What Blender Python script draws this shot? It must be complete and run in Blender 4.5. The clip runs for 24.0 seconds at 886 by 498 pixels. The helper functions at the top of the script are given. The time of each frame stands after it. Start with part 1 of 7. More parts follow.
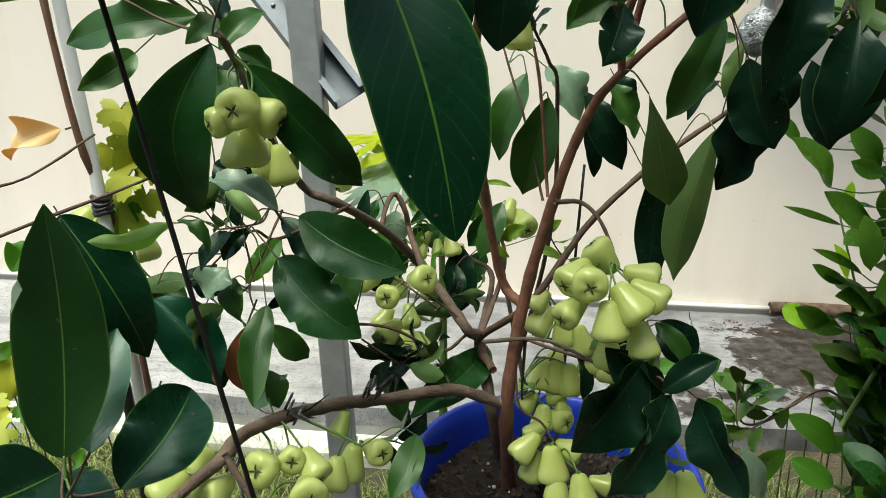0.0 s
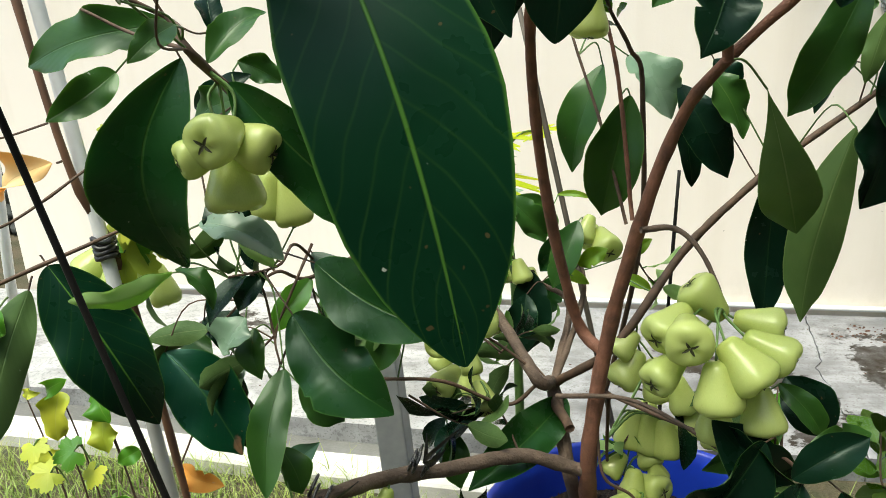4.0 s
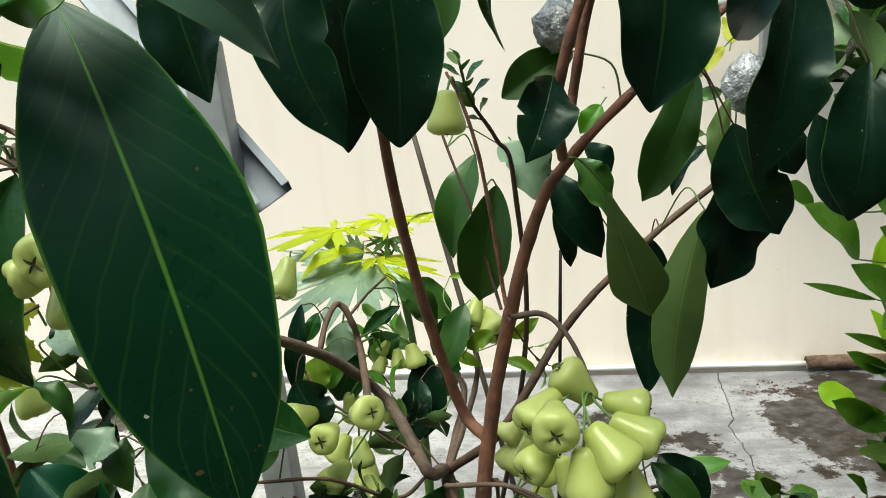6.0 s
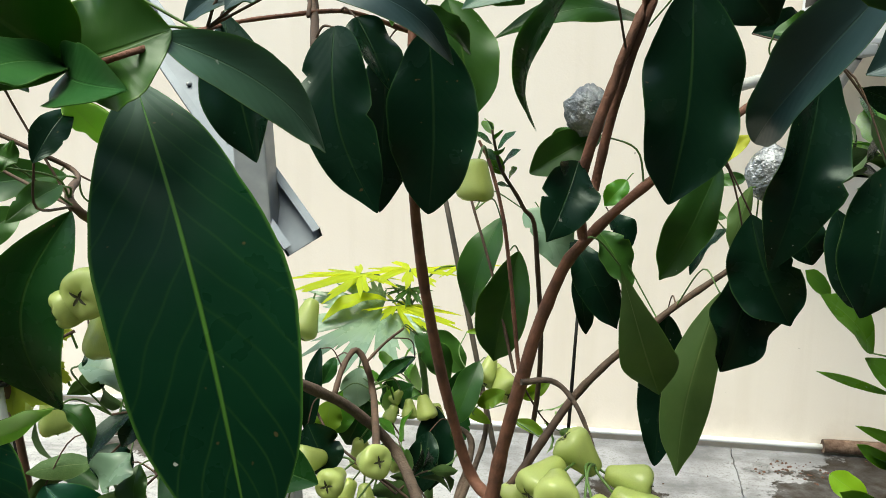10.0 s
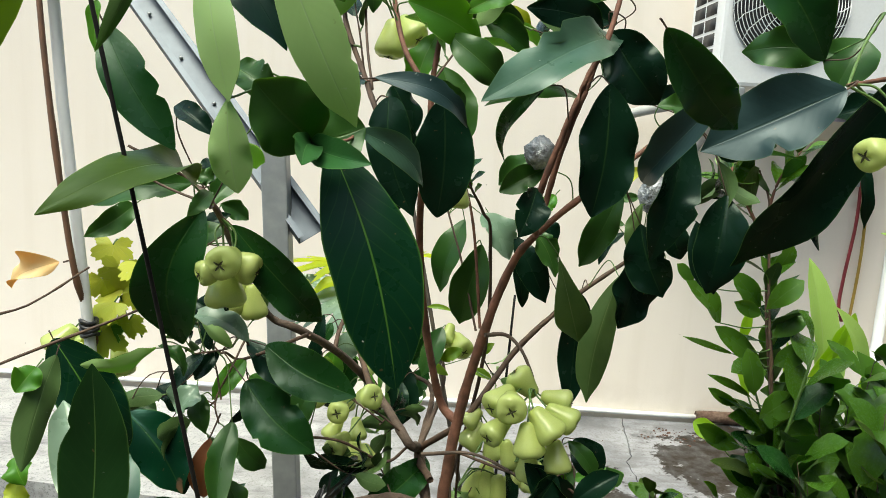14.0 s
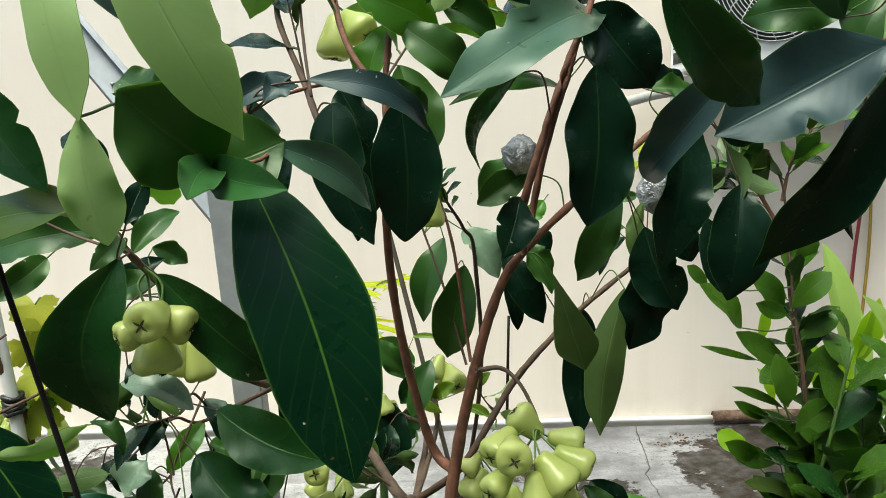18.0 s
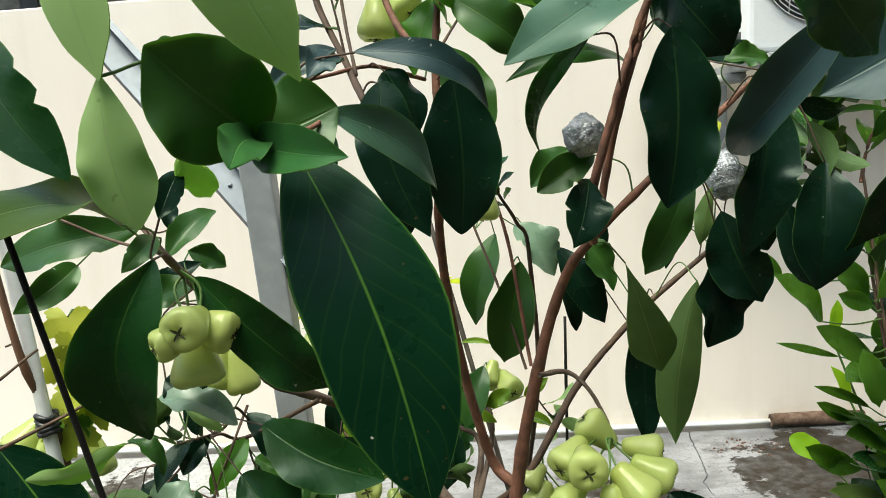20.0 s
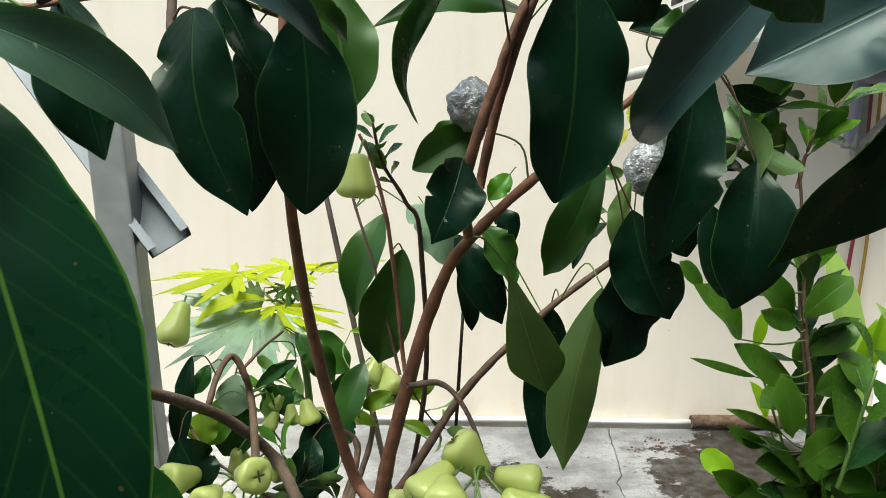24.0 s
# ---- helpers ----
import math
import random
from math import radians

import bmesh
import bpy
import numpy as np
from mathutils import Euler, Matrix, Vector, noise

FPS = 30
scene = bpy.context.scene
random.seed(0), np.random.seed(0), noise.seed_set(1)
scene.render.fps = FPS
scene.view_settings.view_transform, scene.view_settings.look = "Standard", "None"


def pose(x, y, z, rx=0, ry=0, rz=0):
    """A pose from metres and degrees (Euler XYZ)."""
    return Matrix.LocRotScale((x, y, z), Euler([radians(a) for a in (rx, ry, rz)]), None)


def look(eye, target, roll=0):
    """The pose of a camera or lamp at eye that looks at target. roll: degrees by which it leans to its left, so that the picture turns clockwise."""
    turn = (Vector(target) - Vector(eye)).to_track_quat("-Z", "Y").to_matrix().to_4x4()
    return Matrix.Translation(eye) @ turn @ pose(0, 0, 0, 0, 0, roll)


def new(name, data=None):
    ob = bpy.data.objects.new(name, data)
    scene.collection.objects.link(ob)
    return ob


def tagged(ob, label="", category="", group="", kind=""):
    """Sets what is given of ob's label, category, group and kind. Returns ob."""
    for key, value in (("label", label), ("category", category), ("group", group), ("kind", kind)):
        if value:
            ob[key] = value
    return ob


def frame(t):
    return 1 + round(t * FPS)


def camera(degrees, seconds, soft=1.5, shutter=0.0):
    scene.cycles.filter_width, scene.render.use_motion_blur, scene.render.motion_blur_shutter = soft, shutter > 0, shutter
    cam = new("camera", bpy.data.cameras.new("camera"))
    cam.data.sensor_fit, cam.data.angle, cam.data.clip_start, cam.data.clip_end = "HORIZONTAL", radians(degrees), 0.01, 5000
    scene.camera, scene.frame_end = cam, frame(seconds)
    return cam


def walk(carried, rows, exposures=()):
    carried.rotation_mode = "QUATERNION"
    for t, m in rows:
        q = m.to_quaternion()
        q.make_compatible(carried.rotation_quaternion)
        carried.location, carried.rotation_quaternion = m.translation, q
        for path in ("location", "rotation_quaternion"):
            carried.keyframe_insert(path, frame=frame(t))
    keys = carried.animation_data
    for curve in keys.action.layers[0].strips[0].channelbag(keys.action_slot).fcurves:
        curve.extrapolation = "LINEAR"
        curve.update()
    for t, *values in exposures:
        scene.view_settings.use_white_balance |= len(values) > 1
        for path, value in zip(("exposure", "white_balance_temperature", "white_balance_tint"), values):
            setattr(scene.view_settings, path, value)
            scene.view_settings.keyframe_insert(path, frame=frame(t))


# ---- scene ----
cam = camera(63.1, 24.0, soft=0.85)
PATH = [
    (0, (0.038, -0.007, 1.024), (-0.03, 1.905, 0.441), 1.0),
    (0.5, (0.07, 0.067, 1.03), (-0.092, 1.985, 0.485), -1.1),
    (1, (0.101, 0.137, 1.037), (-0.099, 2.046, 0.475), -0.9),
    (1.5, (0.112, 0.183, 1.034), (-0.259, 2.043, 0.399), -0.7),
    (3.5, (0.057, 0.176, 1.026), (-0.193, 2.062, 0.409), -1.2),
    (4, (0.066, 0.171, 1.027), (-0.254, 2.048, 0.415), -2.8),
    (4.5, (0.074, 0.17, 1.026), (-0.26, 2.047, 0.42), -3.4),
    (5, (0.085, 0.173, 1.025), (-0.21, 2.059, 0.428), -2.5),
    (5.5, (0.113, 0.175, 1.037), (-0.06, 2.103, 0.534), -2.6),
    (6, (0.129, 0.181, 1.048), (-0.01, 2.127, 0.607), -4.0),
    (6.5, (0.136, 0.18, 1.06), (0.07, 2.143, 0.684), -4.7),
    (7, (0.131, 0.178, 1.069), (0.031, 2.146, 0.73), -4.8),
    (7.5, (0.127, 0.175, 1.072), (0.002, 2.146, 0.759), -3.3),
    (8, (0.124, 0.182, 1.076), (0.033, 2.152, 0.742), -2.2),
    (8.5, (0.129, 0.196, 1.071), (0.118, 2.155, 0.672), -2.7),
    (9, (0.116, 0.176, 1.076), (0.074, 2.15, 0.756), -1.6),
    (9.5, (0.131, 0.16, 1.073), (0.017, 2.132, 0.761), -1.7),
    (10, (0.133, 0.159, 1.07), (-0.069, 2.123, 0.748), 0.6),
    (10.5, (0.127, 0.17, 1.078), (-0.142, 2.128, 0.768), -0.4),
    (11, (0.119, 0.185, 1.082), (-0.154, 2.14, 0.757), -1.8),
    (11.5, (0.113, 0.139, 1.089), (-0.111, 2.102, 0.783), -2.6),
    (13.5, (0.035, -0.121, 1.109), (0.071, 1.856, 0.809), 1.8),
    (14, (0.046, -0.144, 1.11), (0.104, 1.828, 0.785), 3.4),
    (14.5, (0.119, -0.164, 1.125), (-0.022, 1.815, 0.871), 3.3),
    (15, (0.231, -0.209, 1.105), (-0.029, 1.737, 0.727), 0.1),
    (15.5, (0.229, -0.235, 1.09), (-0.113, 1.697, 0.702), -1.3),
    (16, (0.15, -0.229, 1.089), (-0.074, 1.727, 0.735), -1.8),
    (16.5, (0.057, -0.203, 1.095), (0.029, 1.781, 0.842), -4.3),
    (17, (0.045, -0.144, 1.096), (0.168, 1.825, 0.772), -1.8),
    (17.5, (0.064, -0.053, 1.101), (0.209, 1.917, 0.787), -3.7),
    (18, (0.074, -0.004, 1.106), (0.146, 1.973, 0.809), -1.6),
    (18.5, (0.041, 0.031, 1.1), (-0.012, 2.008, 0.798), -4.2),
    (20.5, (0.05, 0.062, 1.078), (0.065, 2.047, 0.834), -3.4),
    (21, (0.052, 0.061, 1.076), (0.091, 2.049, 0.856), -2.8),
    (21.5, (0.055, 0.056, 1.074), (0.118, 2.044, 0.872), -2.1),
    (22, (0.087, 0.05, 1.059), (0.204, 2.028, 0.786), -1.7),
    (22.5, (0.134, 0.031, 1.049), (0.194, 2.008, 0.752), -0.5),
    (23, (0.157, 0.038, 1.049), (0.2, 2.006, 0.696), -0.6),
    (23.5, (0.141, 0.095, 1.078), (0.206, 2.059, 0.709), 2.4),
    (24, (0.133, 0.191, 1.074), (0.252, 2.158, 0.728), 1.1),
]
walk(cam, [(t, look(eye, target, roll)) for t, eye, target, roll in PATH], exposures=((0, 1.44, 6850, -3), (4, 1.67, 6850, -3), (5.5, 1.60, 6850, -3), (7, 1.54, 6850, -3), (11, 1.55, 6850, -3), (14, 1.54, 6850, -3), (15.5, 1.37, 6850, -3), (17, 1.42, 6850, -3), (20.5, 1.60, 6850, -3), (24, 1.55, 6850, -3)))

# ---- sky, sun and exposure ----
SUN_ELEV, SUN_AZ = radians(70), radians(222)
world = bpy.data.worlds.new("sky")
scene.world = world
world.use_nodes = True
wn = world.node_tree
wn.nodes.clear()
sky = wn.nodes.new("ShaderNodeTexSky")
sky.sky_type, sky.sun_disc = "NISHITA", False
sky.sun_elevation, sky.sun_rotation = SUN_ELEV, SUN_AZ
sky.air_density, sky.dust_density = 1.0, 4.0
bgn, wout = wn.nodes.new("ShaderNodeBackground"), wn.nodes.new("ShaderNodeOutputWorld")
bgn.inputs["Strength"].default_value = 0.11
wn.links.new(sky.outputs[0], bgn.inputs[0])
wn.links.new(bgn.outputs[0], wout.inputs[0])
sun_data = bpy.data.lights.new("sun", "SUN")
sun_data.energy, sun_data.angle, sun_data.color = 1.5, radians(40), (0.98, 0.96, 0.88)
sun = new("sun", sun_data)
sun_from = Vector((math.sin(SUN_AZ) * math.cos(SUN_ELEV), math.cos(SUN_AZ) * math.cos(SUN_ELEV), math.sin(SUN_ELEV)))
sun.matrix_world = look(sun_from * 20, (0, 0, 0))


# ---- materials ----
class Nodes:
    """A short way to wire a node material."""

    def __init__(self, name):
        self.mat = bpy.data.materials.new(name)
        self.mat.use_nodes = True
        self.nt = self.mat.node_tree
        self.nt.nodes.clear()
        self.out = self.nt.nodes.new("ShaderNodeOutputMaterial")

    def add(self, kind, **values):
        n = self.nt.nodes.new("ShaderNode" + kind)
        for k, v in values.items():
            if k in n.inputs:
                self.put(n.inputs[k], v)
            else:
                if k == "operation":
                    n.operation = v
                elif k == "clamp":
                    n.clamp = v
                elif k == "data_type":
                    n.data_type = v
        return n

    def put(self, socket, v):
        if isinstance(v, bpy.types.NodeSocket):
            self.nt.links.new(v, socket)
        elif isinstance(v, tuple) and len(v) == 3 and socket.type == "RGBA":
            socket.default_value = (*v, 1)
        else:
            socket.default_value = v

    def math(self, op, a, b=0.0, c=0.0):
        n = self.add("Math", operation=op)
        for i, v in enumerate((a, b, c)):
            self.put(n.inputs[i], v)
        return n.outputs[0]

    def noise(self, scale, detail=4.0, where=None, rough=0.55):
        n = self.add("TexNoise", Scale=scale, Detail=detail, Roughness=rough)
        if where is not None:
            self.put(n.inputs["Vector"], where)
        return n.outputs["Fac"]

    def ramp(self, fac, lo, hi, a=0.0, b=1.0):
        n = self.add("MapRange", clamp=True)
        for i, v in enumerate((fac, lo, hi, a, b)):
            self.put(n.inputs[i], v)
        return n.outputs[0]

    def mix(self, fac, a, b):
        n = self.add("Mix", data_type="RGBA")
        self.put(n.inputs[0], fac)
        self.put(n.inputs[6], a)
        self.put(n.inputs[7], b)
        return n.outputs[2]

    def bump(self, height, strength=0.3, distance=0.002):
        return self.add("Bump", Height=height, Strength=strength, Distance=distance).outputs[0]

    def done(self, color, rough=0.6, normal=None, metal=0.0, spec=0.5, translucent=None, amount=0.0, tint=None):
        p = self.add("BsdfPrincipled", Roughness=rough, Metallic=metal)
        if tint is not None:
            self.put(p.inputs["Specular Tint"], tint)
        self.put(p.inputs["Base Color"], color)
        self.put(p.inputs["Specular IOR Level"], spec)
        if normal is not None:
            self.put(p.inputs["Normal"], normal)
        shader = p.outputs[0]
        if translucent is not None:
            t = self.add("BsdfTranslucent")
            self.put(t.inputs["Color"], translucent)
            m = self.add("MixShader")
            self.put(m.inputs[0], amount)
            self.nt.links.new(shader, m.inputs[1])
            self.nt.links.new(t.outputs[0], m.inputs[2])
            shader = m.outputs[0]
        self.nt.links.new(shader, self.out.inputs[0])
        return self.mat


def surface(name, a, b, scale=20.0, rough=0.6, grain=200.0, bump=0.25, depth=0.001, metal=0.0, spec=0.5, rough_b=None):
    """Two colours mixed in blotches, with a fine grain in relief."""
    k = Nodes(name)
    where = k.add("TexCoord").outputs["Object"]
    blot = k.ramp(k.noise(scale, 5, where), 0.35, 0.68)
    fine = k.noise(grain, 3, where)
    col = k.mix(k.math("MULTIPLY", fine, 0.3), k.mix(blot, a, b), tuple(c * 0.6 for c in a))
    r = rough if rough_b is None else k.ramp(blot, 0, 1, rough, rough_b)
    return k.done(col, r, k.bump(k.math("ADD", fine, k.math("MULTIPLY", blot, 0.6)), bump, depth), metal, spec)


def leaf_material(name, deep, light, rib, glow, amount, rough, veins=12.0, spec=0.35, blemish=(0.10, 0.07, 0.03), ribwidth=0.026, tint=(0.7, 0.95, 0.88), scorch=0.0, ribs=(0.05, 0.5), veined=0.03):
    k = Nodes(name)
    uv = k.add("UVMap").outputs[0]
    sep = k.add("SeparateXYZ", Vector=uv)
    u, v = sep.outputs[0], sep.outputs[1]
    av = k.math("ABSOLUTE", k.math("SUBTRACT", v, 0.5))
    where = k.add("TexCoord").outputs["Object"]
    rnd = k.add("ObjectInfo").outputs["Random"]
    mottle = k.ramp(k.noise(32, 4, where), 0.3, 0.72)
    broad = k.ramp(k.noise(11, 3, where), 0.34, 0.66)
    tone = k.mix(k.math("MULTIPLY", k.math("ADD", k.math("ADD", mottle, broad), rnd), 0.34), deep, light)
    # side veins slant towards the tip
    slant = k.math("FRACT", k.math("ADD", k.math("MULTIPLY", k.math("SUBTRACT", u, k.math("MULTIPLY", av, 0.52)), veins), k.math("MULTIPLY", k.noise(14, 2, where), 1.1)))
    side = k.ramp(k.math("ABSOLUTE", k.math("SUBTRACT", slant, 0.5)), 0.015, 0.07, 1, 0)
    mid = k.math("MULTIPLY", k.ramp(av, ribwidth * 0.3, ribwidth * 0.75, 1, 0), k.ramp(u, 0.0, 1.0, 1.0, 0.45))
    between = k.ramp(k.math("ABSOLUTE", k.math("SUBTRACT", slant, 0.5)), 0.0, 0.5, 0, 1)
    col = k.mix(k.math("MULTIPLY", side, veined), tone, rib)
    spots = k.ramp(k.noise(190, 1, where), 0.76, 0.79)
    col = k.mix(k.math("MULTIPLY", spots, 0.55), col, blemish)
    col = k.mix(k.math("MULTIPLY", mid, k.ramp(rnd, 0, 1, *ribs)), col, rib)
    # thin pale rim, and small pale specks in scattered patches
    rim = k.ramp(av, 0.478, 0.496)
    col = k.mix(k.math("MULTIPLY", rim, 0.45), col, rib)
    specks = k.math("MULTIPLY", k.ramp(k.noise(150, 2, where), 0.735, 0.76), k.ramp(k.noise(9, 2, where), 0.52, 0.6))
    col = k.mix(k.math("MULTIPLY", specks, 0.6), col, (0.55, 0.58, 0.5))
    if scorch:
        dry = k.ramp(k.math("ADD", k.math("ADD", u, k.math("MULTIPLY", k.noise(22, 4, where), 0.7)), k.math("MULTIPLY", av, -0.5)), 1.12 - scorch, 1.15 - scorch)
        col = k.mix(dry, col, k.mix(mottle, (0.17, 0.10, 0.05), (0.07, 0.045, 0.03)))
    h = k.math("ADD", k.math("MULTIPLY", between, 0.07), k.math("ADD", k.math("MULTIPLY", k.noise(40, 3, where), 0.5), k.math("MULTIPLY", mid, -0.8)))
    r = k.math("ADD", rough, k.math("MULTIPLY", k.math("SUBTRACT", k.noise(24, 4, where), 0.5), 0.30))
    return k.done(col, r, k.bump(h, 0.42, 0.0014), 0, spec, k.mix(k.math("MULTIPLY", mid, 0.6), glow, rib), amount, tint)


bark_young = surface("bark_young", (0.215, 0.090, 0.054), (0.095, 0.042, 0.026), 60, 0.75, 420, 0.6, 0.0015)
bark_old = surface("bark_old", (0.130, 0.090, 0.066), (0.060, 0.040, 0.030), 45, 0.85, 300, 0.8, 0.002)
twig_mat = surface("twig_bark", (0.105, 0.060, 0.037), (0.055, 0.035, 0.024), 90, 0.75, 500, 0.4, 0.0008)
stem_green = surface("green_stem", (0.10, 0.19, 0.04), (0.06, 0.12, 0.025), 40, 0.5, 300, 0.2)
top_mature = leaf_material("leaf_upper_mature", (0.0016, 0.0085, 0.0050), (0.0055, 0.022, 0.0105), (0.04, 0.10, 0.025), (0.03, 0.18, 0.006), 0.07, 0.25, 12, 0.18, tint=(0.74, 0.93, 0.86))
under_mature = leaf_material("leaf_under_mature", (0.050, 0.098, 0.024), (0.085, 0.145, 0.045), (0.24, 0.32, 0.12), (0.07, 0.20, 0.015), 0.16, 0.6)
top_young = leaf_material("leaf_upper_young", (0.040, 0.135, 0.012), (0.075, 0.20, 0.022), (0.24, 0.36, 0.08), (0.24, 0.48, 0.03), 0.34, 0.36, ribs=(0.4, 0.8))
under_young = leaf_material("leaf_under_young", (0.34, 0.50, 0.20), (0.44, 0.60, 0.27), (0.46, 0.60, 0.30), (0.48, 0.74, 0.20), 0.52, 0.5)
top_yellow = leaf_material("leaf_upper_yellow", (0.36, 0.40, 0.03), (0.46, 0.46, 0.05), (0.55, 0.55, 0.15), (0.55, 0.60, 0.04), 0.38, 0.5)
top_lime = leaf_material("leaf_upper_lime", (0.014, 0.058, 0.007), (0.090, 0.200, 0.020), (0.20, 0.33, 0.06), (0.34, 0.60, 0.02), 0.34, 0.26, 9, 0.5, tint=(0.9, 1.0, 0.9), ribs=(0.3, 0.8))
under_lime = leaf_material("leaf_under_lime", (0.05, 0.12, 0.03), (0.075, 0.16, 0.045), (0.2, 0.3, 0.1), (0.12, 0.32, 0.02), 0.25, 0.6, 9)
top_papaya = leaf_material("leaf_papaya", (0.36, 0.45, 0.02), (0.50, 0.56, 0.03), (0.55, 0.60, 0.15), (0.80, 0.84, 0.04), 0.55, 0.45, 7)
vine_leaf = leaf_material("leaf_vine", (0.30, 0.40, 0.04), (0.54, 0.50, 0.05), (0.45, 0.48, 0.12), (0.45, 0.55, 0.04), 0.38, 0.5, 5, 0.5, (0.35, 0.17, 0.03))
blade_leaf = leaf_material("leaf_ginger", (0.32, 0.50, 0.13), (0.44, 0.60, 0.19), (0.52, 0.64, 0.30), (0.48, 0.66, 0.10), 0.42, 0.42, 26, veined=0.35)
dry_leaf = leaf_material("leaf_dry", (0.78, 0.48, 0.14), (0.86, 0.76, 0.46), (0.50, 0.24, 0.05), (0.8, 0.42, 0.06), 0.35, 0.7, 6, 0.3, (0.40, 0.12, 0.02), tint=None)
ember_leaf = leaf_material("leaf_ember", (0.66, 0.20, 0.02), (0.84, 0.66, 0.20), (0.50, 0.24, 0.05), (0.8, 0.42, 0.06), 0.35, 0.7, 6, 0.3, (0.40, 0.12, 0.02), tint=None)
rust_leaf = leaf_material("leaf_russet", (0.20, 0.07, 0.03), (0.32, 0.13, 0.06), (0.25, 0.10, 0.04), (0.4, 0.12, 0.03), 0.25, 0.6, 8)

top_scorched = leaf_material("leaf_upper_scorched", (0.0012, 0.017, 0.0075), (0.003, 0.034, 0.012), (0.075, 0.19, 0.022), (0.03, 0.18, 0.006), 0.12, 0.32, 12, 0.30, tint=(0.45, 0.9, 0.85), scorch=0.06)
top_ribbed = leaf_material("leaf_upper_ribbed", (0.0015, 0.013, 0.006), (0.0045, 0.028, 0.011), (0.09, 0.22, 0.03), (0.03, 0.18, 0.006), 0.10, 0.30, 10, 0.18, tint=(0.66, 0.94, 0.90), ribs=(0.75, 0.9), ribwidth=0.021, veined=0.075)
top_mid = leaf_material("leaf_upper_green", (0.010, 0.044, 0.007), (0.044, 0.115, 0.018), (0.15, 0.27, 0.05), (0.14, 0.36, 0.02), 0.20, 0.34, 12, 0.38, tint=(0.85, 0.97, 0.9))
under_mid = leaf_material("leaf_under_green", (0.042, 0.088, 0.018), (0.115, 0.180, 0.052), (0.26, 0.36, 0.13), (0.10, 0.30, 0.02), 0.22, 0.55)
# pale blue-green with reflected sky in the colour; pale leaf backs share it
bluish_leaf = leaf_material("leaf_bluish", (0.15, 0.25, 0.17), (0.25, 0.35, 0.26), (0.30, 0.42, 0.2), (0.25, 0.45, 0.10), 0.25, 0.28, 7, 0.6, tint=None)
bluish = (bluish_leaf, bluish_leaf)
# lit leaf copy: sun through the blade is put into the colour
sunlit_leaf = leaf_material("leaf_sunlit", (0.10, 0.20, 0.015), (0.17, 0.27, 0.03), (0.30, 0.42, 0.10), (0.42, 0.56, 0.03), 0.42, 0.4)
sunlit = (sunlit_leaf, sunlit_leaf)
olive_leaf = leaf_material("leaf_olive", (0.024, 0.052, 0.005), (0.048, 0.085, 0.009), (0.16, 0.24, 0.05), (0.20, 0.32, 0.02), 0.20, 0.42, spec=0.2)
olive = (olive_leaf, olive_leaf)
fresh_leaf = leaf_material("leaf_fresh", (0.018, 0.085, 0.022), (0.050, 0.150, 0.042), (0.20, 0.34, 0.10), (0.12, 0.36, 0.05), 0.22, 0.34, tint=(0.85, 1.0, 0.95))
fresh = (fresh_leaf, fresh_leaf)
bright_blade = leaf_material("leaf_bright_blade", (0.20, 0.38, 0.02), (0.34, 0.52, 0.03), (0.45, 0.58, 0.15), (0.52, 0.76, 0.04), 0.5, 0.42, 20, veined=0.2)
fresh_ginger = (bright_blade, bright_blade)
top_deep = leaf_material("leaf_upper_deep", (0.005, 0.030, 0.007), (0.017, 0.066, 0.013), (0.09, 0.20, 0.035), (0.06, 0.24, 0.01), 0.15, 0.27, 12, 0.25, tint=(0.75, 0.95, 0.88), ribs=(0.2, 0.6))
# sky sheen put into the leaf colour: blue-grey here, grey-green in sage
top_skysheen = leaf_material("leaf_upper_skysheen", (0.009, 0.026, 0.026), (0.020, 0.044, 0.043), (0.10, 0.17, 0.10), (0.05, 0.20, 0.02), 0.08, 0.42, 12, 0.42, tint=(0.78, 0.92, 1.0), ribs=(0.1, 0.4))
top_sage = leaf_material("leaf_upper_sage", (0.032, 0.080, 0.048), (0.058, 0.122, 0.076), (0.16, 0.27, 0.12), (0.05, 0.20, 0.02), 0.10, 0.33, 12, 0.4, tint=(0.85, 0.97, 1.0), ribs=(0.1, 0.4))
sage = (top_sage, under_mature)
skysheen = (top_skysheen, under_mature)
deep_green = (top_deep, under_mature)
ribbed, midgreen = (top_ribbed, under_mature), (top_mid, under_mid)
leafgreen = (top_mid, top_mid)
# darker copy of the leaf back, its shade put into the colour
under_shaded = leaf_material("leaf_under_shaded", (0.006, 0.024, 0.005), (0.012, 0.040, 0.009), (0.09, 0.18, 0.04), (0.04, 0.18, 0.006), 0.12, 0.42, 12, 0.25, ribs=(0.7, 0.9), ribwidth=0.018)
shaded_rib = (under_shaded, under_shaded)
scorched = (top_scorched, under_mature)
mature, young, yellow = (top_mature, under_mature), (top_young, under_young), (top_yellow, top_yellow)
lime, papaya, vine = (top_lime, under_lime), (top_papaya, top_papaya), (vine_leaf, vine_leaf)
ginger, dried, russet = (blade_leaf, blade_leaf), (dry_leaf, dry_leaf), (rust_leaf, rust_leaf)


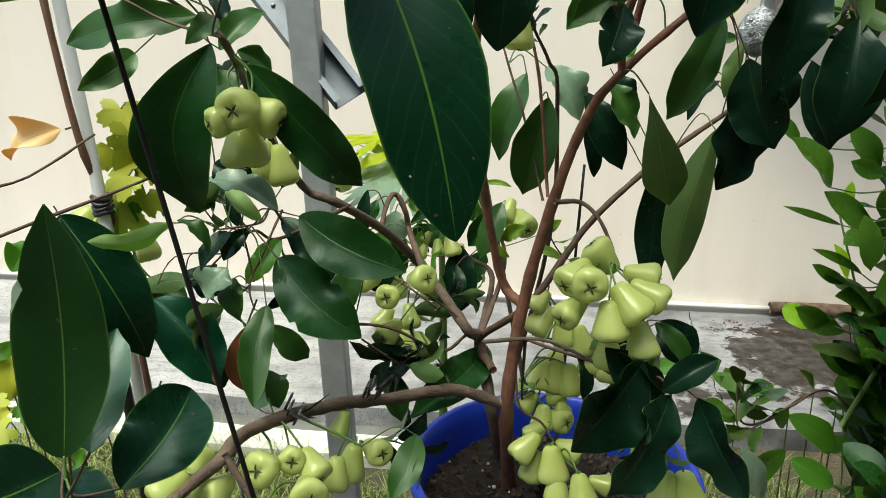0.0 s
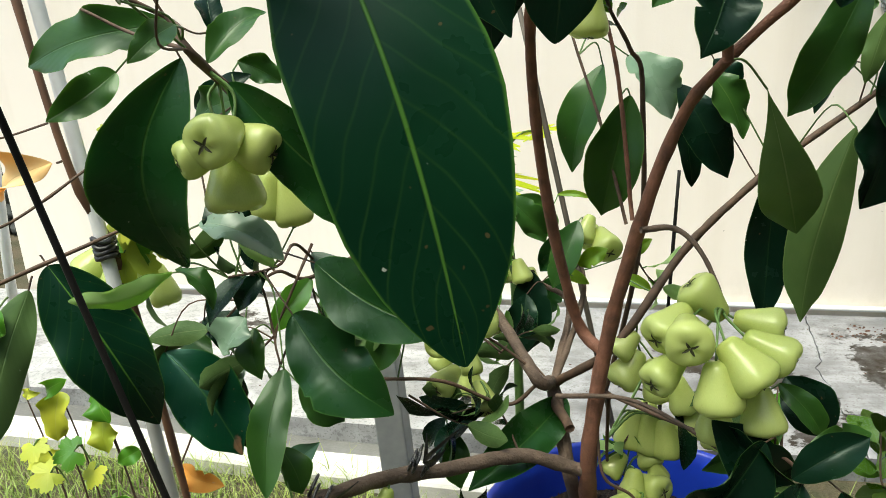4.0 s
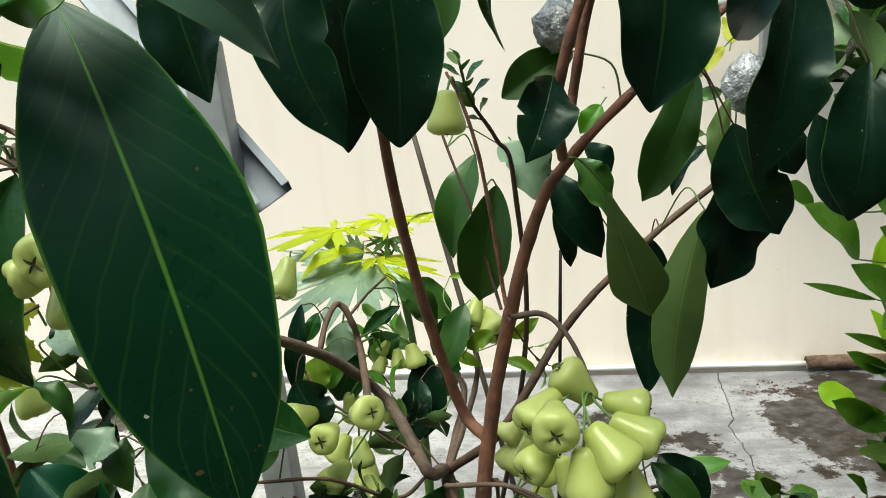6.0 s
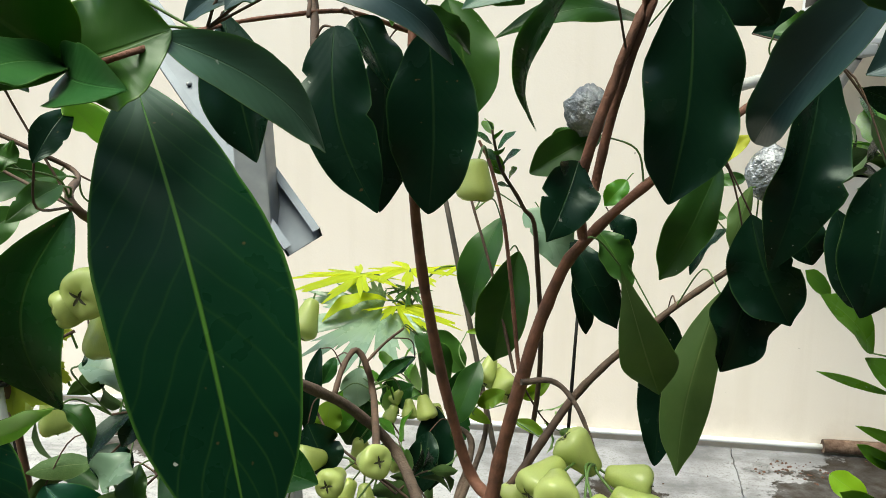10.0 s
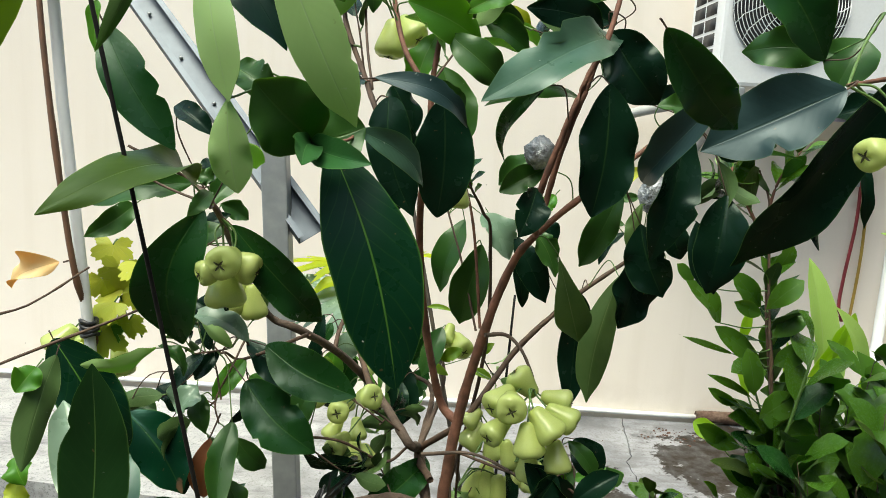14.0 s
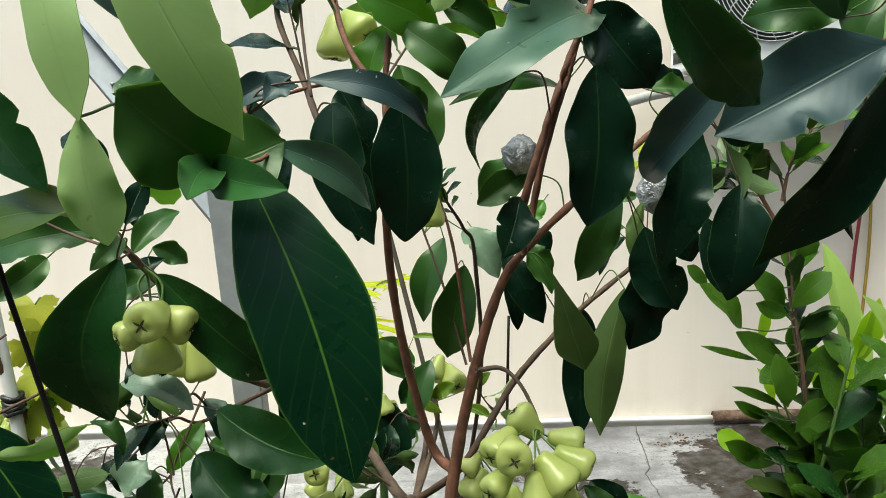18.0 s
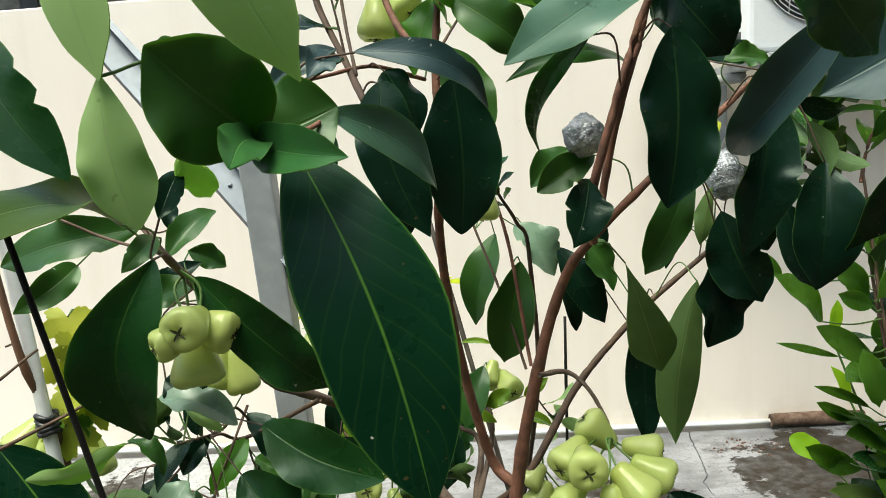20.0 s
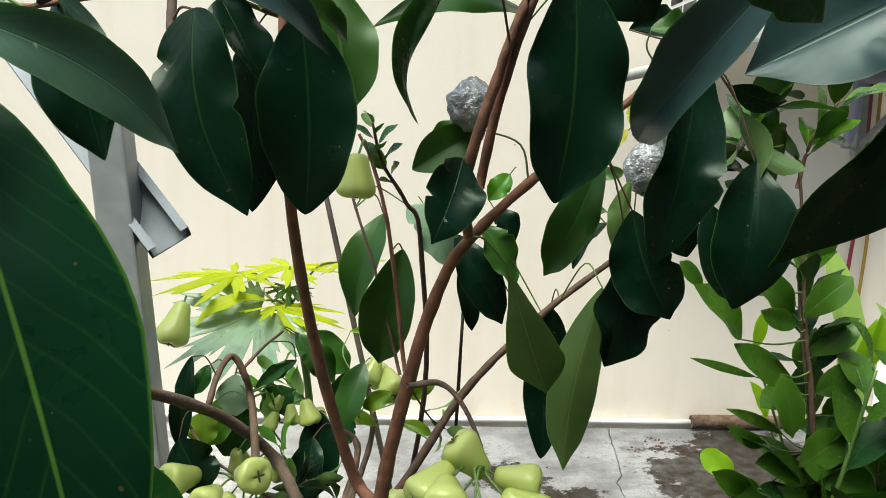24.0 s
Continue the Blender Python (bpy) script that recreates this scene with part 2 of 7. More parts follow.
def fruit_material():
    k = Nodes("fruit_skin")
    where = k.add("TexCoord").outputs["Object"]
    rnd = k.add("ObjectInfo").outputs["Random"]
    z = k.add("SeparateXYZ", Vector=where).outputs[2]
    streak = k.noise(26, 4, k.add("Mapping", Vector=where, Scale=(3.0, 3.0, 0.4)).outputs[0])
    col = k.mix(k.ramp(streak, 0.25, 0.8), (0.30, 0.39, 0.075), (0.48, 0.56, 0.17))
    col = k.mix(k.ramp(z, -0.5, 0.5, 0.4, 0), col, (0.54, 0.63, 0.30))
    col = k.mix(k.math("MULTIPLY", rnd, 0.4), col, (0.52, 0.58, 0.19))
    col = k.mix(k.math("MULTIPLY", k.ramp(k.noise(18, 3, where), 0.66, 0.72), 0.4), col, (0.30, 0.24, 0.06))
    r = k.ramp(k.noise(12, 3, where), 0.3, 0.7, 0.10, 0.26)
    return k.done(col, r, k.bump(streak, 0.05, 0.008), 0, 0.5, (0.70, 0.77, 0.34), 0.32)


fruit_skin = fruit_material()
calyx_mat = surface("calyx", (0.06, 0.07, 0.02), (0.025, 0.022, 0.012), 8, 0.7, 60, 0.3)


def wall_material():
    k = Nodes("cream_wall_paint")
    where = k.add("TexCoord").outputs["Object"]
    broad = k.ramp(k.noise(1.3, 5, where), 0.3, 0.7)
    runs = k.noise(5.0, 5, k.add("Mapping", Vector=where, Scale=(2.2, 2.2, 0.12)).outputs[0])
    low = k.ramp(k.add("SeparateXYZ", Vector=where).outputs[2], 0.0, 0.22, 1, 0)
    col = k.mix(broad, (0.785, 0.708, 0.634), (0.825, 0.757, 0.692))
    col = k.mix(k.math("MULTIPLY", k.ramp(runs, 0.5, 0.78), 0.22), col, (0.60, 0.52, 0.42))
    splash = k.math("MULTIPLY", low, k.ramp(k.noise(9, 5, where), 0.42, 0.66))
    col = k.mix(k.math("MULTIPLY", splash, 0.5), col, (0.42, 0.36, 0.28))
    flecks = k.ramp(k.noise(38, 2, where), 0.775, 0.80)
    col = k.mix(k.math("MULTIPLY", flecks, 0.6), col, (0.25, 0.21, 0.16))
    h = k.math("ADD", k.noise(150, 3, where), k.math("MULTIPLY", k.noise(14, 4, where), 1.4))
    return k.done(col, 0.72, k.bump(h, 0.25, 0.0015), 0, 0.35)


def slab_material():
    k = Nodes("wet_concrete")
    where = k.add("TexCoord").outputs["Object"]
    mid = k.noise(2.4, 6, where)
    fine = k.noise(14, 6, where)
    grit = k.noise(160, 3, where)
    col = k.mix(k.ramp(k.math("ADD", k.math("MULTIPLY", mid, 0.6), k.math("MULTIPLY", fine, 0.4)), 0.40, 0.58), (0.085, 0.087, 0.098), (0.26, 0.265, 0.292))
    # dry: bright wet reflection on the left end, put into the slab colour
    dry = k.ramp(k.math("ADD", k.add("SeparateXYZ", Vector=where).outputs[0], k.math("MULTIPLY", k.noise(2.0, 5, where), 1.2)), 0.1, 0.8, 1, 0)
    col = k.mix(k.math("MULTIPLY", dry, 0.5), col, k.mix(fine, (0.34, 0.345, 0.35), (0.62, 0.62, 0.615)))
    # old damp stains with ragged rims: a broad one by the rusty pipe, small ones before the crack
    ragged = k.math("MULTIPLY", k.math("SUBTRACT", k.noise(7, 7, where, 0.68), 0.5), 0.75)
    stain = 0.0
    for cx, cy, size in ((1.10, 2.14, 0.22), (1.24, 2.26, 0.18), (1.00, 1.92, 0.12), (0.62, 1.99, 0.075), (0.70, 1.84, 0.06), (0.40, 2.10, 0.06), (-1.05, 2.30, 0.10)):
        near = k.add("VectorMath", operation="DISTANCE")
        k.put(near.inputs[0], where)
        near.inputs[1].default_value = (cx, cy, 0.06)
        stain = k.math("MAXIMUM", stain, k.ramp(k.math("ADD", near.outputs["Value"], ragged), size, size + 0.03, 1, 0))
    pools = k.ramp(k.noise(3.1, 6, where, 0.65), 0.60, 0.65)
    damp = k.math("MAXIMUM", stain, k.math("MULTIPLY", pools, 0.4))
    col = k.mix(k.math("MULTIPLY", k.ramp(grit, 0.56, 0.64), 0.5), col, (0.09, 0.09, 0.088))
    col = k.mix(k.math("MULTIPLY", k.ramp(k.noise(46, 5, where, 0.7), 0.56, 0.62), 0.5), col, (0.11, 0.112, 0.115))
    streaks = k.noise(7.0, 5, k.add("Mapping", Vector=where, Scale=(0.5, 3.0, 1.0)).outputs[0], 0.65)
    col = k.mix(k.ramp(streaks, 0.52, 0.66, 0, 0.65), col, (0.115, 0.115, 0.125))
    pits = k.ramp(k.noise(30, 4, where, 0.7), 0.66, 0.70)
    col = k.mix(k.math("MULTIPLY", pits, 0.75), col, (0.05, 0.05, 0.052))
    col = k.mix(k.math("MULTIPLY", damp, k.ramp(k.noise(19, 5, where, 0.65), 0.30, 0.60, 0.66, 0.98)), col, k.mix(fine, (0.012, 0.009, 0.006), (0.030, 0.022, 0.014)))
    rough = k.ramp(k.math("ADD", k.math("MULTIPLY", damp, 0.5), fine), 0.2, 0.75, 0.25, 0.62)
    return k.done(col, rough, k.bump(k.math("ADD", fine, k.math("MULTIPLY", grit, 0.4)), 0.4, 0.003), 0, k.ramp(damp, 0.2, 0.9, 0.34, 0.10))


wall_paint, slab_mat = wall_material(), slab_material()
kerb_mat = surface("pale_concrete", (0.60, 0.59, 0.57), (0.40, 0.39, 0.37), 9, 0.8, 180, 0.5, 0.002)
drain_mat = surface("dark_concrete", (0.16, 0.16, 0.155), (0.09, 0.09, 0.085), 10, 0.6, 160, 0.5, 0.003)
ground_mat = surface("garden_soil", (0.105, 0.082, 0.052), (0.040, 0.045, 0.020), 9, 0.95, 130, 0.9, 0.012)
soil_mat = surface("potting_soil", (0.012, 0.007, 0.005), (0.030, 0.018, 0.012), 90, 0.95, 260, 1.0, 0.006)
crumb_mat = surface("soil_crumb", (0.03, 0.018, 0.012), (0.085, 0.052, 0.036), 120, 0.95, 400, 0.5)
grass_mat = surface("grass_blades", (0.13, 0.24, 0.03), (0.33, 0.37, 0.10), 4, 0.6, 60, 0.1)
pot_mat = surface("blue_plastic", (0.008, 0.035, 0.42), (0.012, 0.05, 0.50), 14, 0.34, 200, 0.15, 0.0006)
pvc_mat = surface("white_pvc", (0.84, 0.85, 0.86), (0.72, 0.74, 0.75), 8, 0.35, 120, 0.1)
rust_mat = surface("rusty_pipe", (0.085, 0.045, 0.03), (0.22, 0.15, 0.11), 45, 0.85, 200, 0.7, 0.002)
zinc_mat = surface("galvanised_steel", (0.36, 0.38, 0.40), (0.24, 0.26, 0.28), 22, 0.48, 120, 0.15, 0.0006, 0.2)
brace_mat = surface("dull_zinc", (0.135, 0.16, 0.195), (0.085, 0.105, 0.13), 16, 0.5, 120, 0.2, 0.0006, 0.3)
grey_post = surface("weathered_post", (0.40, 0.41, 0.40), (0.28, 0.29, 0.28), 16, 0.7, 160, 0.3)
cane_mat = surface("weathered_cane", (0.085, 0.07, 0.055), (0.05, 0.042, 0.036), 30, 0.7, 300, 0.4)
bamboo_mat = surface("bamboo_cane", (0.19, 0.095, 0.055), (0.10, 0.055, 0.035), 30, 0.6, 300, 0.3)
rod_mat = surface("dark_rod", (0.012, 0.012, 0.012), (0.022, 0.020, 0.018), 40, 0.6, 300, 0.2, spec=0.15)
tape_mat = surface("black_plastic_film", (0.012, 0.012, 0.014), (0.03, 0.03, 0.034), 30, 0.32, 120, 0.6, 0.002)
film_mat = surface("silver_plastic_film", (0.46, 0.48, 0.51), (0.10, 0.11, 0.12), 60, 0.26, 240, 0.9, 0.003, 0.5)
ac_paint = surface("white_enamel", (0.80, 0.82, 0.85), (0.74, 0.76, 0.79), 5, 0.38, 120, 0.05)
ac_dark = surface("dark_cavity", (0.012, 0.013, 0.016), (0.022, 0.023, 0.026), 8, 0.6, 60, 0.1)
wire_mat = surface("pale_wire", (0.74, 0.76, 0.78), (0.66, 0.68, 0.70), 20, 0.4, 100, 0.05)
red_hose = surface("red_cable", (0.26, 0.025, 0.035), (0.18, 0.02, 0.03), 20, 0.45, 100, 0.1)
yellow_hose = surface("yellow_cable", (0.40, 0.27, 0.05), (0.32, 0.20, 0.04), 20, 0.45, 100, 0.1)
purple_pipe = surface("violet_grey_pipe", (0.30, 0.28, 0.42), (0.24, 0.23, 0.36), 14, 0.45, 100, 0.1)
debris_mat = surface("dry_litter", (0.12, 0.055, 0.035), (0.05, 0.03, 0.022), 60, 0.9, 200, 0.4)
block_mat = surface("grey_block", (0.34, 0.34, 0.36), (0.20, 0.20, 0.215), 12, 0.9, 150, 0.8, 0.004)
rubble_mat = surface("dark_rubble", (0.035, 0.038, 0.036), (0.08, 0.085, 0.08), 16, 0.85, 120, 0.8, 0.004)
roof_mat = surface("dark_roof", (0.05, 0.045, 0.055), (0.09, 0.085, 0.095), 6, 0.7, 80, 0.4)
stripe_mat = surface("orange_board", (0.55, 0.26, 0.06), (0.62, 0.45, 0.28), 5, 0.6, 80, 0.2)
string_mat = surface("green_string", (0.35, 0.45, 0.22), (0.25, 0.33, 0.15), 30, 0.7, 200, 0.2)


# ---- building helpers ----
def part(name, bm, material, parent=None, label="", m=None, smooth=True):
    """Links a bmesh as one mesh object under a thing or a part."""
    me = bpy.data.meshes.new(name)
    for f in bm.faces:
        f.smooth = smooth
    bm.to_mesh(me)
    bm.free()
    for mm in material if isinstance(material, (tuple, list)) else (material,):
        me.materials.append(mm)
    ob = new(name, me)
    if parent is not None:
        ob.parent = parent
    if m is not None:
        ob.matrix_basis = m
    if label:
        ob["label"] = label
    return ob


def again(ob, name, m, parent=None):
    """One more object on the mesh of ob."""
    o = new(name, ob.data)
    o.parent = parent
    o.matrix_basis = m
    return o


def thing(name, label, category, group="", at=(0, 0, 0), kind=""):
    e = new(name)
    e.empty_display_size = 0.05
    e.matrix_basis = Matrix.Translation(at)
    return tagged(e, label, category, group, kind)


def box(bm, x0, x1, y0, y1, z0, z1, bevel=0.0, mi=0):
    before = set(bm.faces)
    r = bmesh.ops.create_cube(bm, size=1.0)
    for v in r["verts"]:
        v.co = Vector(((x0 + x1) / 2 + v.co.x * (x1 - x0), (y0 + y1) / 2 + v.co.y * (y1 - y0), (z0 + z1) / 2 + v.co.z * (z1 - z0)))
    if bevel:
        bmesh.ops.bevel(bm, geom=list({e for v in r["verts"] for e in v.link_edges}), offset=bevel, segments=2, affect="EDGES", profile=0.6)
    for f in bm.faces:
        if f not in before:
            f.material_index = mi
    return bm


def spline(points, steps=6):
    """A smooth line through the points."""
    p = [Vector(q) for q in points]
    if len(p) == 2:
        return [p[0].lerp(p[1], i / steps) for i in range(steps + 1)]
    p = [p[0] * 2 - p[1], *p, p[-1] * 2 - p[-2]]
    line = []
    for i in range(1, len(p) - 2):
        a, b, c, d = p[i - 1:i + 3]
        for j in range(steps):
            t = j / steps
            line.append(0.5 * ((2 * b) + (c - a) * t + (2 * a - 5 * b + 4 * c - d) * t * t + (3 * b - a - 3 * c + d) * t ** 3))
    line.append(p[-2].copy())
    return line


def tube(bm, line, radii, sides=8, rough=0.0, knots=0.0, mi=0, phase=0.0):
    """A tapered tube along a line, with an uneven skin and nodes."""
    n = len(line)
    rings, up = [], Vector((0.31, 0.17, 0.93))
    for i, q in enumerate(line):
        d = (line[min(i + 1, n - 1)] - line[max(i - 1, 0)]).normalized()
        side = d.cross(up)
        if side.length < 0.05:
            side = d.cross(Vector((1, 0, 0)))
        side.normalize()
        other = side.cross(d)
        s = i / (n - 1) * (len(radii) - 1)
        j = min(int(s), len(radii) - 2)
        r = radii[j] + (radii[j + 1] - radii[j]) * (s - j)
        if knots and i % 5 == 3:
            r *= 1 + knots
        ring = []
        for a in range(sides):
            w = 2 * math.pi * a / sides + phase
            rr = r * (1 + rough * noise.noise(q * 55 + Vector((math.cos(w), math.sin(w), phase)) * 1.3))
            ring.append(bm.verts.new(q + side * math.cos(w) * rr + other * math.sin(w) * rr))
        rings.append(ring)
    for a, b in zip(rings, rings[1:]):
        for i in range(sides):
            f = bm.faces.new((a[i], a[(i + 1) % sides], b[(i + 1) % sides], b[i]))
            f.material_index = mi
    for ring in (rings[0], rings[-1]):
        f = bm.faces.new(ring)
        f.material_index = mi
    return bm


def leaf_sheet(bm, base, tip, width, normal, bow, mid=0.45, fold=0.16, wave=0.10, seed=0, nu=34, nv=10, curl=0.0, bend=None, twist=None):
    """A leaf blade of two skins: midrib from base to tip, widest at mid, bowed along its normal, bent sideways, folded and waved."""
    rnd = random.Random(seed)
    base, tip, n = Vector(base), Vector(tip), Vector(normal)
    ax = tip - base
    length = ax.length
    ax.normalize()
    n = (n - ax * n.dot(ax)).normalized()
    across = ax.cross(n)
    skew = math.log(0.5) / math.log(mid)
    full = rnd.uniform(0.66, 0.80)
    twist = rnd.uniform(-0.4, 0.4) if twist is None else twist
    bend = rnd.uniform(-0.05, 0.05) if bend is None else bend
    ph, fr, lop = rnd.uniform(0, 6), rnd.uniform(5, 10), rnd.uniform(-0.05, 0.05)
    point = rnd.uniform(0.15, 0.5)
    ragged = Vector((rnd.uniform(0, 90), 0, 0))
    bites = [(rnd.uniform(0.2, 0.78), rnd.choice((-1, 1)), rnd.uniform(0.12, 0.4)) for _ in range(rnd.choice((0, 0, 1, 2)))]
    uvl = bm.loops.layers.uv.verify()

    def along(i):
        return 0.5 - 0.5 * math.cos(math.pi * i / nu) if nu > 8 else i / nu

    for skin in (0, 1):
        grid = []
        for i in range(nu + 1):
            s = along(i)
            q = s ** skew
            h = width / 2 * max(4 * q * (1 - q), 0.0) ** full
            t = max(0.0, (s - 0.82) / 0.18)
            h *= 1 - point * t * t * (3 - 2 * t)
            if i in (0, nu):
                h = 0.0006
            row = []
            turn = Matrix.Rotation(twist * (s - 0.4), 3, ax)
            side_s, n_s = turn @ across, turn @ n
            spine = base + ax * (length * s) + n * (bow * length * math.sin(math.pi * s) + curl * length * max(0.0, s - 0.6) ** 2) + across * (bend * length * math.sin(math.pi * s))
            for j in range(nv + 1):
                v = 2 * j / nv - 1
                hand = 1.7 if v > 0 else 0.0
                lift = abs(v) ** 1.25 * h * fold + wave * h * abs(v) ** 2 * math.sin(fr * s + ph + hand) + 0.35 * wave * h * abs(v) ** 3 * math.sin(2.3 * fr * s + ph * 3 + hand)
                edge = 1 + (0.08 * noise.noise(ragged + Vector((s * 4.5, hand, 0))) + 0.015 * noise.noise(ragged + Vector((s * 19, hand + 7, 0)))) * abs(v)
                for at, hand2, cut in bites:
                    if v * hand2 > 0.5:
                        edge *= 1 - cut * math.exp(-((s - at) / 0.022) ** 2)
                thick = 0.0004 * (1 if skin == 0 else -1)
                row.append(bm.verts.new(spine + side_s * (v * h * edge + lop * h * math.sin(3 * s)) + n_s * (lift + thick)))
            grid.append(row)
        for i in range(nu):
            for j in range(nv):
                q = (grid[i][j], grid[i + 1][j], grid[i + 1][j + 1], grid[i][j + 1])
                uv = ((i, j), (i + 1, j), (i + 1, j + 1), (i, j + 1))
                if skin == 0:
                    q, uv = (q[0], q[3], q[2], q[1]), (uv[0], uv[3], uv[2], uv[1])
                f = bm.faces.new(q)
                f.material_index = skin
                for l, (p, r) in zip(f.loops, uv):
                    l[uvl].uv = (along(p), r / nv)
    return bm


def lobed_leaf(bm, base, tip, normal, lobes, depth, width, seed=0, sag=0.15, teeth=0.0):
    """A hand-shaped blade: lobes spread round the stalk's end, cut in by depth, of two skins."""
    rnd = random.Random(seed)
    base, tip, n = Vector(base), Vector(tip), Vector(normal)
    ax = tip - base
    size = ax.length
    ax.normalize()
    n = (n - ax * n.dot(ax)).normalized()
    across = ax.cross(n)
    uvl = bm.loops.layers.uv.verify()
    span, count = radians(width), lobes * 10
    for skin in (0, 1):
        rim, mids = [], []
        off = n * (0.0004 if skin == 0 else -0.0004)
        c0 = bm.verts.new(base + off)
        for i in range(count + 1):
            f = i / count
            w = (f - 0.5) * span
            lobe = abs(math.sin(math.pi * f * lobes)) ** (0.7 if depth < 0.5 else 1.5)
            reach = size * (1 - 0.42 * abs(2 * f - 1) ** 1.6) * (1 - depth + depth * lobe)
            reach *= 1 + teeth * math.sin(f * lobes * math.pi * 7 + 0.6) + 0.03 * math.sin(f * 40 + seed)
            d = ax * math.cos(w) + across * math.sin(w)
            z = -sag * reach * (reach / size) + 0.05 * size * math.sin(w * 3 + seed)
            rim.append(bm.verts.new(base + d * reach + n * z + off))
            mids.append(bm.verts.new(base + d * reach * 0.5 + n * (z * 0.3) + off))
        for i in range(count):
            for q in ((c0, mids[i], mids[i + 1]), (mids[i], rim[i], rim[i + 1], mids[i + 1])):
                f = bm.faces.new(q if skin == 1 else q[::-1])
                f.material_index = skin
                for l in f.loops:
                    r = (l.vert.co - base)
                    ang = math.atan2(r.dot(across), r.dot(ax)) / span + 0.5
                    l[uvl].uv = (min(1, r.length / size), 0.5 + ((ang * lobes) % 1 - 0.5) * 0.9)
    return bm


# ---- ground, slab, kerb and wall ----
SLAB, GROUND = 0.06, 0.0


def wall_y(x):
    return 2.53 - 0.045 * x


bm = bmesh.new()
cells = [-60, -25, -10, -5] + [-3 + 0.25 * i for i in range(25)] + [5, 10, 25, 60]
ys = [-60, -25, -10, -4] + [-2 + 0.2 * i for i in range(19)] + [1.78]
rows_v = []
for y in ys:
    rows_v.append([bm.verts.new((x, y, GROUND + (0.02 * noise.noise(Vector((x * 2.1, y * 2.1, 3))) if abs(x) < 4 and -3 < y < 1.5 else 0))) for x in cells])
for a, b in zip(rows_v, rows_v[1:]):
    for i in range(len(cells) - 1):
        bm.faces.new((a[i], a[i + 1], b[i + 1], b[i]))
far = [bm.verts.new((x, 60, GROUND)) for x in cells]
for i in range(len(cells) - 1):
    bm.faces.new((rows_v[-1][i], rows_v[-1][i + 1], far[i + 1], far[i]))
tagged(part("ground", bm, ground_mat), "bare garden soil with thin grass", "ground", kind="structure")

# the slab is cracked from the wall to its front edge
rr = random.Random(5)
crack_line = spline([(x, y, 0) for x, y in ((0.842, 2.462), (0.820, 2.33), (0.800, 2.18), (0.766, 2.08), (0.764, 1.98), (0.756, 1.88), (0.751, 1.79), (0.735, 1.66))], 9)
crack = [(q.x + 0.011 * noise.noise(q * 17) + 0.006 * noise.noise(q * 55), q.y) for q in crack_line]


def slab_piece(name, outline):
    bm = bmesh.new()
    top = [bm.verts.new((x, y, SLAB)) for x, y in outline]
    low = [bm.verts.new((x, y, GROUND - 0.05)) for x, y in outline]
    bm.faces.new(top)
    for i in range(len(top)):
        j = (i + 1) % len(top)
        bm.faces.new((top[i], low[i], low[j], top[j]))
    bmesh.ops.recalc_face_normals(bm, faces=bm.faces)
    return part(name, bm, slab_mat, smooth=False)


left_side = [(x - 0.0006 - rr.uniform(0, 0.0034) * rr.random(), y) for x, y in crack]
right_side = [(x + 0.0006 + rr.uniform(0, 0.0034) * rr.random(), y) for x, y in crack]
GAP = 0.026
left_out = [(-6.0, wall_y(-6.0) - GAP), (-6.0, 1.88), (-1.3, 1.83), (-0.5, 1.715), (0.2, 1.665), *left_side[::-1]]
left_out[-1] = (left_side[0][0], wall_y(left_side[0][0]) - GAP)
right_out = [(right_side[0][0], wall_y(right_side[0][0]) - GAP), *right_side[1:], (1.6, 1.64), (6.0, 1.60), (6.0, wall_y(6.0) - GAP)]
tagged(slab_piece("pavement_1", left_out), "worn grey concrete slab, wet and stained", "pavement", kind="structure")
tagged(slab_piece("pavement_2", right_out), "cracked grey concrete slab with dark damp stain", "pavement", kind="structure")

bm = bmesh.new()
kx = [-6.0, -2.0, -1.2, -0.5, 0.0, 0.25]
ky = [1.81, 1.755, 1.71, 1.625, 1.59, 1.575]
sec = []
for x, y in zip(kx, ky):
    sec.append([bm.verts.new((x, y + dy, z)) for dy, z in ((-0.095, -0.03), (-0.092, 0.030), (-0.085, 0.036), (-0.008, 0.038), (0, 0.032), (0, -0.05))])
for a, b in zip(sec, sec[1:]):
    for i in range(5):
        bm.faces.new((a[i], b[i], b[i + 1], a[i + 1]))
bm.faces.new(sec[-1][::-1])
tagged(part("kerb", bm, kerb_mat, smooth=False), "pale concrete kerb along the drain", "kerb", kind="structure")
bm = bmesh.new()
dr = [(bm.verts.new((x, y, 0.004)), bm.verts.new((x, y + 0.14, 0.006))) for x, y in zip(kx, ky)]
for a, b in zip(dr, dr[1:]):
    bm.faces.new((a[0], b[0], b[1], a[1]))
tagged(part("drain", bm, drain_mat), "shallow dark concrete drain", "drain", kind="structure")

WALL_TOP = 1.655
bm = bmesh.new()
wx = [-2.065, -1.4, -0.7, 0.0, 0.7, 1.4, 2.1, 2.8, 6.0]
pr = []
for x in wx:
    pr.append([bm.verts.new((x, wall_y(x) + dy, z)) for dy, z in ((0, -0.05), (0, WALL_TOP - 0.006), (0.006, WALL_TOP), (0.144, WALL_TOP), (0.15, WALL_TOP - 0.006), (0.15, -0.05))])
for a, b in zip(pr, pr[1:]):
    for i in range(5):
        bm.faces.new((a[i], b[i], b[i + 1], a[i + 1]))
bm.faces.new(pr[0])
bm.faces.new(pr[-1][::-1])
bmesh.ops.recalc_face_normals(bm, faces=bm.faces)
tagged(part("wall_north", bm, wall_paint, smooth=False), "cream painted plaster garden wall", "wall", kind="structure")

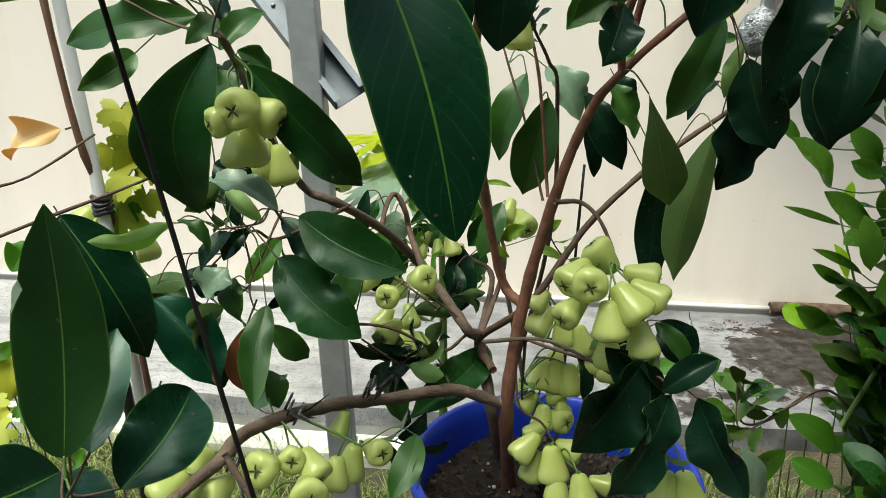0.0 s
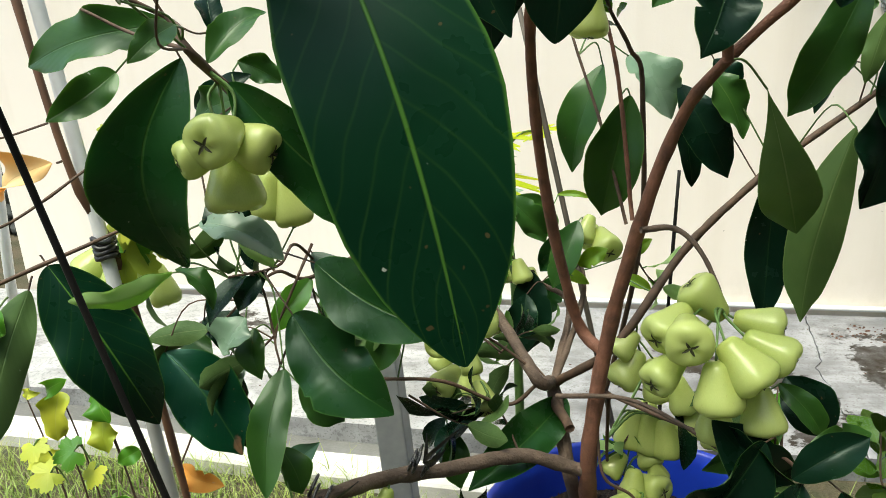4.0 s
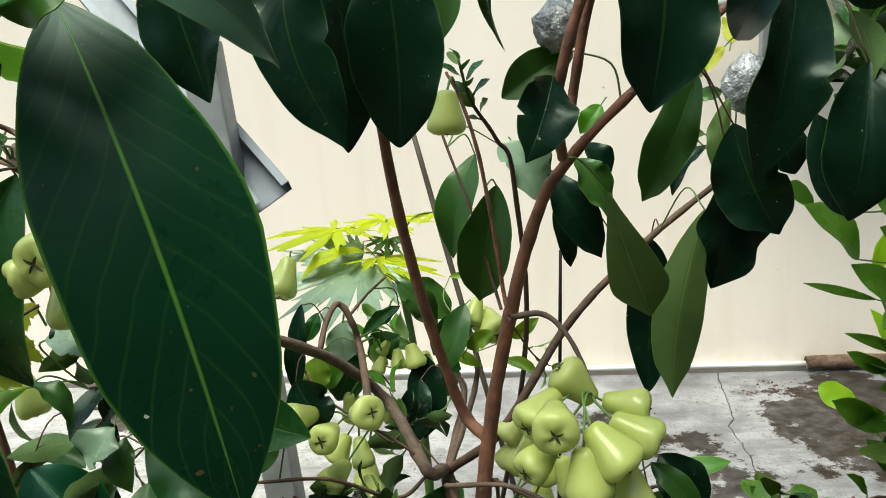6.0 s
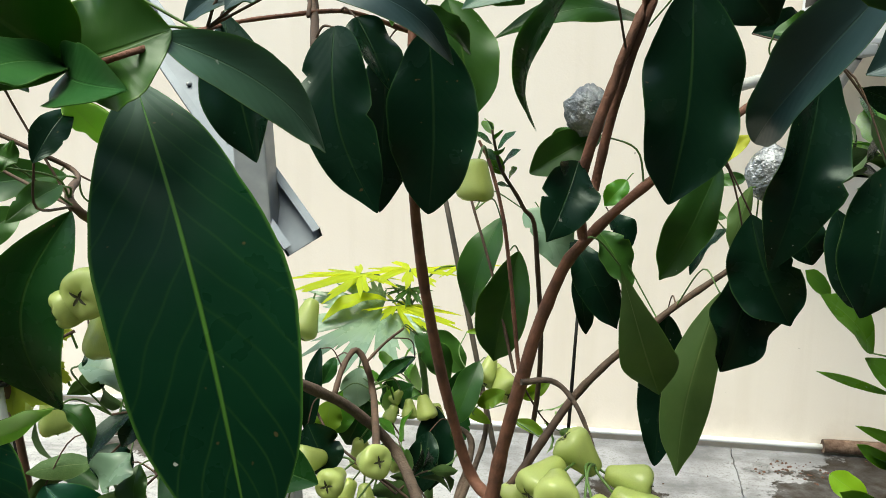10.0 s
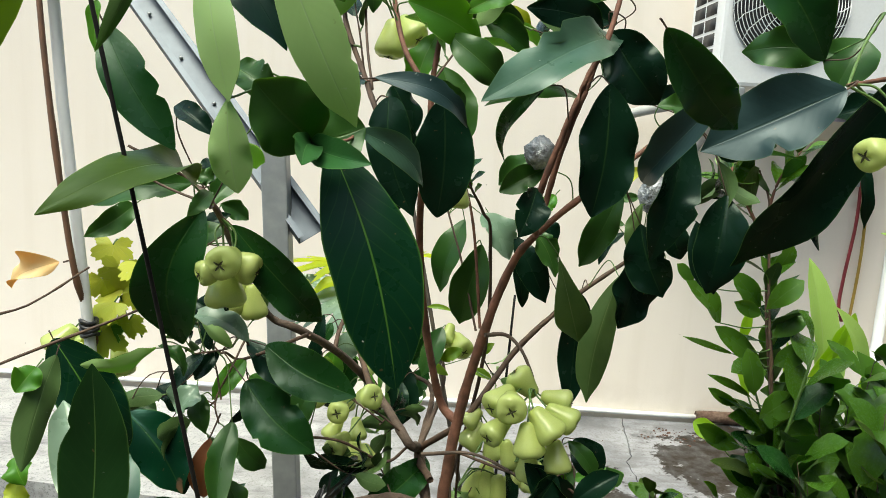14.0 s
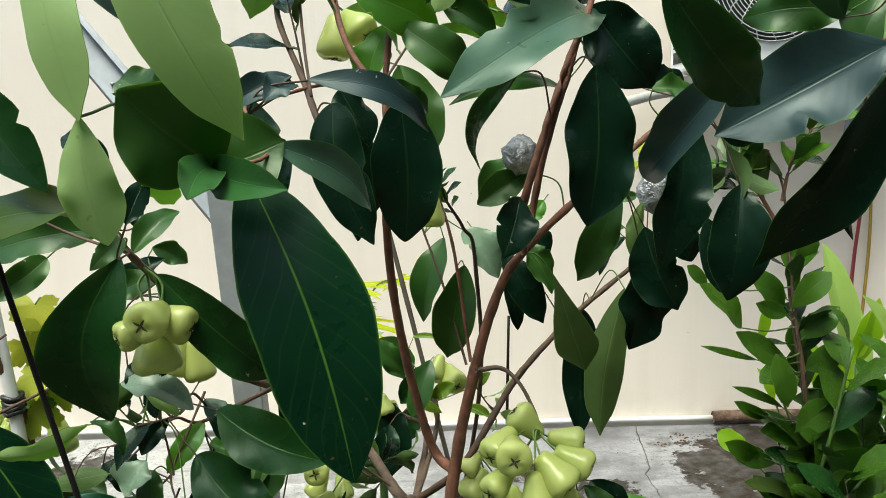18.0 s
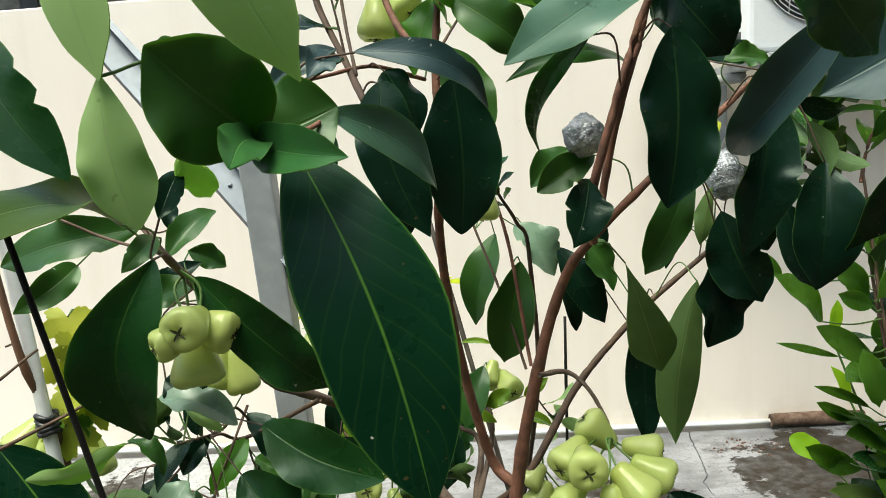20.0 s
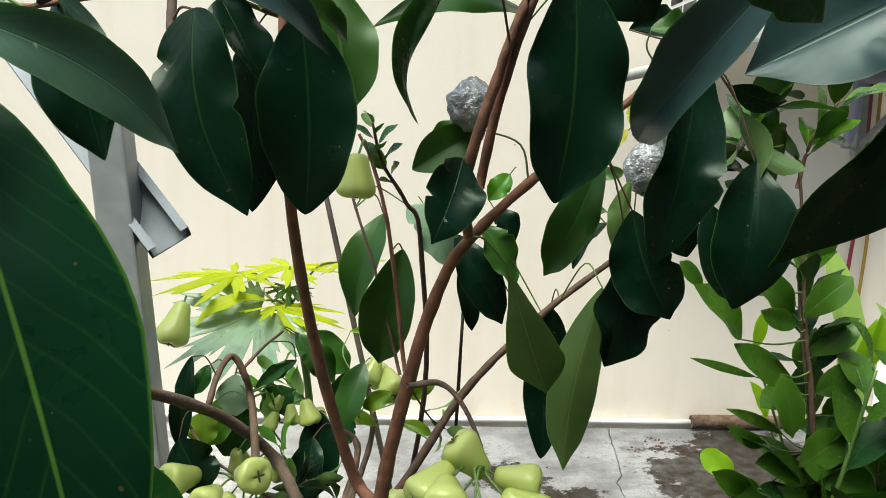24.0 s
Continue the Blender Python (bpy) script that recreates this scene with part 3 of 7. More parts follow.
# house wall above the right part carries the air conditioner
bm = bmesh.new()
box(bm, -0.1, 6.0, 2.57, 2.72, WALL_TOP, 3.4)
tagged(part("wall_house", bm, wall_paint, smooth=False), "cream painted upper house wall", "wall", kind="structure")

# dark colour keeps the two added walls from bouncing light
blocker_dark = surface("blocker_dark", (0.13, 0.14, 0.13), (0.09, 0.10, 0.09), 3, 0.9)
# unseen wall added behind the viewer; it keeps sky light off the leaves
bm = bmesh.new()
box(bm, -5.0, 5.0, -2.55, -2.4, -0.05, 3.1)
tagged(part("wall_south", bm, blocker_dark, smooth=False), "unseen grey green wall added to block sky light", "wall", kind="structure")

# unseen side wall added to dim the right of wall and slab
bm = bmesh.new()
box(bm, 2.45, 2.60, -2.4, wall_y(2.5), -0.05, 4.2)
tagged(part("wall_east", bm, blocker_dark, smooth=False), "unseen grey green side wall added to dim the right", "wall", kind="structure")

# conduit along the foot of the wall, with a rusty end
bm = bmesh.new()
tube(bm, spline([(x, wall_y(x) - 0.014, SLAB + 0.022 + 0.003 * math.sin(x * 5)) for x in (-2.0, -1.0, 0.0, 0.6, 1.13)], 5), [0.0092, 0.0092], 10)
pipe = thing("wall_pipe", "white plastic pipe along the wall's foot, rusty end", "pipe", at=(0, 0, 0))
part("pipe", bm, pvc_mat, pipe)
bm = bmesh.new()
tube(bm, spline([(1.128, wall_y(1.13) - 0.02, SLAB + 0.026), (1.26, wall_y(1.26) - 0.022, SLAB + 0.028), (1.44, wall_y(1.44) - 0.02, SLAB + 0.027)], 4), [0.021, 0.023, 0.022], 12, 0.25)
part("sleeve", bm, rust_mat, pipe, "rusty brown pipe sleeve")


# ---- air conditioner, its bracket, cables and down pipe ----
def air_conditioner():
    ax0, az0, face = 0.915, 1.295, 2.085
    unit = thing("air_conditioner", "white outdoor air conditioning unit with round fan grille", "air conditioner", at=(0, 0, 0))
    bm = bmesh.new()
    w, d, h = 0.74, 0.29, 0.52
    box(bm, ax0, ax0 + w, face + 0.012, face + d, az0, az0 + h, 0.012)
    part("body", bm, ac_paint, unit, smooth=False)
    cx, cz, r = ax0 + 0.200, az0 + 0.245, 0.178
    bm = bmesh.new()
    bmesh.ops.create_circle(bm, cap_ends=True, radius=r, segments=48, matrix=Matrix.Translation((cx, face + 0.008, cz)) @ Matrix.Rotation(radians(90), 4, "X"))
    part("fan_opening", bm, ac_dark, unit, "dark fan opening")
    bm = bmesh.new()
    for i in range(3):
        a = i * 2.094
        f = [bm.verts.new((cx + math.cos(a + da) * rr2, face + 0.006 - dy, cz + math.sin(a + da) * rr2)) for da, rr2, dy in ((0, 0.04, 0), (0.1, 0.165, 0), (0.9, 0.165, 0.0015), (0.8, 0.04, 0.0015))]
        bm.faces.new(f)
    part("fan_blade", bm, surface("fan_plastic", (0.05, 0.055, 0.06), (0.035, 0.04, 0.045), 10, 0.5), unit)
    grille = bmesh.new()
    for i in range(13):
        rad = 0.052 + (r - 0.052) * i / 12
        ring = [Vector((cx + math.cos(a) * rad, face - 0.012 + 0.014 * (rad / r) ** 3, cz + math.sin(a) * rad)) for a in [2 * math.pi * j / 40 for j in range(41)]]
        tube(grille, ring, [0.0016, 0.0016], 4)
    for i in range(20):
        a = 2 * math.pi * i / 20
        tube(grille, [Vector((cx + math.cos(a + k2 * 0.12) * q, face - 0.012 + 0.014 * (q / r) ** 3, cz + math.sin(a + k2 * 0.12) * q)) for k2, q in ((0, 0.05), (1, 0.1), (2, 0.15), (3, r))], [0.0015, 0.0015], 4)
    part("grille", grille, wire_mat, unit, "pale wire fan grille")
    bm = bmesh.new()
    bmesh.ops.create_circle(bm, cap_ends=True, radius=0.056, segments=28, matrix=Matrix.Translation((cx, face - 0.016, cz)) @ Matrix.Rotation(radians(90), 4, "X"))
    bmesh.ops.solidify(bm, geom=bm.faces[:], thickness=0.006)
    part("hub_cap", bm, ac_paint, unit)
    # openings of the coil in the side of the case
    for row in range(10):
        for col in range(2):
            bm = bmesh.new()
            y = face + 0.07 + col * 0.098
            box(bm, ax0 - 0.002, ax0 + 0.004, y, y + 0.085, az0 + 0.03 + row * 0.047, az0 + 0.066 + row * 0.047)
            part("coil_opening", bm, ac_dark, unit)
    for x in (ax0 + 0.06, ax0 + w - 0.06):
        bm = bmesh.new()
        box(bm, x - 0.018, x + 0.018, face - 0.02, wall_y(x), az0 - 0.032, az0 - 0.004, 0.003)
        box(bm, x - 0.018, x + 0.018, wall_y(x) - 0.03, wall_y(x), az0 - 0.30, az0 - 0.004, 0.003)
        tube(bm, [Vector((x, face + 0.04, az0 - 0.03)), Vector((x, wall_y(x) - 0.01, az0 - 0.28))], [0.011, 0.011], 8)
        part("bracket_arm", bm, zinc_mat, unit, "galvanised bracket arm")
    return unit


air_conditioner()
bm = bmesh.new()
tube(bm, spline([(0.70, 2.42, 1.19), (0.86, 2.36, 1.235), (1.0, 2.33, 1.25)], 5), [0.017, 0.017], 10)
tagged(part("conduit", bm, grey_post), "short pale conduit below the air conditioner", "pipe")
bm = bmesh.new()
tube(bm, spline([(1.605, 2.43, 1.32), (1.612, 2.43, 1.05), (1.620, 2.435, 0.865), (1.602, 2.43, 0.67), (1.592, 2.42, 0.56), (1.607, 2.42, 0.518)], 6), [0.0062, 0.0062], 8)
tube(bm, [Vector((1.607, 2.42, 0.520)), Vector((1.612, 2.42, 0.498))], [0.009, 0.007], 8)
tagged(part("red_cable", bm, red_hose), "dark red cable hanging down the wall", "cable")
bm = bmesh.new()
tube(bm, spline([(1.638, 2.43, 1.32), (1.642, 2.43, 1.03), (1.656, 2.435, 0.75), (1.645, 2.43, 0.51), (1.640, 2.43, 0.44)], 6), [0.0055, 0.0055], 8)
tagged(part("yellow_cable", bm, yellow_hose), "ochre cable hanging down the wall", "cable")
bm = bmesh.new()
tube(bm, [Vector((1.76, 2.425, SLAB)), Vector((1.76, 2.425, WALL_TOP + 1.2))], [0.019, 0.019], 12)
tagged(part("down_pipe", bm, pvc_mat), "white plastic down pipe on the wall", "pipe")
bm = bmesh.new()
tube(bm, spline([(1.22, 2.25, 1.22), (1.42, 2.3, 1.235), (1.66, 2.38, 1.23)], 4), [0.02, 0.02], 10)
tube(bm, spline([(1.50, 2.33, 1.235), (1.505, 2.34, 1.12), (1.50, 2.36, 1.02)], 4), [0.016, 0.016], 10)
tagged(part("drain_elbow", bm, purple_pipe), "violet grey insulated pipe with a branch", "pipe")


# ---- beyond the wall's end: block wall and rubble; roofs over the wall ----
blocks = thing("wall_west", "grey block wall beyond the garden wall", "wall", kind="structure")
bm = bmesh.new()
box(bm, -6.0, -1.9, 3.62, 3.78, 0.7, 2.6)
part("core", bm, rubble_mat, blocks, smooth=False)
bm = bmesh.new()
box(bm, -0.148, 0.148, -0.012, 0.012, -0.042, 0.042, 0.006)
first = part("block", bm, block_mat, blocks, m=Matrix.Translation((-2.1, 3.612, 0.90)))
rr = random.Random(11)
for row in range(15):
    for col in range(8):
        if row or col:
            again(first, "block", Matrix.Translation((-2.1 - col * 0.306 - (row % 2) * 0.15, 3.612 + rr.uniform(-0.006, 0.006), 0.90 + row * 0.093)) @ Matrix.Rotation(rr.uniform(-0.01, 0.01), 4, "Y"), blocks)
rubble = thing("wall_rubble", "dark rubble stone footing of the block wall", "wall", kind="structure")
bm = bmesh.new()
box(bm, -6.0, -1.9, 3.60, 3.9, -0.05, 0.86)
part("core", bm, rubble_mat, rubble, smooth=False)
bm = bmesh.new()
bmesh.ops.create_icosphere(bm, subdivisions=2, radius=0.06)
for v in bm.verts:
    v.co *= 1 + 0.35 * noise.noise(v.co * 30)
stone = part("stone", bm, rubble_mat, rubble, m=Matrix.Translation((-2.15, 3.56, 0.1)))
for row in range(9):
    for col in range(16):
        again(stone, "stone", Matrix.Translation((-2.05 - col * 0.10 - rr.uniform(0, 0.03), 3.57 + rr.uniform(-0.03, 0.02), 0.04 + row * 0.095 + rr.uniform(-0.02, 0.02))) @ Euler((rr.uniform(0, 6), rr.uniform(0, 6), rr.uniform(0, 6))).to_matrix().to_4x4() @ Matrix.Diagonal((rr.uniform(0.7, 1.1), rr.uniform(0.6, 0.9), rr.uniform(0.6, 0.9), 1)), rubble)
house = thing("neighbour_house", "neighbouring house with dark roof and orange fascia", "house")
bm = bmesh.new()
box(bm, -3.6, 0.3, 4.6, 7.0, 0.0, 2.15)
part("wall", bm, surface("neighbour_plaster", (0.50, 0.50, 0.50), (0.40, 0.40, 0.41), 4, 0.8), house, smooth=False)
bm = bmesh.new()
for x0, x1, y0, z0, z1 in ((-3.9, -1.75, 4.3, 2.14, 2.60),):
    box(bm, x0, x1, y0, 7.1, z0, z1, 0.01)
part("roof", bm, roof_mat, house, smooth=False)
bm = bmesh.new()
box(bm, -3.9, -1.75, 4.285, 4.30, 2.26, 2.36, 0.003)
part("fascia", bm, stripe_mat, house, "orange and white fascia board", smooth=False)
for x in (-1.45, -1.2, -0.9):
    bm = bmesh.new()
    box(bm, x, x + 0.16, 4.57, 4.60, 1.85, 2.15, 0.004)
    part("window", bm, ac_dark, house, "dark window", smooth=False)


# ---- posts, brace, stakes and rods ----
def channel(bm, p, q, wide, deep, lip=0.010, turn=0.0):
    """A folded steel channel from p to q."""
    p, q = Vector(p), Vector(q)
    d = (q - p).normalized()
    a = d.cross(Vector((0, 1, 0))).normalized()
    a = Matrix.Rotation(turn, 3, d) @ a
    b = d.cross(a)
    w, t = wide / 2, 0.0025
    prof = [(-w, 0), (w, 0), (w, deep), (w - lip, deep), (w - lip, deep - t), (w - t, deep - t), (w - t, t), (-w + t, t), (-w + t, deep - t), (-w + lip, deep - t), (-w + lip, deep), (-w, deep)]
    ends = [[bm.verts.new(c + a * x + b * y) for x, y in prof] for c in (p, q)]
    for i in range(len(prof)):
        j = (i + 1) % len(prof)
        bm.faces.new((ends[0][i], ends[0][j], ends[1][j], ends[1][i]))
    bmesh.ops.recalc_face_normals(bm, faces=bm.faces)
    return bm


frame_thing = thing("steel_post", "galvanised steel post with a bolted diagonal brace", "post", at=(0, 0, 0))
bm = bmesh.new()
box(bm, -0.021, 0.021, -0.02, 0.02, -0.02, 1.12, 0.003)
lean = Matrix.Translation((-0.145, 1.06, 0.0)) @ Matrix.Rotation(radians(-3.2), 4, "Y")
part("post", bm, zinc_mat, frame_thing, m=lean, smooth=False)
bm = bmesh.new()
channel(bm, (-0.138, 1.055, 0.922), (-0.66, 1.36, 1.49), 0.052, 0.024, turn=0.45)
part("brace", bm, brace_mat, frame_thing, smooth=False)
for i in range(5):
    bm = bmesh.new()
    t = 0.15 + i * 0.17
    bmesh.ops.create_cone(bm, cap_ends=True, segments=6, radius1=0.0035, radius2=0.003, depth=0.005, matrix=Matrix.Translation(Vector((-0.20, 1.085, 0.985)).lerp(Vector((-0.62, 1.325, 1.445)), t)) @ Matrix.Rotation(radians(90), 4, "X"))
    part("bolt", bm, zinc_mat, frame_thing)

stake = thing("pvc_stake", "white plastic pipe stake tied with black rope", "stake", at=(0, 0, 0))
bm = bmesh.new()
tube(bm, [Vector((-0.468, 0.86, 1.42)), Vector((-0.44, 0.84, 1.12)), Vector((-0.408, 0.83, 0.82)), Vector((-0.345, 0.83, 0.0))], [0.0075, 0.0075], 12)
part("pipe", bm, pvc_mat, stake)
bm = bmesh.new()
for i in range(4):
    a0 = Vector((-0.407 + i * 0.0004, 0.83, 0.822 - i * 0.006))
    tube(bm, [a0 + Vector((math.cos(w) * 0.0102, math.sin(w) * 0.0102, 0.002 * math.sin(w * 2 + i))) for w in [2 * math.pi * j / 14 for j in range(15)]], [0.0032, 0.0032], 6)
part("rope", bm, tape_mat, stake, "black rope tie")
pole = thing("wall_pole", "slim white plastic pole near the end of the wall", "pole", at=(0, 0, 0))
bm = bmesh.new()
tube(bm, [Vector((-1.276, 1.76, 1.205)), Vector((-1.341, 1.76, 0.65)), Vector((-1.41, 1.76, SLAB))], [0.013, 0.013], 12)
part("pipe", bm, pvc_mat, pole)
for line in (((-1.503, 1.74, 1.205), (-1.283, 1.74, 1.207), (-1.236, 1.74, 1.211), (-1.083, 1.74, 1.254)), ((-1.572, 1.74, 0.791), (-1.342, 1.74, 0.795), (-1.273, 1.74, 0.797), (-1.145, 1.74, 0.829))):
    bm = bmesh.new()
    tube(bm, spline(line, 5), [0.0028, 0.0028], 6)
    part("wire", bm, twig_mat, pole, "thin wire tied to the pole")
cane = thing("bamboo_cane", "thin brown bamboo cane leaning by the stake", "cane", at=(0, 0, 0))
bm = bmesh.new()
tube(bm, spline([(-0.480, 0.845, 1.45), (-0.452, 0.825, 1.15), (-0.420, 0.818, 0.90), (-0.405, 0.848, 0.78), (-0.388, 0.862, 0.5), (-0.35, 0.862, 0.0)], 6), [0.0036, 0.0046], 8, 0.1, 0.2)
part("stem", bm, bamboo_mat, cane)
rod = thing("support_rod", "thin black rod standing in front of the tree", "rod", at=(0, 0, 0))
bm = bmesh.new()
tube(bm, spline([(-0.243, 0.46, 1.27), (-0.176, 0.48, 0.9), (-0.095, 0.504, 0.45), (-0.014, 0.528, 0.0)], 8), [0.0019, 0.0021], 8, 0.15)
part("stem", bm, rod_mat, rod)
for p, q, r0, mat, nm, lb in (
    ((0.241, 1.117, 0.000), (0.006, 1.283, 1.034), 0.004, cane_mat, "garden_cane", "slim weathered cane behind the tree"),
    ((0.193, 1.047, 0.360), (0.218, 1.126, 0.824), 0.0022, rod_mat, "thin_stick", "thin dark upright stick in the pot"),
):
    bm = bmesh.new()
    tube(bm, spline([p, q], 10), [r0 * 1.2, r0], 7, 0.12, 0.12)
    tagged(part(nm, bm, mat), lb, "cane")


# ---- pot ----
PX, PY = 0.172, 0.925
pot = thing("flower_pot", "large round blue plastic tub full of soil", "pot", at=(0, 0, 0))
bm = bmesh.new()
profile = [(0.150, 0.0), (0.158, 0.02), (0.185, 0.20), (0.200, 0.375), (0.208, 0.385), (0.214, 0.400), (0.214, 0.412), (0.208, 0.418), (0.201, 0.414), (0.196, 0.39), (0.176, 0.20), (0.150, 0.03), (0.0, 0.03)]
rings = [[bm.verts.new((PX + r * math.cos(a), PY + r * math.sin(a), z)) for a in [2 * math.pi * j / 56 for j in range(56)]] for r, z in profile[:-1]]
for a, b in zip(rings, rings[1:]):
    for i in range(56):
        bm.faces.new((a[i], a[(i + 1) % 56], b[(i + 1) % 56], b[i]))
bm.faces.new(rings[0][::-1])
part("tub", bm, pot_mat, pot)
bm = bmesh.new()
grid = []
for i in range(9):
    r = 0.193 * i / 8
    grid.append([bm.verts.new((PX + r * math.cos(a), PY + r * math.sin(a), 0.362 + 0.014 * noise.noise(Vector((r * math.cos(a) * 16, r * math.sin(a) * 16, 1))) - 0.02 * (i / 8) ** 2)) for a in [2 * math.pi * j / 40 for j in range(40)]])
for a, b in zip(grid[1:], grid[2:]):
    for i in range(40):
        bm.faces.new((a[i], a[(i + 1) % 40], b[(i + 1) % 40], b[i]))
bm.faces.new(grid[1])
bmesh.ops.remove_doubles(bm, verts=bm.verts, dist=0.0001)
soil = part("soil", bm, soil_mat, pot, "dark crumbly potting soil")
rr = random.Random(3)
bm = bmesh.new()
for i in range(1300):
    r, a = 0.190 * math.sqrt(rr.random()), rr.uniform(0, 6.28)
    s = rr.choice((0.003, 0.004, 0.006, 0.009))
    c = Vector((PX + r * math.cos(a), PY + r * math.sin(a), 0.363 + s * 0.45 + 0.014 * noise.noise(Vector((r * math.cos(a) * 16, r * math.sin(a) * 16, 1))) - 0.02 * (r / 0.193) ** 2))
    q = [bm.verts.new(c + Vector((rr.uniform(-1, 1), rr.uniform(-1, 1), rr.uniform(-0.6, 0.8))) * s) for _ in range(4)]
    for t3 in ((0, 1, 2), (0, 2, 3), (0, 3, 1), (1, 3, 2)):
        bm.faces.new([q[t] for t in t3])
pebbles = bmesh.new()
for i in range(46):
    r, a = 0.18 * math.sqrt(rr.random()), rr.uniform(0, 6.28)
    c = Vector((PX + r * math.cos(a), PY + r * math.sin(a), 0.372 - 0.02 * (r / 0.193) ** 2))
    bmesh.ops.create_icosphere(pebbles, subdivisions=1, radius=rr.uniform(0.0015, 0.004), matrix=Matrix.Translation(c))
tagged(part("gravel", pebbles, kerb_mat, pot), kind="stuff")
tagged(part("soil_crumb", bm, crumb_mat, pot, smooth=False), kind="stuff")


# ---- the rose apple tree ----
tree = thing("rose_apple_tree", "potted rose apple tree with glossy leaves and pale green fruit", "tree", at=(0, 0, 0))
LINES = []


def branch(points, radii, material=bark_young, name="branch", sides=8, steps=7, rough=0.22, knots=0.10):
    radii = [r * (0.56 if r < 0.0045 else 0.66) for r in radii]
    line = spline(points, steps)
    LINES.append(line)
    bm = bmesh.new()
    tube(bm, line, radii, sides, rough, knots, phase=len(LINES) * 0.7)
    return part(name, bm, material, tree)


def nearest(p, reach):
    best = None
    for line in LINES:
        for q in line:
            d = (q - p).length
            if d < reach and (best is None or d < best[0]):
                best = (d, q)
    return best


def stalk(bm, frm, away, radius, reach, mi):
    """A stalk that curves from the nearest branch into the base of a leaf or fruit."""
    hit = nearest(frm, reach)
    if hit is None or hit[0] < 0.002:
        end = frm - away * 0.012
    else:
        end = hit[1]
    d = (end - frm).length
    line = spline([end, (end + frm) / 2 - away * d * 0.22 + Vector((0, 0, d * 0.05)), frm + away * 0.001], 5)
    tube(bm, line, [radius * 1.25, radius], 6, mi=mi)


COUNT = [0]


def leaf(base, tip, width, normal, bow, kind, mid=0.45, fold=None, wave=None, reach=0.13, curl=None, bend=None, twist=None):
    COUNT[0] += 1
    own = random.Random(COUNT[0] * 13)
    fold = own.uniform(0.18, 0.52) if fold is None else fold
    wave = own.uniform(0.14, 0.40) if wave is None else wave
    curl = own.uniform(-0.5, 0.25) if curl is None else curl
    bm = bmesh.new()
    leaf_sheet(bm, base, tip, width, normal, bow, mid, fold, wave, COUNT[0] * 7 + 1, curl=curl, bend=bend, twist=twist)
    away = (Vector(tip) - Vector(base)).normalized()
    stalk(bm, Vector(base), away, 0.0008, reach, 2)
    return part("leaf", bm, (*kind, twig_mat if kind in (mature, scorched, ribbed, deep_green, skysheen, sage) else stem_green), tree)


branch([(0.110, 0.951, 0.331), (0.110, 0.951, 0.361), (0.098, 0.880, 0.530), (0.113, 0.888, 0.676), (0.142, 0.871, 0.821), (0.173, 0.853, 0.927), (0.200, 0.823, 0.978), (0.252, 0.807, 1.032), (0.327, 0.834, 1.089), (0.389, 0.868, 1.133), (0.438, 0.899, 1.165)], [0.019, 0.017, 0.0145, 0.0125, 0.0105, 0.0092, 0.0072, 0.0065, 0.0055, 0.0045, 0.004], bark_young, "trunk")
branch([(0.113, 0.888, 0.676), (0.084, 0.909, 0.707), (0.053, 0.869, 0.854), (0.041, 0.809, 0.990), (0.047, 0.747, 1.093), (0.048, 0.745, 1.166), (0.057, 0.754, 1.243), (0.065, 0.770, 1.299)], [0.0105, 0.0092, 0.0085, 0.0075, 0.0065, 0.0055, 0.0045, 0.004], bark_young, "branch")
branch([(0.078, 0.903, 0.573), (0.058, 0.975, 0.587), (0.125, 0.927, 0.664), (0.201, 0.971, 0.762), (0.253, 0.995, 0.811), (0.313, 1.019, 0.859), (0.405, 1.048, 0.920), (0.466, 1.072, 0.961)], [0.009, 0.009, 0.0075, 0.007, 0.0065, 0.006, 0.005, 0.004], twig_mat, "branch")
branch([(0.100, 0.971, 0.381), (0.077, 0.906, 0.515), (0.058, 0.975, 0.587), (0.041, 0.916, 0.627), (-0.013, 1.029, 0.657), (-0.069, 0.986, 0.736), (-0.128, 0.892, 0.807), (-0.167, 0.881, 0.826), (-0.191, 0.831, 0.887)], [0.014, 0.013, 0.012, 0.011, 0.0105, 0.010, 0.009, 0.0075, 0.006], bark_old, "branch")
branch([(0.092, 0.881, 0.534), (0.023, 0.857, 0.565), (-0.048, 0.815, 0.573), (-0.113, 0.774, 0.585), (-0.162, 0.696, 0.609), (-0.187, 0.637, 0.623), (-0.196, 0.594, 0.620), (-0.213, 0.551, 0.618), (-0.221, 0.510, 0.621)], [0.0115, 0.012, 0.012, 0.012, 0.0115, 0.011, 0.010, 0.009, 0.008], bark_old, "branch")
branch([(0.141, 0.841, 0.828), (0.172, 0.853, 0.826), (0.191, 0.839, 0.814), (0.207, 0.821, 0.785), (0.213, 0.809, 0.762)], [0.005, 0.0045, 0.0042, 0.004, 0.004], bark_old, "branch")
branch([(0.134, 0.912, 0.813), (0.110, 0.944, 0.905), (0.081, 0.976, 0.993), (0.063, 0.994, 1.053)], [0.0035, 0.003, 0.0028, 0.0022], twig_mat, "branch")
branch([(0.139, 0.903, 0.820), (0.122, 0.914, 0.961), (0.105, 0.924, 1.031), (0.091, 0.927, 1.061)], [0.0042, 0.0038, 0.0034, 0.0028], bark_young, "branch")
branch([(0.185, 0.733, 0.988), (0.179, 0.710, 1.028), (0.191, 0.697, 1.081), (0.221, 0.709, 1.165), (0.249, 0.727, 1.224), (0.267, 0.746, 1.285)], [0.0065, 0.006, 0.0058, 0.0055, 0.005, 0.0045], bark_young, "branch")
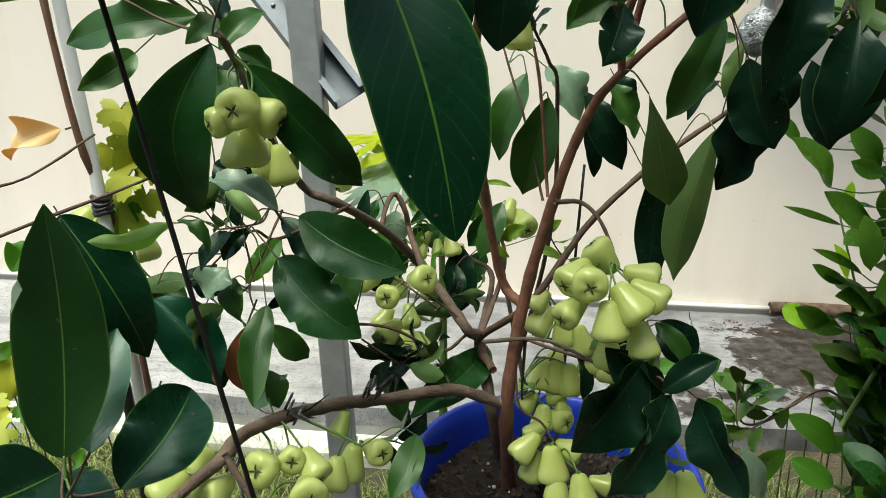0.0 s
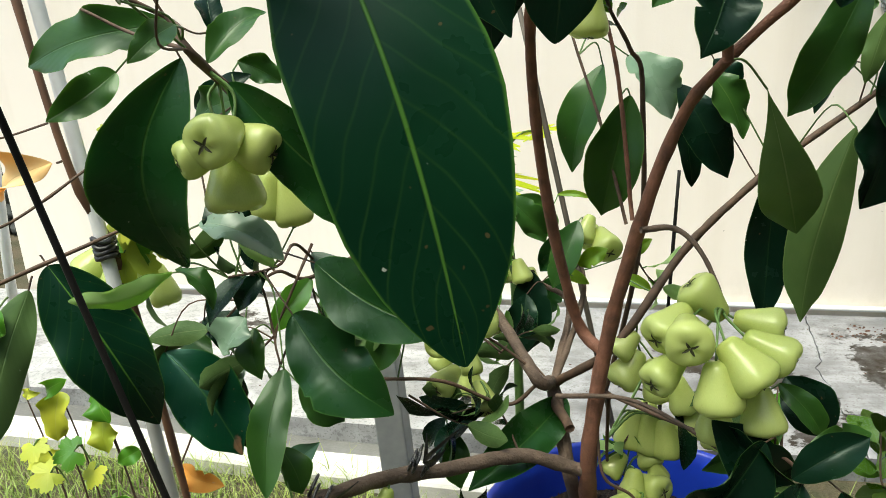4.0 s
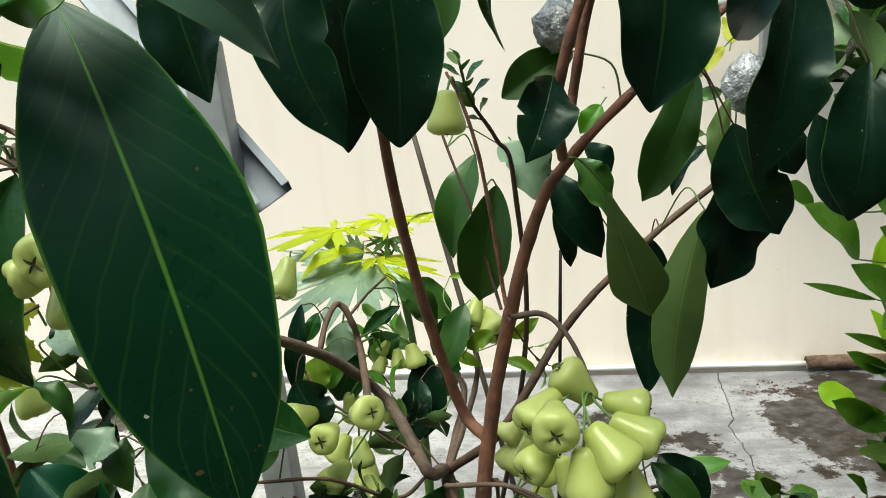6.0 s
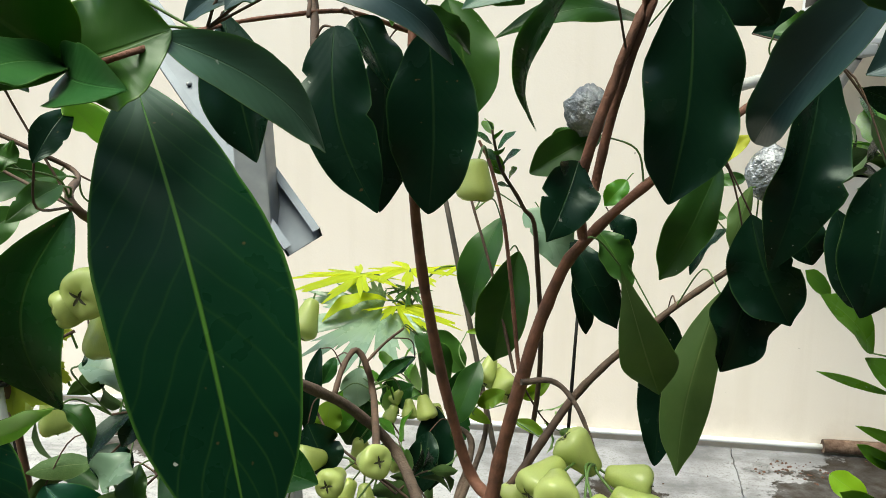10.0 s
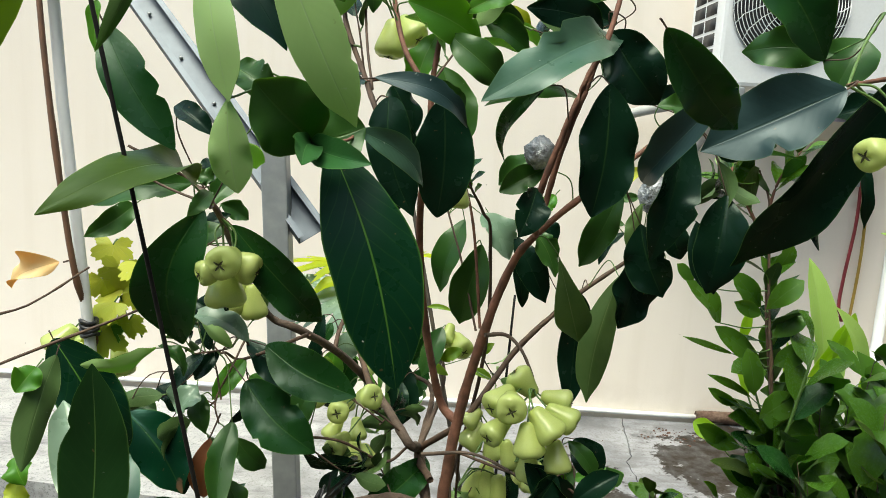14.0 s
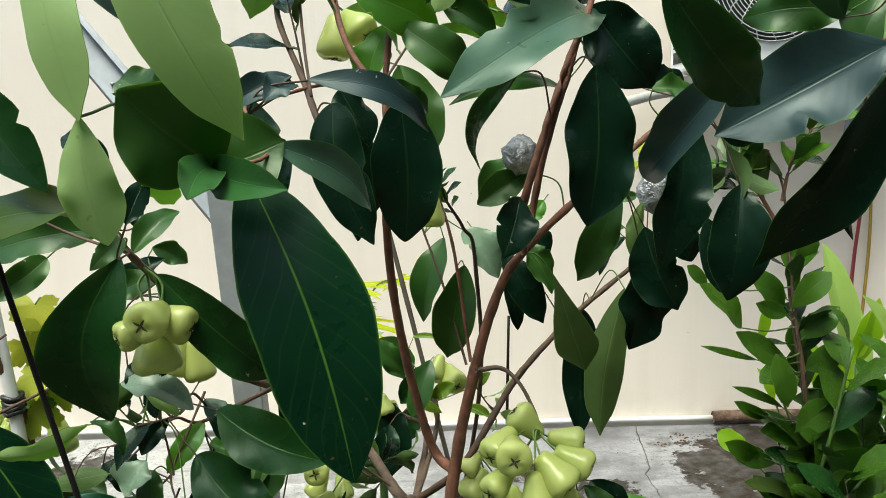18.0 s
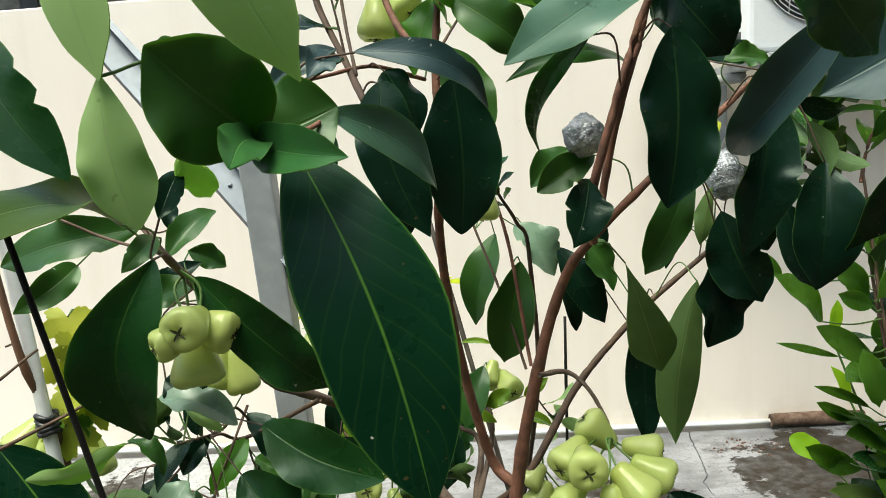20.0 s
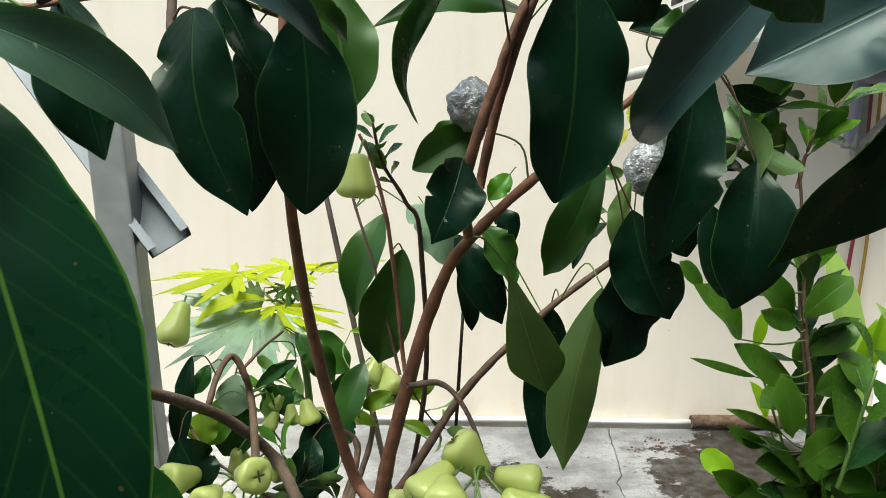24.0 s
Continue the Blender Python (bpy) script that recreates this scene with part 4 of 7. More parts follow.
branch([(0.191, 0.719, 1.027), (0.203, 0.709, 1.094), (0.228, 0.710, 1.171), (0.241, 0.725, 1.204)], [0.006, 0.0055, 0.005, 0.004], bark_young, "branch")
branch([(-0.191, 0.831, 0.887), (-0.200, 0.781, 0.950), (-0.183, 0.644, 1.014), (-0.238, 0.736, 1.031), (-0.263, 0.721, 1.050), (-0.300, 0.706, 1.071)], [0.006, 0.0055, 0.005, 0.0042, 0.0035, 0.003], twig_mat, "branch")
branch([(-0.183, 0.644, 1.014), (-0.246, 0.685, 1.026), (-0.286, 0.688, 1.045)], [0.003, 0.0025, 0.002], twig_mat, "branch")
branch([(0.063, 0.895, 0.619), (0.129, 0.844, 0.648), (0.174, 0.804, 0.649), (0.217, 0.770, 0.635)], [0.0045, 0.004, 0.0035, 0.003], bark_old, "branch")
branch([(0.040, 0.927, 0.615), (0.005, 0.915, 0.594), (-0.060, 0.877, 0.642), (-0.123, 0.833, 0.667)], [0.0042, 0.004, 0.0038, 0.003], twig_mat, "branch")
branch([(0.037, 0.931, 0.631), (-0.002, 0.935, 0.660), (-0.048, 0.936, 0.687)], [0.003, 0.003, 0.0025], twig_mat, "branch")
branch([(-0.105, 0.835, 0.818), (-0.209, 0.891, 0.758), (-0.230, 0.852, 0.779), (-0.265, 0.838, 0.752)], [0.0045, 0.004, 0.003, 0.002], twig_mat, "branch")
branch([(-0.203, 0.898, 0.776), (-0.204, 0.845, 0.812), (-0.205, 0.800, 0.804), (-0.244, 0.772, 0.802)], [0.003, 0.0028, 0.0025, 0.002], twig_mat, "branch")
branch([(-0.206, 0.903, 0.794), (-0.220, 0.867, 0.754), (-0.238, 0.849, 0.708), (-0.226, 0.823, 0.685)], [0.003, 0.0028, 0.0025, 0.002], twig_mat, "branch")
branch([(-0.021, 0.933, 0.703), (-0.051, 1.061, 0.722), (-0.060, 1.066, 0.759), (-0.075, 1.067, 0.782), (-0.085, 1.040, 0.770), (-0.088, 1.000, 0.745)], [0.0075, 0.0070, 0.0062, 0.0058, 0.0055, 0.0055], twig_mat, "branch")
branch([(-0.065, 1.067, 0.762), (-0.038, 1.08, 0.790), (-0.013, 1.08, 0.811)], [0.0038, 0.0034, 0.0028], twig_mat, "branch")
branch([(0.058, 0.975, 0.587), (0.079, 1.101, 0.640), (0.049, 1.122, 0.662), (0.027, 1.141, 0.662)], [0.008, 0.007, 0.005, 0.003], bark_old, "branch")
branch([(0.058, 0.975, 0.587), (0.092, 1.083, 0.641), (0.098, 1.110, 0.679), (0.088, 1.134, 0.710)], [0.007, 0.006, 0.005, 0.004], bark_old, "branch")
branch([(-0.126, 1.015, 0.736), (-0.087, 0.990, 0.688), (-0.040, 0.971, 0.663), (-0.002, 0.951, 0.643)], [0.003, 0.003, 0.003, 0.0025], twig_mat, "branch")
branch([(0.672, 0.729, 1.212), (0.590, 0.713, 1.201), (0.478, 0.614, 1.180)], [0.005, 0.0045, 0.004], bark_young, "branch")
branch([(0.478, 0.614, 1.180), (0.551, 0.721, 1.236), (0.597, 0.766, 1.283)], [0.003, 0.003, 0.003], stem_green, "branch")
branch([(-0.064, 0.811, 1.304), (-0.066, 0.801, 1.241), (-0.034, 0.746, 1.168), (-0.014, 0.677, 1.128)], [0.005, 0.005, 0.005, 0.005], twig_mat, "branch")
branch([(-0.041, 0.786, 1.285), (-0.034, 0.754, 1.214), (-0.019, 0.681, 1.150)], [0.0028, 0.0028, 0.0028], twig_mat, "branch")
branch([(-0.006, 0.762, 1.273), (0.013, 0.708, 1.201), (0.043, 0.678, 1.154)], [0.0045, 0.0045, 0.0045], bark_young, "branch")
branch([(-0.046, 0.439, 1.092), (-0.014, 0.445, 1.103), (-0.075, 0.659, 1.141), (-0.046, 0.704, 1.154), (-0.010, 0.771, 1.167), (0.036, 0.836, 1.158)], [0.002, 0.0024, 0.0028, 0.003, 0.0034, 0.004], bark_young, "branch")
branch([(0.119, 0.890, 0.628), (0.123, 0.928, 0.512), (0.143, 0.927, 0.498)], [0.004, 0.003, 0.002], twig_mat, "branch")
branch([(0.106, 0.880, 0.598), (0.114, 0.863, 0.540), (0.146, 0.866, 0.514), (0.170, 0.856, 0.477)], [0.003, 0.003, 0.003, 0.0025], twig_mat, "branch")
branch([(0.115, 0.890, 0.628), (0.195, 0.802, 0.639), (0.251, 0.755, 0.650), (0.275, 0.741, 0.636)], [0.004, 0.0035, 0.003, 0.003], twig_mat, "branch")
branch([(0.271, 0.879, 0.616), (0.295, 0.881, 0.612), (0.287, 0.838, 0.548)], [0.0035, 0.003, 0.003], twig_mat, "branch")
branch([(-0.193, 0.596, 0.626), (-0.168, 0.586, 0.592), (-0.156, 0.582, 0.576)], [0.006, 0.006, 0.006], bark_old, "branch")
branch([(-0.154, 0.715, 0.602), (-0.102, 0.711, 0.581), (-0.076, 0.708, 0.569)], [0.003, 0.003, 0.002], stem_green, "branch")
branch([(-0.213, 0.494, 0.637), (-0.234, 0.437, 0.695), (-0.238, 0.416, 0.727)], [0.005, 0.003, 0.003], twig_mat, "branch")

leaf((-0.034, 0.465, 1.090), (0.031, 0.416, 0.900), 0.0735, (0.236, -0.917, 0.323), 0.076, ribbed, 0.52, 0.12, 0.08, bend=-0.033, twist=0.1, curl=0.0)
leaf((-0.025, 0.613, 1.162), (-0.079, 0.606, 1.137), 0.024, (0.35, -0.77, 0.53), 0.08, skysheen, .5)
leaf((-0.010, 0.439, 1.106), (0.047, 0.486, 1.060), 0.025, (0.69, -0.71, 0.13), 0.10, sage, .45)
leaf((-0.046, 0.435, 1.091), (0.006, 0.387, 1.082), 0.026, (-0.59, -0.72, 0.37), 0.05, fresh, .4)
leaf((-0.046, 0.435, 1.094), (-0.042, 0.365, 1.079), 0.024, (0.63, -0.13, 0.77), 0.05, fresh, .5)
leaf((-0.043, 0.435, 1.094), (-0.083, 0.395, 1.138), 0.060, (0.49, -0.82, -0.30), 0.06, leafgreen, .5)
leaf((-0.046, 0.435, 1.094), (-0.004, 0.440, 1.108), 0.050, (0.30, -0.90, 0.25), 0.06, leafgreen, .5)
leaf((-0.044, 0.300, 1.205), (0.001, 0.309, 1.108), 0.036, (0.04, 0.99, 0.11), -0.06, young, .45, 0.12, 0.06, bend=0.0, twist=0.0)
leaf((-0.116, 0.393, 1.215), (-0.094, 0.376, 1.120), 0.031, (0.05, 0.99, -0.17), -0.10, young, .5)
leaf((-0.096, 0.377, 1.124), (-0.089, 0.380, 1.056), 0.030, (-0.26, 0.97, 0.02), -0.05, young, .6)
leaf((-0.243, 0.516, 1.186), (-0.172, 0.490, 1.079), 0.041, (0.28, -0.95, 0.12), 0.06, deep_green, .5, 0.14, 0.12, curl=0.0)
leaf((-0.190, 0.585, 1.045), (-0.233, 0.385, 1.040), 0.050, (0.53, -0.03, 0.85), 0.16, olive, .5, 0.2, 0.5, curl=-0.3)
leaf((-0.225, 0.702, 1.032), (-0.365, 0.719, 1.004), 0.042, (-0.18, -0.93, 0.32), 0.08, midgreen, .5)
leaf((-0.319, 0.769, 0.994), (-0.361, 0.722, 0.958), 0.031, (0.59, -0.75, 0.28), 0.10, midgreen, .4)
leaf((-0.202, 0.669, 1.008), (-0.228, 0.676, 0.845), 0.072, (0.20, -0.97, -0.17), 0.10, deep_green, .52, 0.40, 0.10, bend=0.15)
leaf((-0.171, 0.674, 0.989), (-0.069, 0.718, 0.866), 0.050, (0.38, -0.93, -0.02), 0.10, deep_green, .5)
leaf((-0.144, 0.739, 0.829), (-0.026, 0.699, 0.783), 0.059, (-0.13, -0.89, 0.44), 0.05, deep_green, .5)
leaf((-0.313, 0.880, 0.662), (-0.285, 0.860, 0.556), 0.050, (-0.08, -0.89, 0.46), 0.08, mature, .5)
leaf((-0.096, 0.862, 0.734), (-0.123, 0.842, 0.672), 0.041, (-0.20, -0.90, 0.38), 0.08, midgreen, .5)
leaf((-0.382, 0.648, 0.819), (-0.391, 0.620, 0.799), 0.033, (0.52, -0.60, 0.60), 0.10, young, .5)
leaf((-0.168, 0.733, 0.782), (-0.072, 0.687, 0.713), 0.066, (-0.02, -0.84, 0.53), 0.05, deep_green, .5)
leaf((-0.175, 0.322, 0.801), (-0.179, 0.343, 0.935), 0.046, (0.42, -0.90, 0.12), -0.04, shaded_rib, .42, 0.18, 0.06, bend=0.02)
leaf((-0.168, 0.335, 0.796), (-0.171, 0.385, 0.851), 0.030, (0.31, -0.80, 0.50), -0.05, sage, .5)
leaf((-0.180, 0.335, 0.800), (-0.233, 0.41, 0.884), 0.034, (0.45, -0.80, 0.40), -0.05, bluish, .6)
leaf((-0.418, 0.756, 0.818), (-0.333, 0.756, 0.646), 0.076, (0.52, -0.82, 0.25), 0.08, ribbed, .45)
leaf((-0.372, 0.673, 0.826), (-0.376, 0.597, 0.718), 0.040, (-0.78, 0.53, -0.33), -0.05, sage, .5)
leaf((-0.179, 0.381, 0.739), (-0.157, 0.454, 0.774), 0.054, (0.37, -0.49, 0.79), 0.04, ribbed, .5)
leaf((-0.240, 0.415, 0.726), (-0.271, 0.308, 0.757), 0.067, (0.70, -0.00, 0.71), 0.05, ribbed, .5)
leaf((-0.236, 0.415, 0.724), (-0.180, 0.334, 0.725), 0.050, (-0.05, -0.02, 1.00), 0.05, ribbed, .5)
leaf((-0.358, 0.826, 0.695), (-0.265, 0.788, 0.596), 0.075, (0.35, -0.72, 0.60), 0.06, scorched, .5)
leaf((-0.186, 0.742, 0.723), (-0.184, 0.667, 0.637), 0.036, (0.22, -0.72, 0.66), 0.05, midgreen, .45)
leaf((0.216, 0.742, 0.966), (0.265, 0.800, 0.838), 0.048, (0.17, 0.87, 0.46), -0.10, midgreen, .68)
leaf((0.341, 0.903, 0.911), (0.308, 0.901, 0.717), 0.050, (0.18, 0.98, -0.04), -0.10, midgreen, .55)
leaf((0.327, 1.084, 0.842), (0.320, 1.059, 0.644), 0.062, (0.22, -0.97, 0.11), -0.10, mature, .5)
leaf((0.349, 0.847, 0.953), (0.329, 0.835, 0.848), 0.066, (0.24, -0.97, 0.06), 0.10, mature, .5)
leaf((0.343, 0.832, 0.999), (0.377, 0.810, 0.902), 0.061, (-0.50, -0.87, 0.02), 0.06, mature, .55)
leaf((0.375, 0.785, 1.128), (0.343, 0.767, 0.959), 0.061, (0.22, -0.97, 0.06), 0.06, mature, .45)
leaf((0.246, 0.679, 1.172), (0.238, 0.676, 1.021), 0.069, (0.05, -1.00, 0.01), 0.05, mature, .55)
leaf((0.319, 0.857, 1.042), (0.283, 0.911, 0.922), 0.043, (-0.57, -0.80, -0.19), 0.12, midgreen, .4)
leaf((0.203, 0.802, 1.069), (0.143, 0.799, 1.034), 0.034, (-0.11, -0.96, 0.26), 0.08, midgreen, .5)
leaf((0.177, 0.703, 1.049), (0.155, 0.659, 0.996), 0.040, (0.40, -0.78, 0.47), 0.04, mature, .5)
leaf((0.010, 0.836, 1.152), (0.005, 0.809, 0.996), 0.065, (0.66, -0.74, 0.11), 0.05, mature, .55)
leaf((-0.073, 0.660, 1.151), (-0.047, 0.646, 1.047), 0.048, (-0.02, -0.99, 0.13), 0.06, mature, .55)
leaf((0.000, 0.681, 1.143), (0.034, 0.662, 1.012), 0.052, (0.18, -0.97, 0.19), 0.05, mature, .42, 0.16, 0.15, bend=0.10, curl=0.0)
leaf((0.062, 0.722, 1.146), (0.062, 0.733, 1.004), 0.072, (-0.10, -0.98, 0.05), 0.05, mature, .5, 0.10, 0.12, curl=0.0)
leaf((0.060, 0.887, 1.197), (0.082, 0.867, 1.074), 0.065, (0.30, -0.93, 0.20), 0.08, midgreen, .5)
leaf((-0.000, 0.751, 1.160), (0.029, 0.744, 1.102), 0.049, (0.63, -0.67, 0.39), 0.08, mature, .45)
leaf((-0.011, 0.603, 1.158), (0.091, 0.648, 1.116), 0.027, (0.49, -0.81, 0.33), 0.22, skysheen, .5)
leaf((-0.021, 0.614, 1.154), (-0.045, 0.593, 1.142), 0.026, (0.17, -0.63, 0.76), 0.15, skysheen, .5)
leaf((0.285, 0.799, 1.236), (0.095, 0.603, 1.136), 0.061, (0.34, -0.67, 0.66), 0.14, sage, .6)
leaf((0.165, 0.62, 1.162), (0.143, 0.785, 1.069), 0.019, (-0.45, -0.85, 0.10), 0.06, deep_green, .32, bend=0.08)
leaf((0.241, 0.811, 1.160), (0.112, 0.740, 1.142), 0.025, (0.32, -0.73, 0.61), 0.15, midgreen, .5)
leaf((0.265, 0.780, 1.242), (0.332, 0.770, 1.157), 0.072, (-0.14, -0.99, 0.01), 0.06, mature, .5)
leaf((0.355, 0.849, 1.159), (0.404, 0.848, 1.157), 0.028, (0.01, -0.84, 0.54), 0.10, midgreen, .5)
leaf((0.455, 0.574, 1.172), (0.325, 0.596, 1.103), 0.074, (-0.28, -0.93, 0.23), 0.06, skysheen, .5)
leaf((0.318, 0.539, 1.154), (0.294, 0.682, 1.064), 0.039, (-0.90, -0.33, -0.29), 0.15, skysheen, .4)
leaf((0.242, 0.484, 1.206), (0.343, 0.561, 1.130), 0.048, (0.21, -0.81, -0.54), 0.08, deep_green, .5)
leaf((0.617, 0.713, 1.217), (0.469, 0.799, 0.943), 0.082, (0.02, -0.95, -0.31), 0.05, mature, .5)
leaf((0.587, 0.789, 1.108), (0.582, 0.818, 0.976), 0.025, (-0.87, -0.48, -0.08), 0.15, mature, .4)
leaf((0.609, 0.788, 1.111), (0.627, 0.791, 1.013), 0.018, (-0.01, -1.00, -0.03), 0.15, mature, .4)
leaf((0.471, 0.863, 1.043), (0.445, 0.827, 0.908), 0.071, (-0.19, -0.94, 0.29), 0.05, mature, .55)
leaf((0.136, 0.935, 0.943), (0.110, 0.950, 0.810), 0.057, (-0.14, -0.99, -0.08), 0.10, midgreen, .5)
leaf((0.114, 1.034, 0.967), (0.077, 1.021, 0.846), 0.049, (-0.53, -0.81, 0.25), 0.10, midgreen, .5)
leaf((0.143, 1.054, 0.975), (0.194, 1.045, 0.902), 0.055, (0.35, -0.87, 0.35), 0.12, bluish, .45)
leaf((0.200, 1.049, 0.941), (0.258, 1.031, 0.834), 0.049, (0.03, -0.98, 0.18), 0.10, mature, .5)
leaf((0.213, 1.077, 0.903), (0.226, 1.064, 0.816), 0.028, (0.26, -0.95, 0.18), 0.08, mature, .45)
leaf((0.230, 1.026, 0.954), (0.267, 1.018, 0.881), 0.040, (0.38, -0.88, 0.29), 0.08, midgreen, .4)
leaf((0.074, 0.976, 0.571), (-0.033, 0.834, 0.531), 0.056, (0.41, -0.52, 0.75), 0.08, deep_green, .5)
leaf((-0.015, 0.741, 0.566), (-0.040, 0.675, 0.524), 0.036, (0.03, -0.55, 0.84), 0.08, midgreen, .5)
leaf((0.237, 0.731, 0.675), (0.156, 0.681, 0.589), 0.088, (0.47, -0.88, 0.07), 0.06, mature, .5)
leaf((0.207, 0.769, 0.667), (0.260, 0.721, 0.640), 0.044, (-0.70, -0.71, -0.09), 0.08, mature, .5)
leaf((0.280, 0.763, 0.638), (0.343, 0.790, 0.651), 0.030, (0.14, -0.67, 0.73), 0.10, midgreen, .5)
leaf((0.298, 0.721, 0.637), (0.333, 0.638, 0.567), 0.065, (-0.89, -0.45, 0.08), 0.06, mature, .5)
leaf((0.272, 0.739, 0.630), (0.195, 0.651, 0.555), 0.066, (0.57, -0.76, 0.31), 0.06, mature, .5)
leaf((0.264, 0.800, 0.694), (0.303, 0.787, 0.647), 0.026, (0.17, -0.91, 0.39), 0.10, midgreen, .5)
leaf((0.263, 0.736, 0.636), (0.322, 0.742, 0.676), 0.034, (-0.10, -0.75, 0.65), 0.10, mature, .5)
leaf((0.281, 0.836, 0.682), (0.315, 0.805, 0.637), 0.048, (-0.20, -0.90, 0.30), 0.08, mature, .5)
leaf((0.267, 0.77, 0.595), (0.201, 0.746, 0.680), 0.058, (-0.10, -0.85, 0.50), 0.06, mature, .45)
leaf((0.312, 0.913, 0.639), (0.333, 0.883, 0.599), 0.031, (0.03, -0.78, 0.62), 0.10, mature, .5)
leaf((0.298, 0.882, 0.612), (0.216, 0.852, 0.559), 0.040, (0.21, -0.95, 0.21), 0.06, midgreen, .5)
leaf((-0.244, 0.788, 0.852), (-0.275, 0.754, 0.827), 0.024, (-0.78, 0.62, 0.13), -0.15, midgreen, .5)
leaf((-0.239, 0.788, 0.850), (-0.194, 0.773, 0.813), 0.023, (0.18, 0.97, -0.18), -0.25, young, .5)
leaf((-0.285, 0.749, 0.815), (-0.354, 0.693, 0.806), 0.026, (-0.61, 0.69, 0.38), -0.15, young, .5)
leaf((-0.283, 0.750, 0.818), (-0.247, 0.744, 0.782), 0.022, (0.67, -0.24, 0.70), 0.18, midgreen, .5)
leaf((-0.224, 0.815, 0.792), (-0.252, 0.799, 0.756), 0.023, (0.03, -0.92, 0.38), 0.15, mature, .5)
leaf((-0.326, 0.860, 0.719), (-0.280, 0.858, 0.690), 0.045, (0.42, -0.57, 0.71), 0.10, mature, .5)
leaf((-0.253, 0.831, 0.723), (-0.238, 0.798, 0.681), 0.029, (0.03, -0.79, 0.61), 0.10, midgreen, .5)
leaf((-0.283, 0.854, 0.678), (-0.314, 0.838, 0.643), 0.040, (0.3, -0.79, 0.4), 0.10, bluish, .5)
leaf((-0.394, 0.900, 0.678), (-0.334, 0.883, 0.662), 0.034, (0.08, -0.52, 0.85), 0.10, midgreen, .5)
leaf((-0.206, 0.891, 0.758), (-0.244, 0.849, 0.709), 0.032, (0.12, -0.80, 0.59), 0.10, young, .5)
leaf((-0.203, 0.903, 0.727), (-0.153, 0.884, 0.708), 0.038, (-0.01, -0.71, 0.70), 0.10, young, .5)
leaf((-0.198, 0.802, 0.674), (-0.158, 0.814, 0.625), 0.032, (0.2, -0.9, 0.3), 0.10, midgreen, .5)
leaf((-0.228, 0.800, 0.564), (-0.181, 0.790, 0.613), 0.030, (0.31, -0.67, 0.63), 0.10, sage, .5)
leaf((-0.188, 0.714, 0.658), (-0.167, 0.704, 0.616), 0.029, (0.69, -0.56, 0.47), 0.10, midgreen, .5)
leaf((-0.074, 0.915, 0.565), (-0.047, 0.878, 0.502), 0.037, (0.32, -0.75, 0.58), 0.08, midgreen, .5)
leaf((0.021, 1.088, 0.664), (0.010, 1.061, 0.584), 0.046, (-0.12, -0.94, 0.33), 0.08, mature, .5)
leaf((0.089, 1.069, 0.773), (0.057, 1.039, 0.692), 0.041, (-0.30, -0.85, 0.44), 0.08, midgreen, .5)
leaf((0.006, 1.124, 0.785), (0.047, 1.113, 0.729), 0.036, (0.35, -0.84, 0.42), 0.08, midgreen, .5)
leaf((-0.002, 1.115, 0.760), (-0.047, 1.098, 0.729), 0.020, (-0.07, -0.83, 0.56), 0.10, mature, .5)
leaf((-0.098, 1.096, 0.715), (-0.116, 1.084, 0.653), 0.043, (0.17, -0.98, 0.14), 0.08, young, .5)
leaf((-0.003, 1.118, 0.793), (0.049, 1.115, 0.740), 0.039, (0.29, -0.89, 0.34), 0.08, midgreen, .5)
leaf((-0.106, 0.944, 0.729), (-0.077, 0.937, 0.670), 0.054, (0.47, -0.82, 0.32), 0.08, mature, .5)
leaf((0.025, 1.124, 0.686), (0.022, 1.085, 0.577), 0.055, (0.10, -0.94, 0.33), 0.05, mature, .5)
leaf((-0.206, 0.900, 0.785), (-0.135, 0.867, 0.713), 0.044, (0.28, -0.74, 0.61), 0.06, mature, .5)
leaf((0.040, 0.756, 1.165), (0.092, 0.776, 1.134), 0.024, (0.53, -0.76, 0.38), 0.20, midgreen, .5)
leaf((-0.266, 0.799, 0.958), (-0.204, 0.789, 0.987), 0.027, (-0.30, -0.90, 0.32), 0.12, mature, .5)
leaf((-0.258, 0.777, 0.946), (-0.196, 0.758, 0.969), 0.033, (-0.40, -0.82, 0.41), 0.10, midgreen, .5)
leaf((-0.219, 0.742, 1.000), (-0.182, 0.786, 1.040), 0.029, (0.18, -0.74, 0.64), 0.10, midgreen, .5)
leaf((-0.221, 0.765, 1.024), (-0.235, 0.789, 1.057), 0.023, (0.50, -0.57, 0.65), 0.10, mature, .5)
leaf((-0.220, 0.802, 0.998), (-0.188, 0.819, 0.976), 0.027, (0.60, -0.74, 0.31), 0.10, midgreen, .5)
leaf((-0.222, 0.710, 0.889), (-0.182, 0.707, 0.872), 0.036, (0.11, -0.91, 0.39), 0.08, mature, .5)
leaf((-0.163, 0.745, 0.858), (-0.145, 0.750, 0.901), 0.016, (-0.47, 0.87, 0.12), -0.08, midgreen, .5)
leaf((-0.136, 0.569, 1.089), (-0.131, 0.616, 1.060), 0.025, (-0.32, 0.53, 0.78), -0.12, young, .5)
leaf((-0.148, 0.554, 1.049), (-0.140, 0.581, 1.082), 0.019, (0.56, -0.71, 0.43), 0.08, mature, .5)
leaf((-0.171, 0.553, 1.055), (-0.157, 0.553, 1.049), 0.020, (0.23, -0.87, 0.44), 0.08, midgreen, .5)
leaf((-0.181, 0.629, 1.030), (-0.191, 0.585, 1.011), 0.019, (0.64, -0.41, 0.64), 0.08, midgreen, .5)
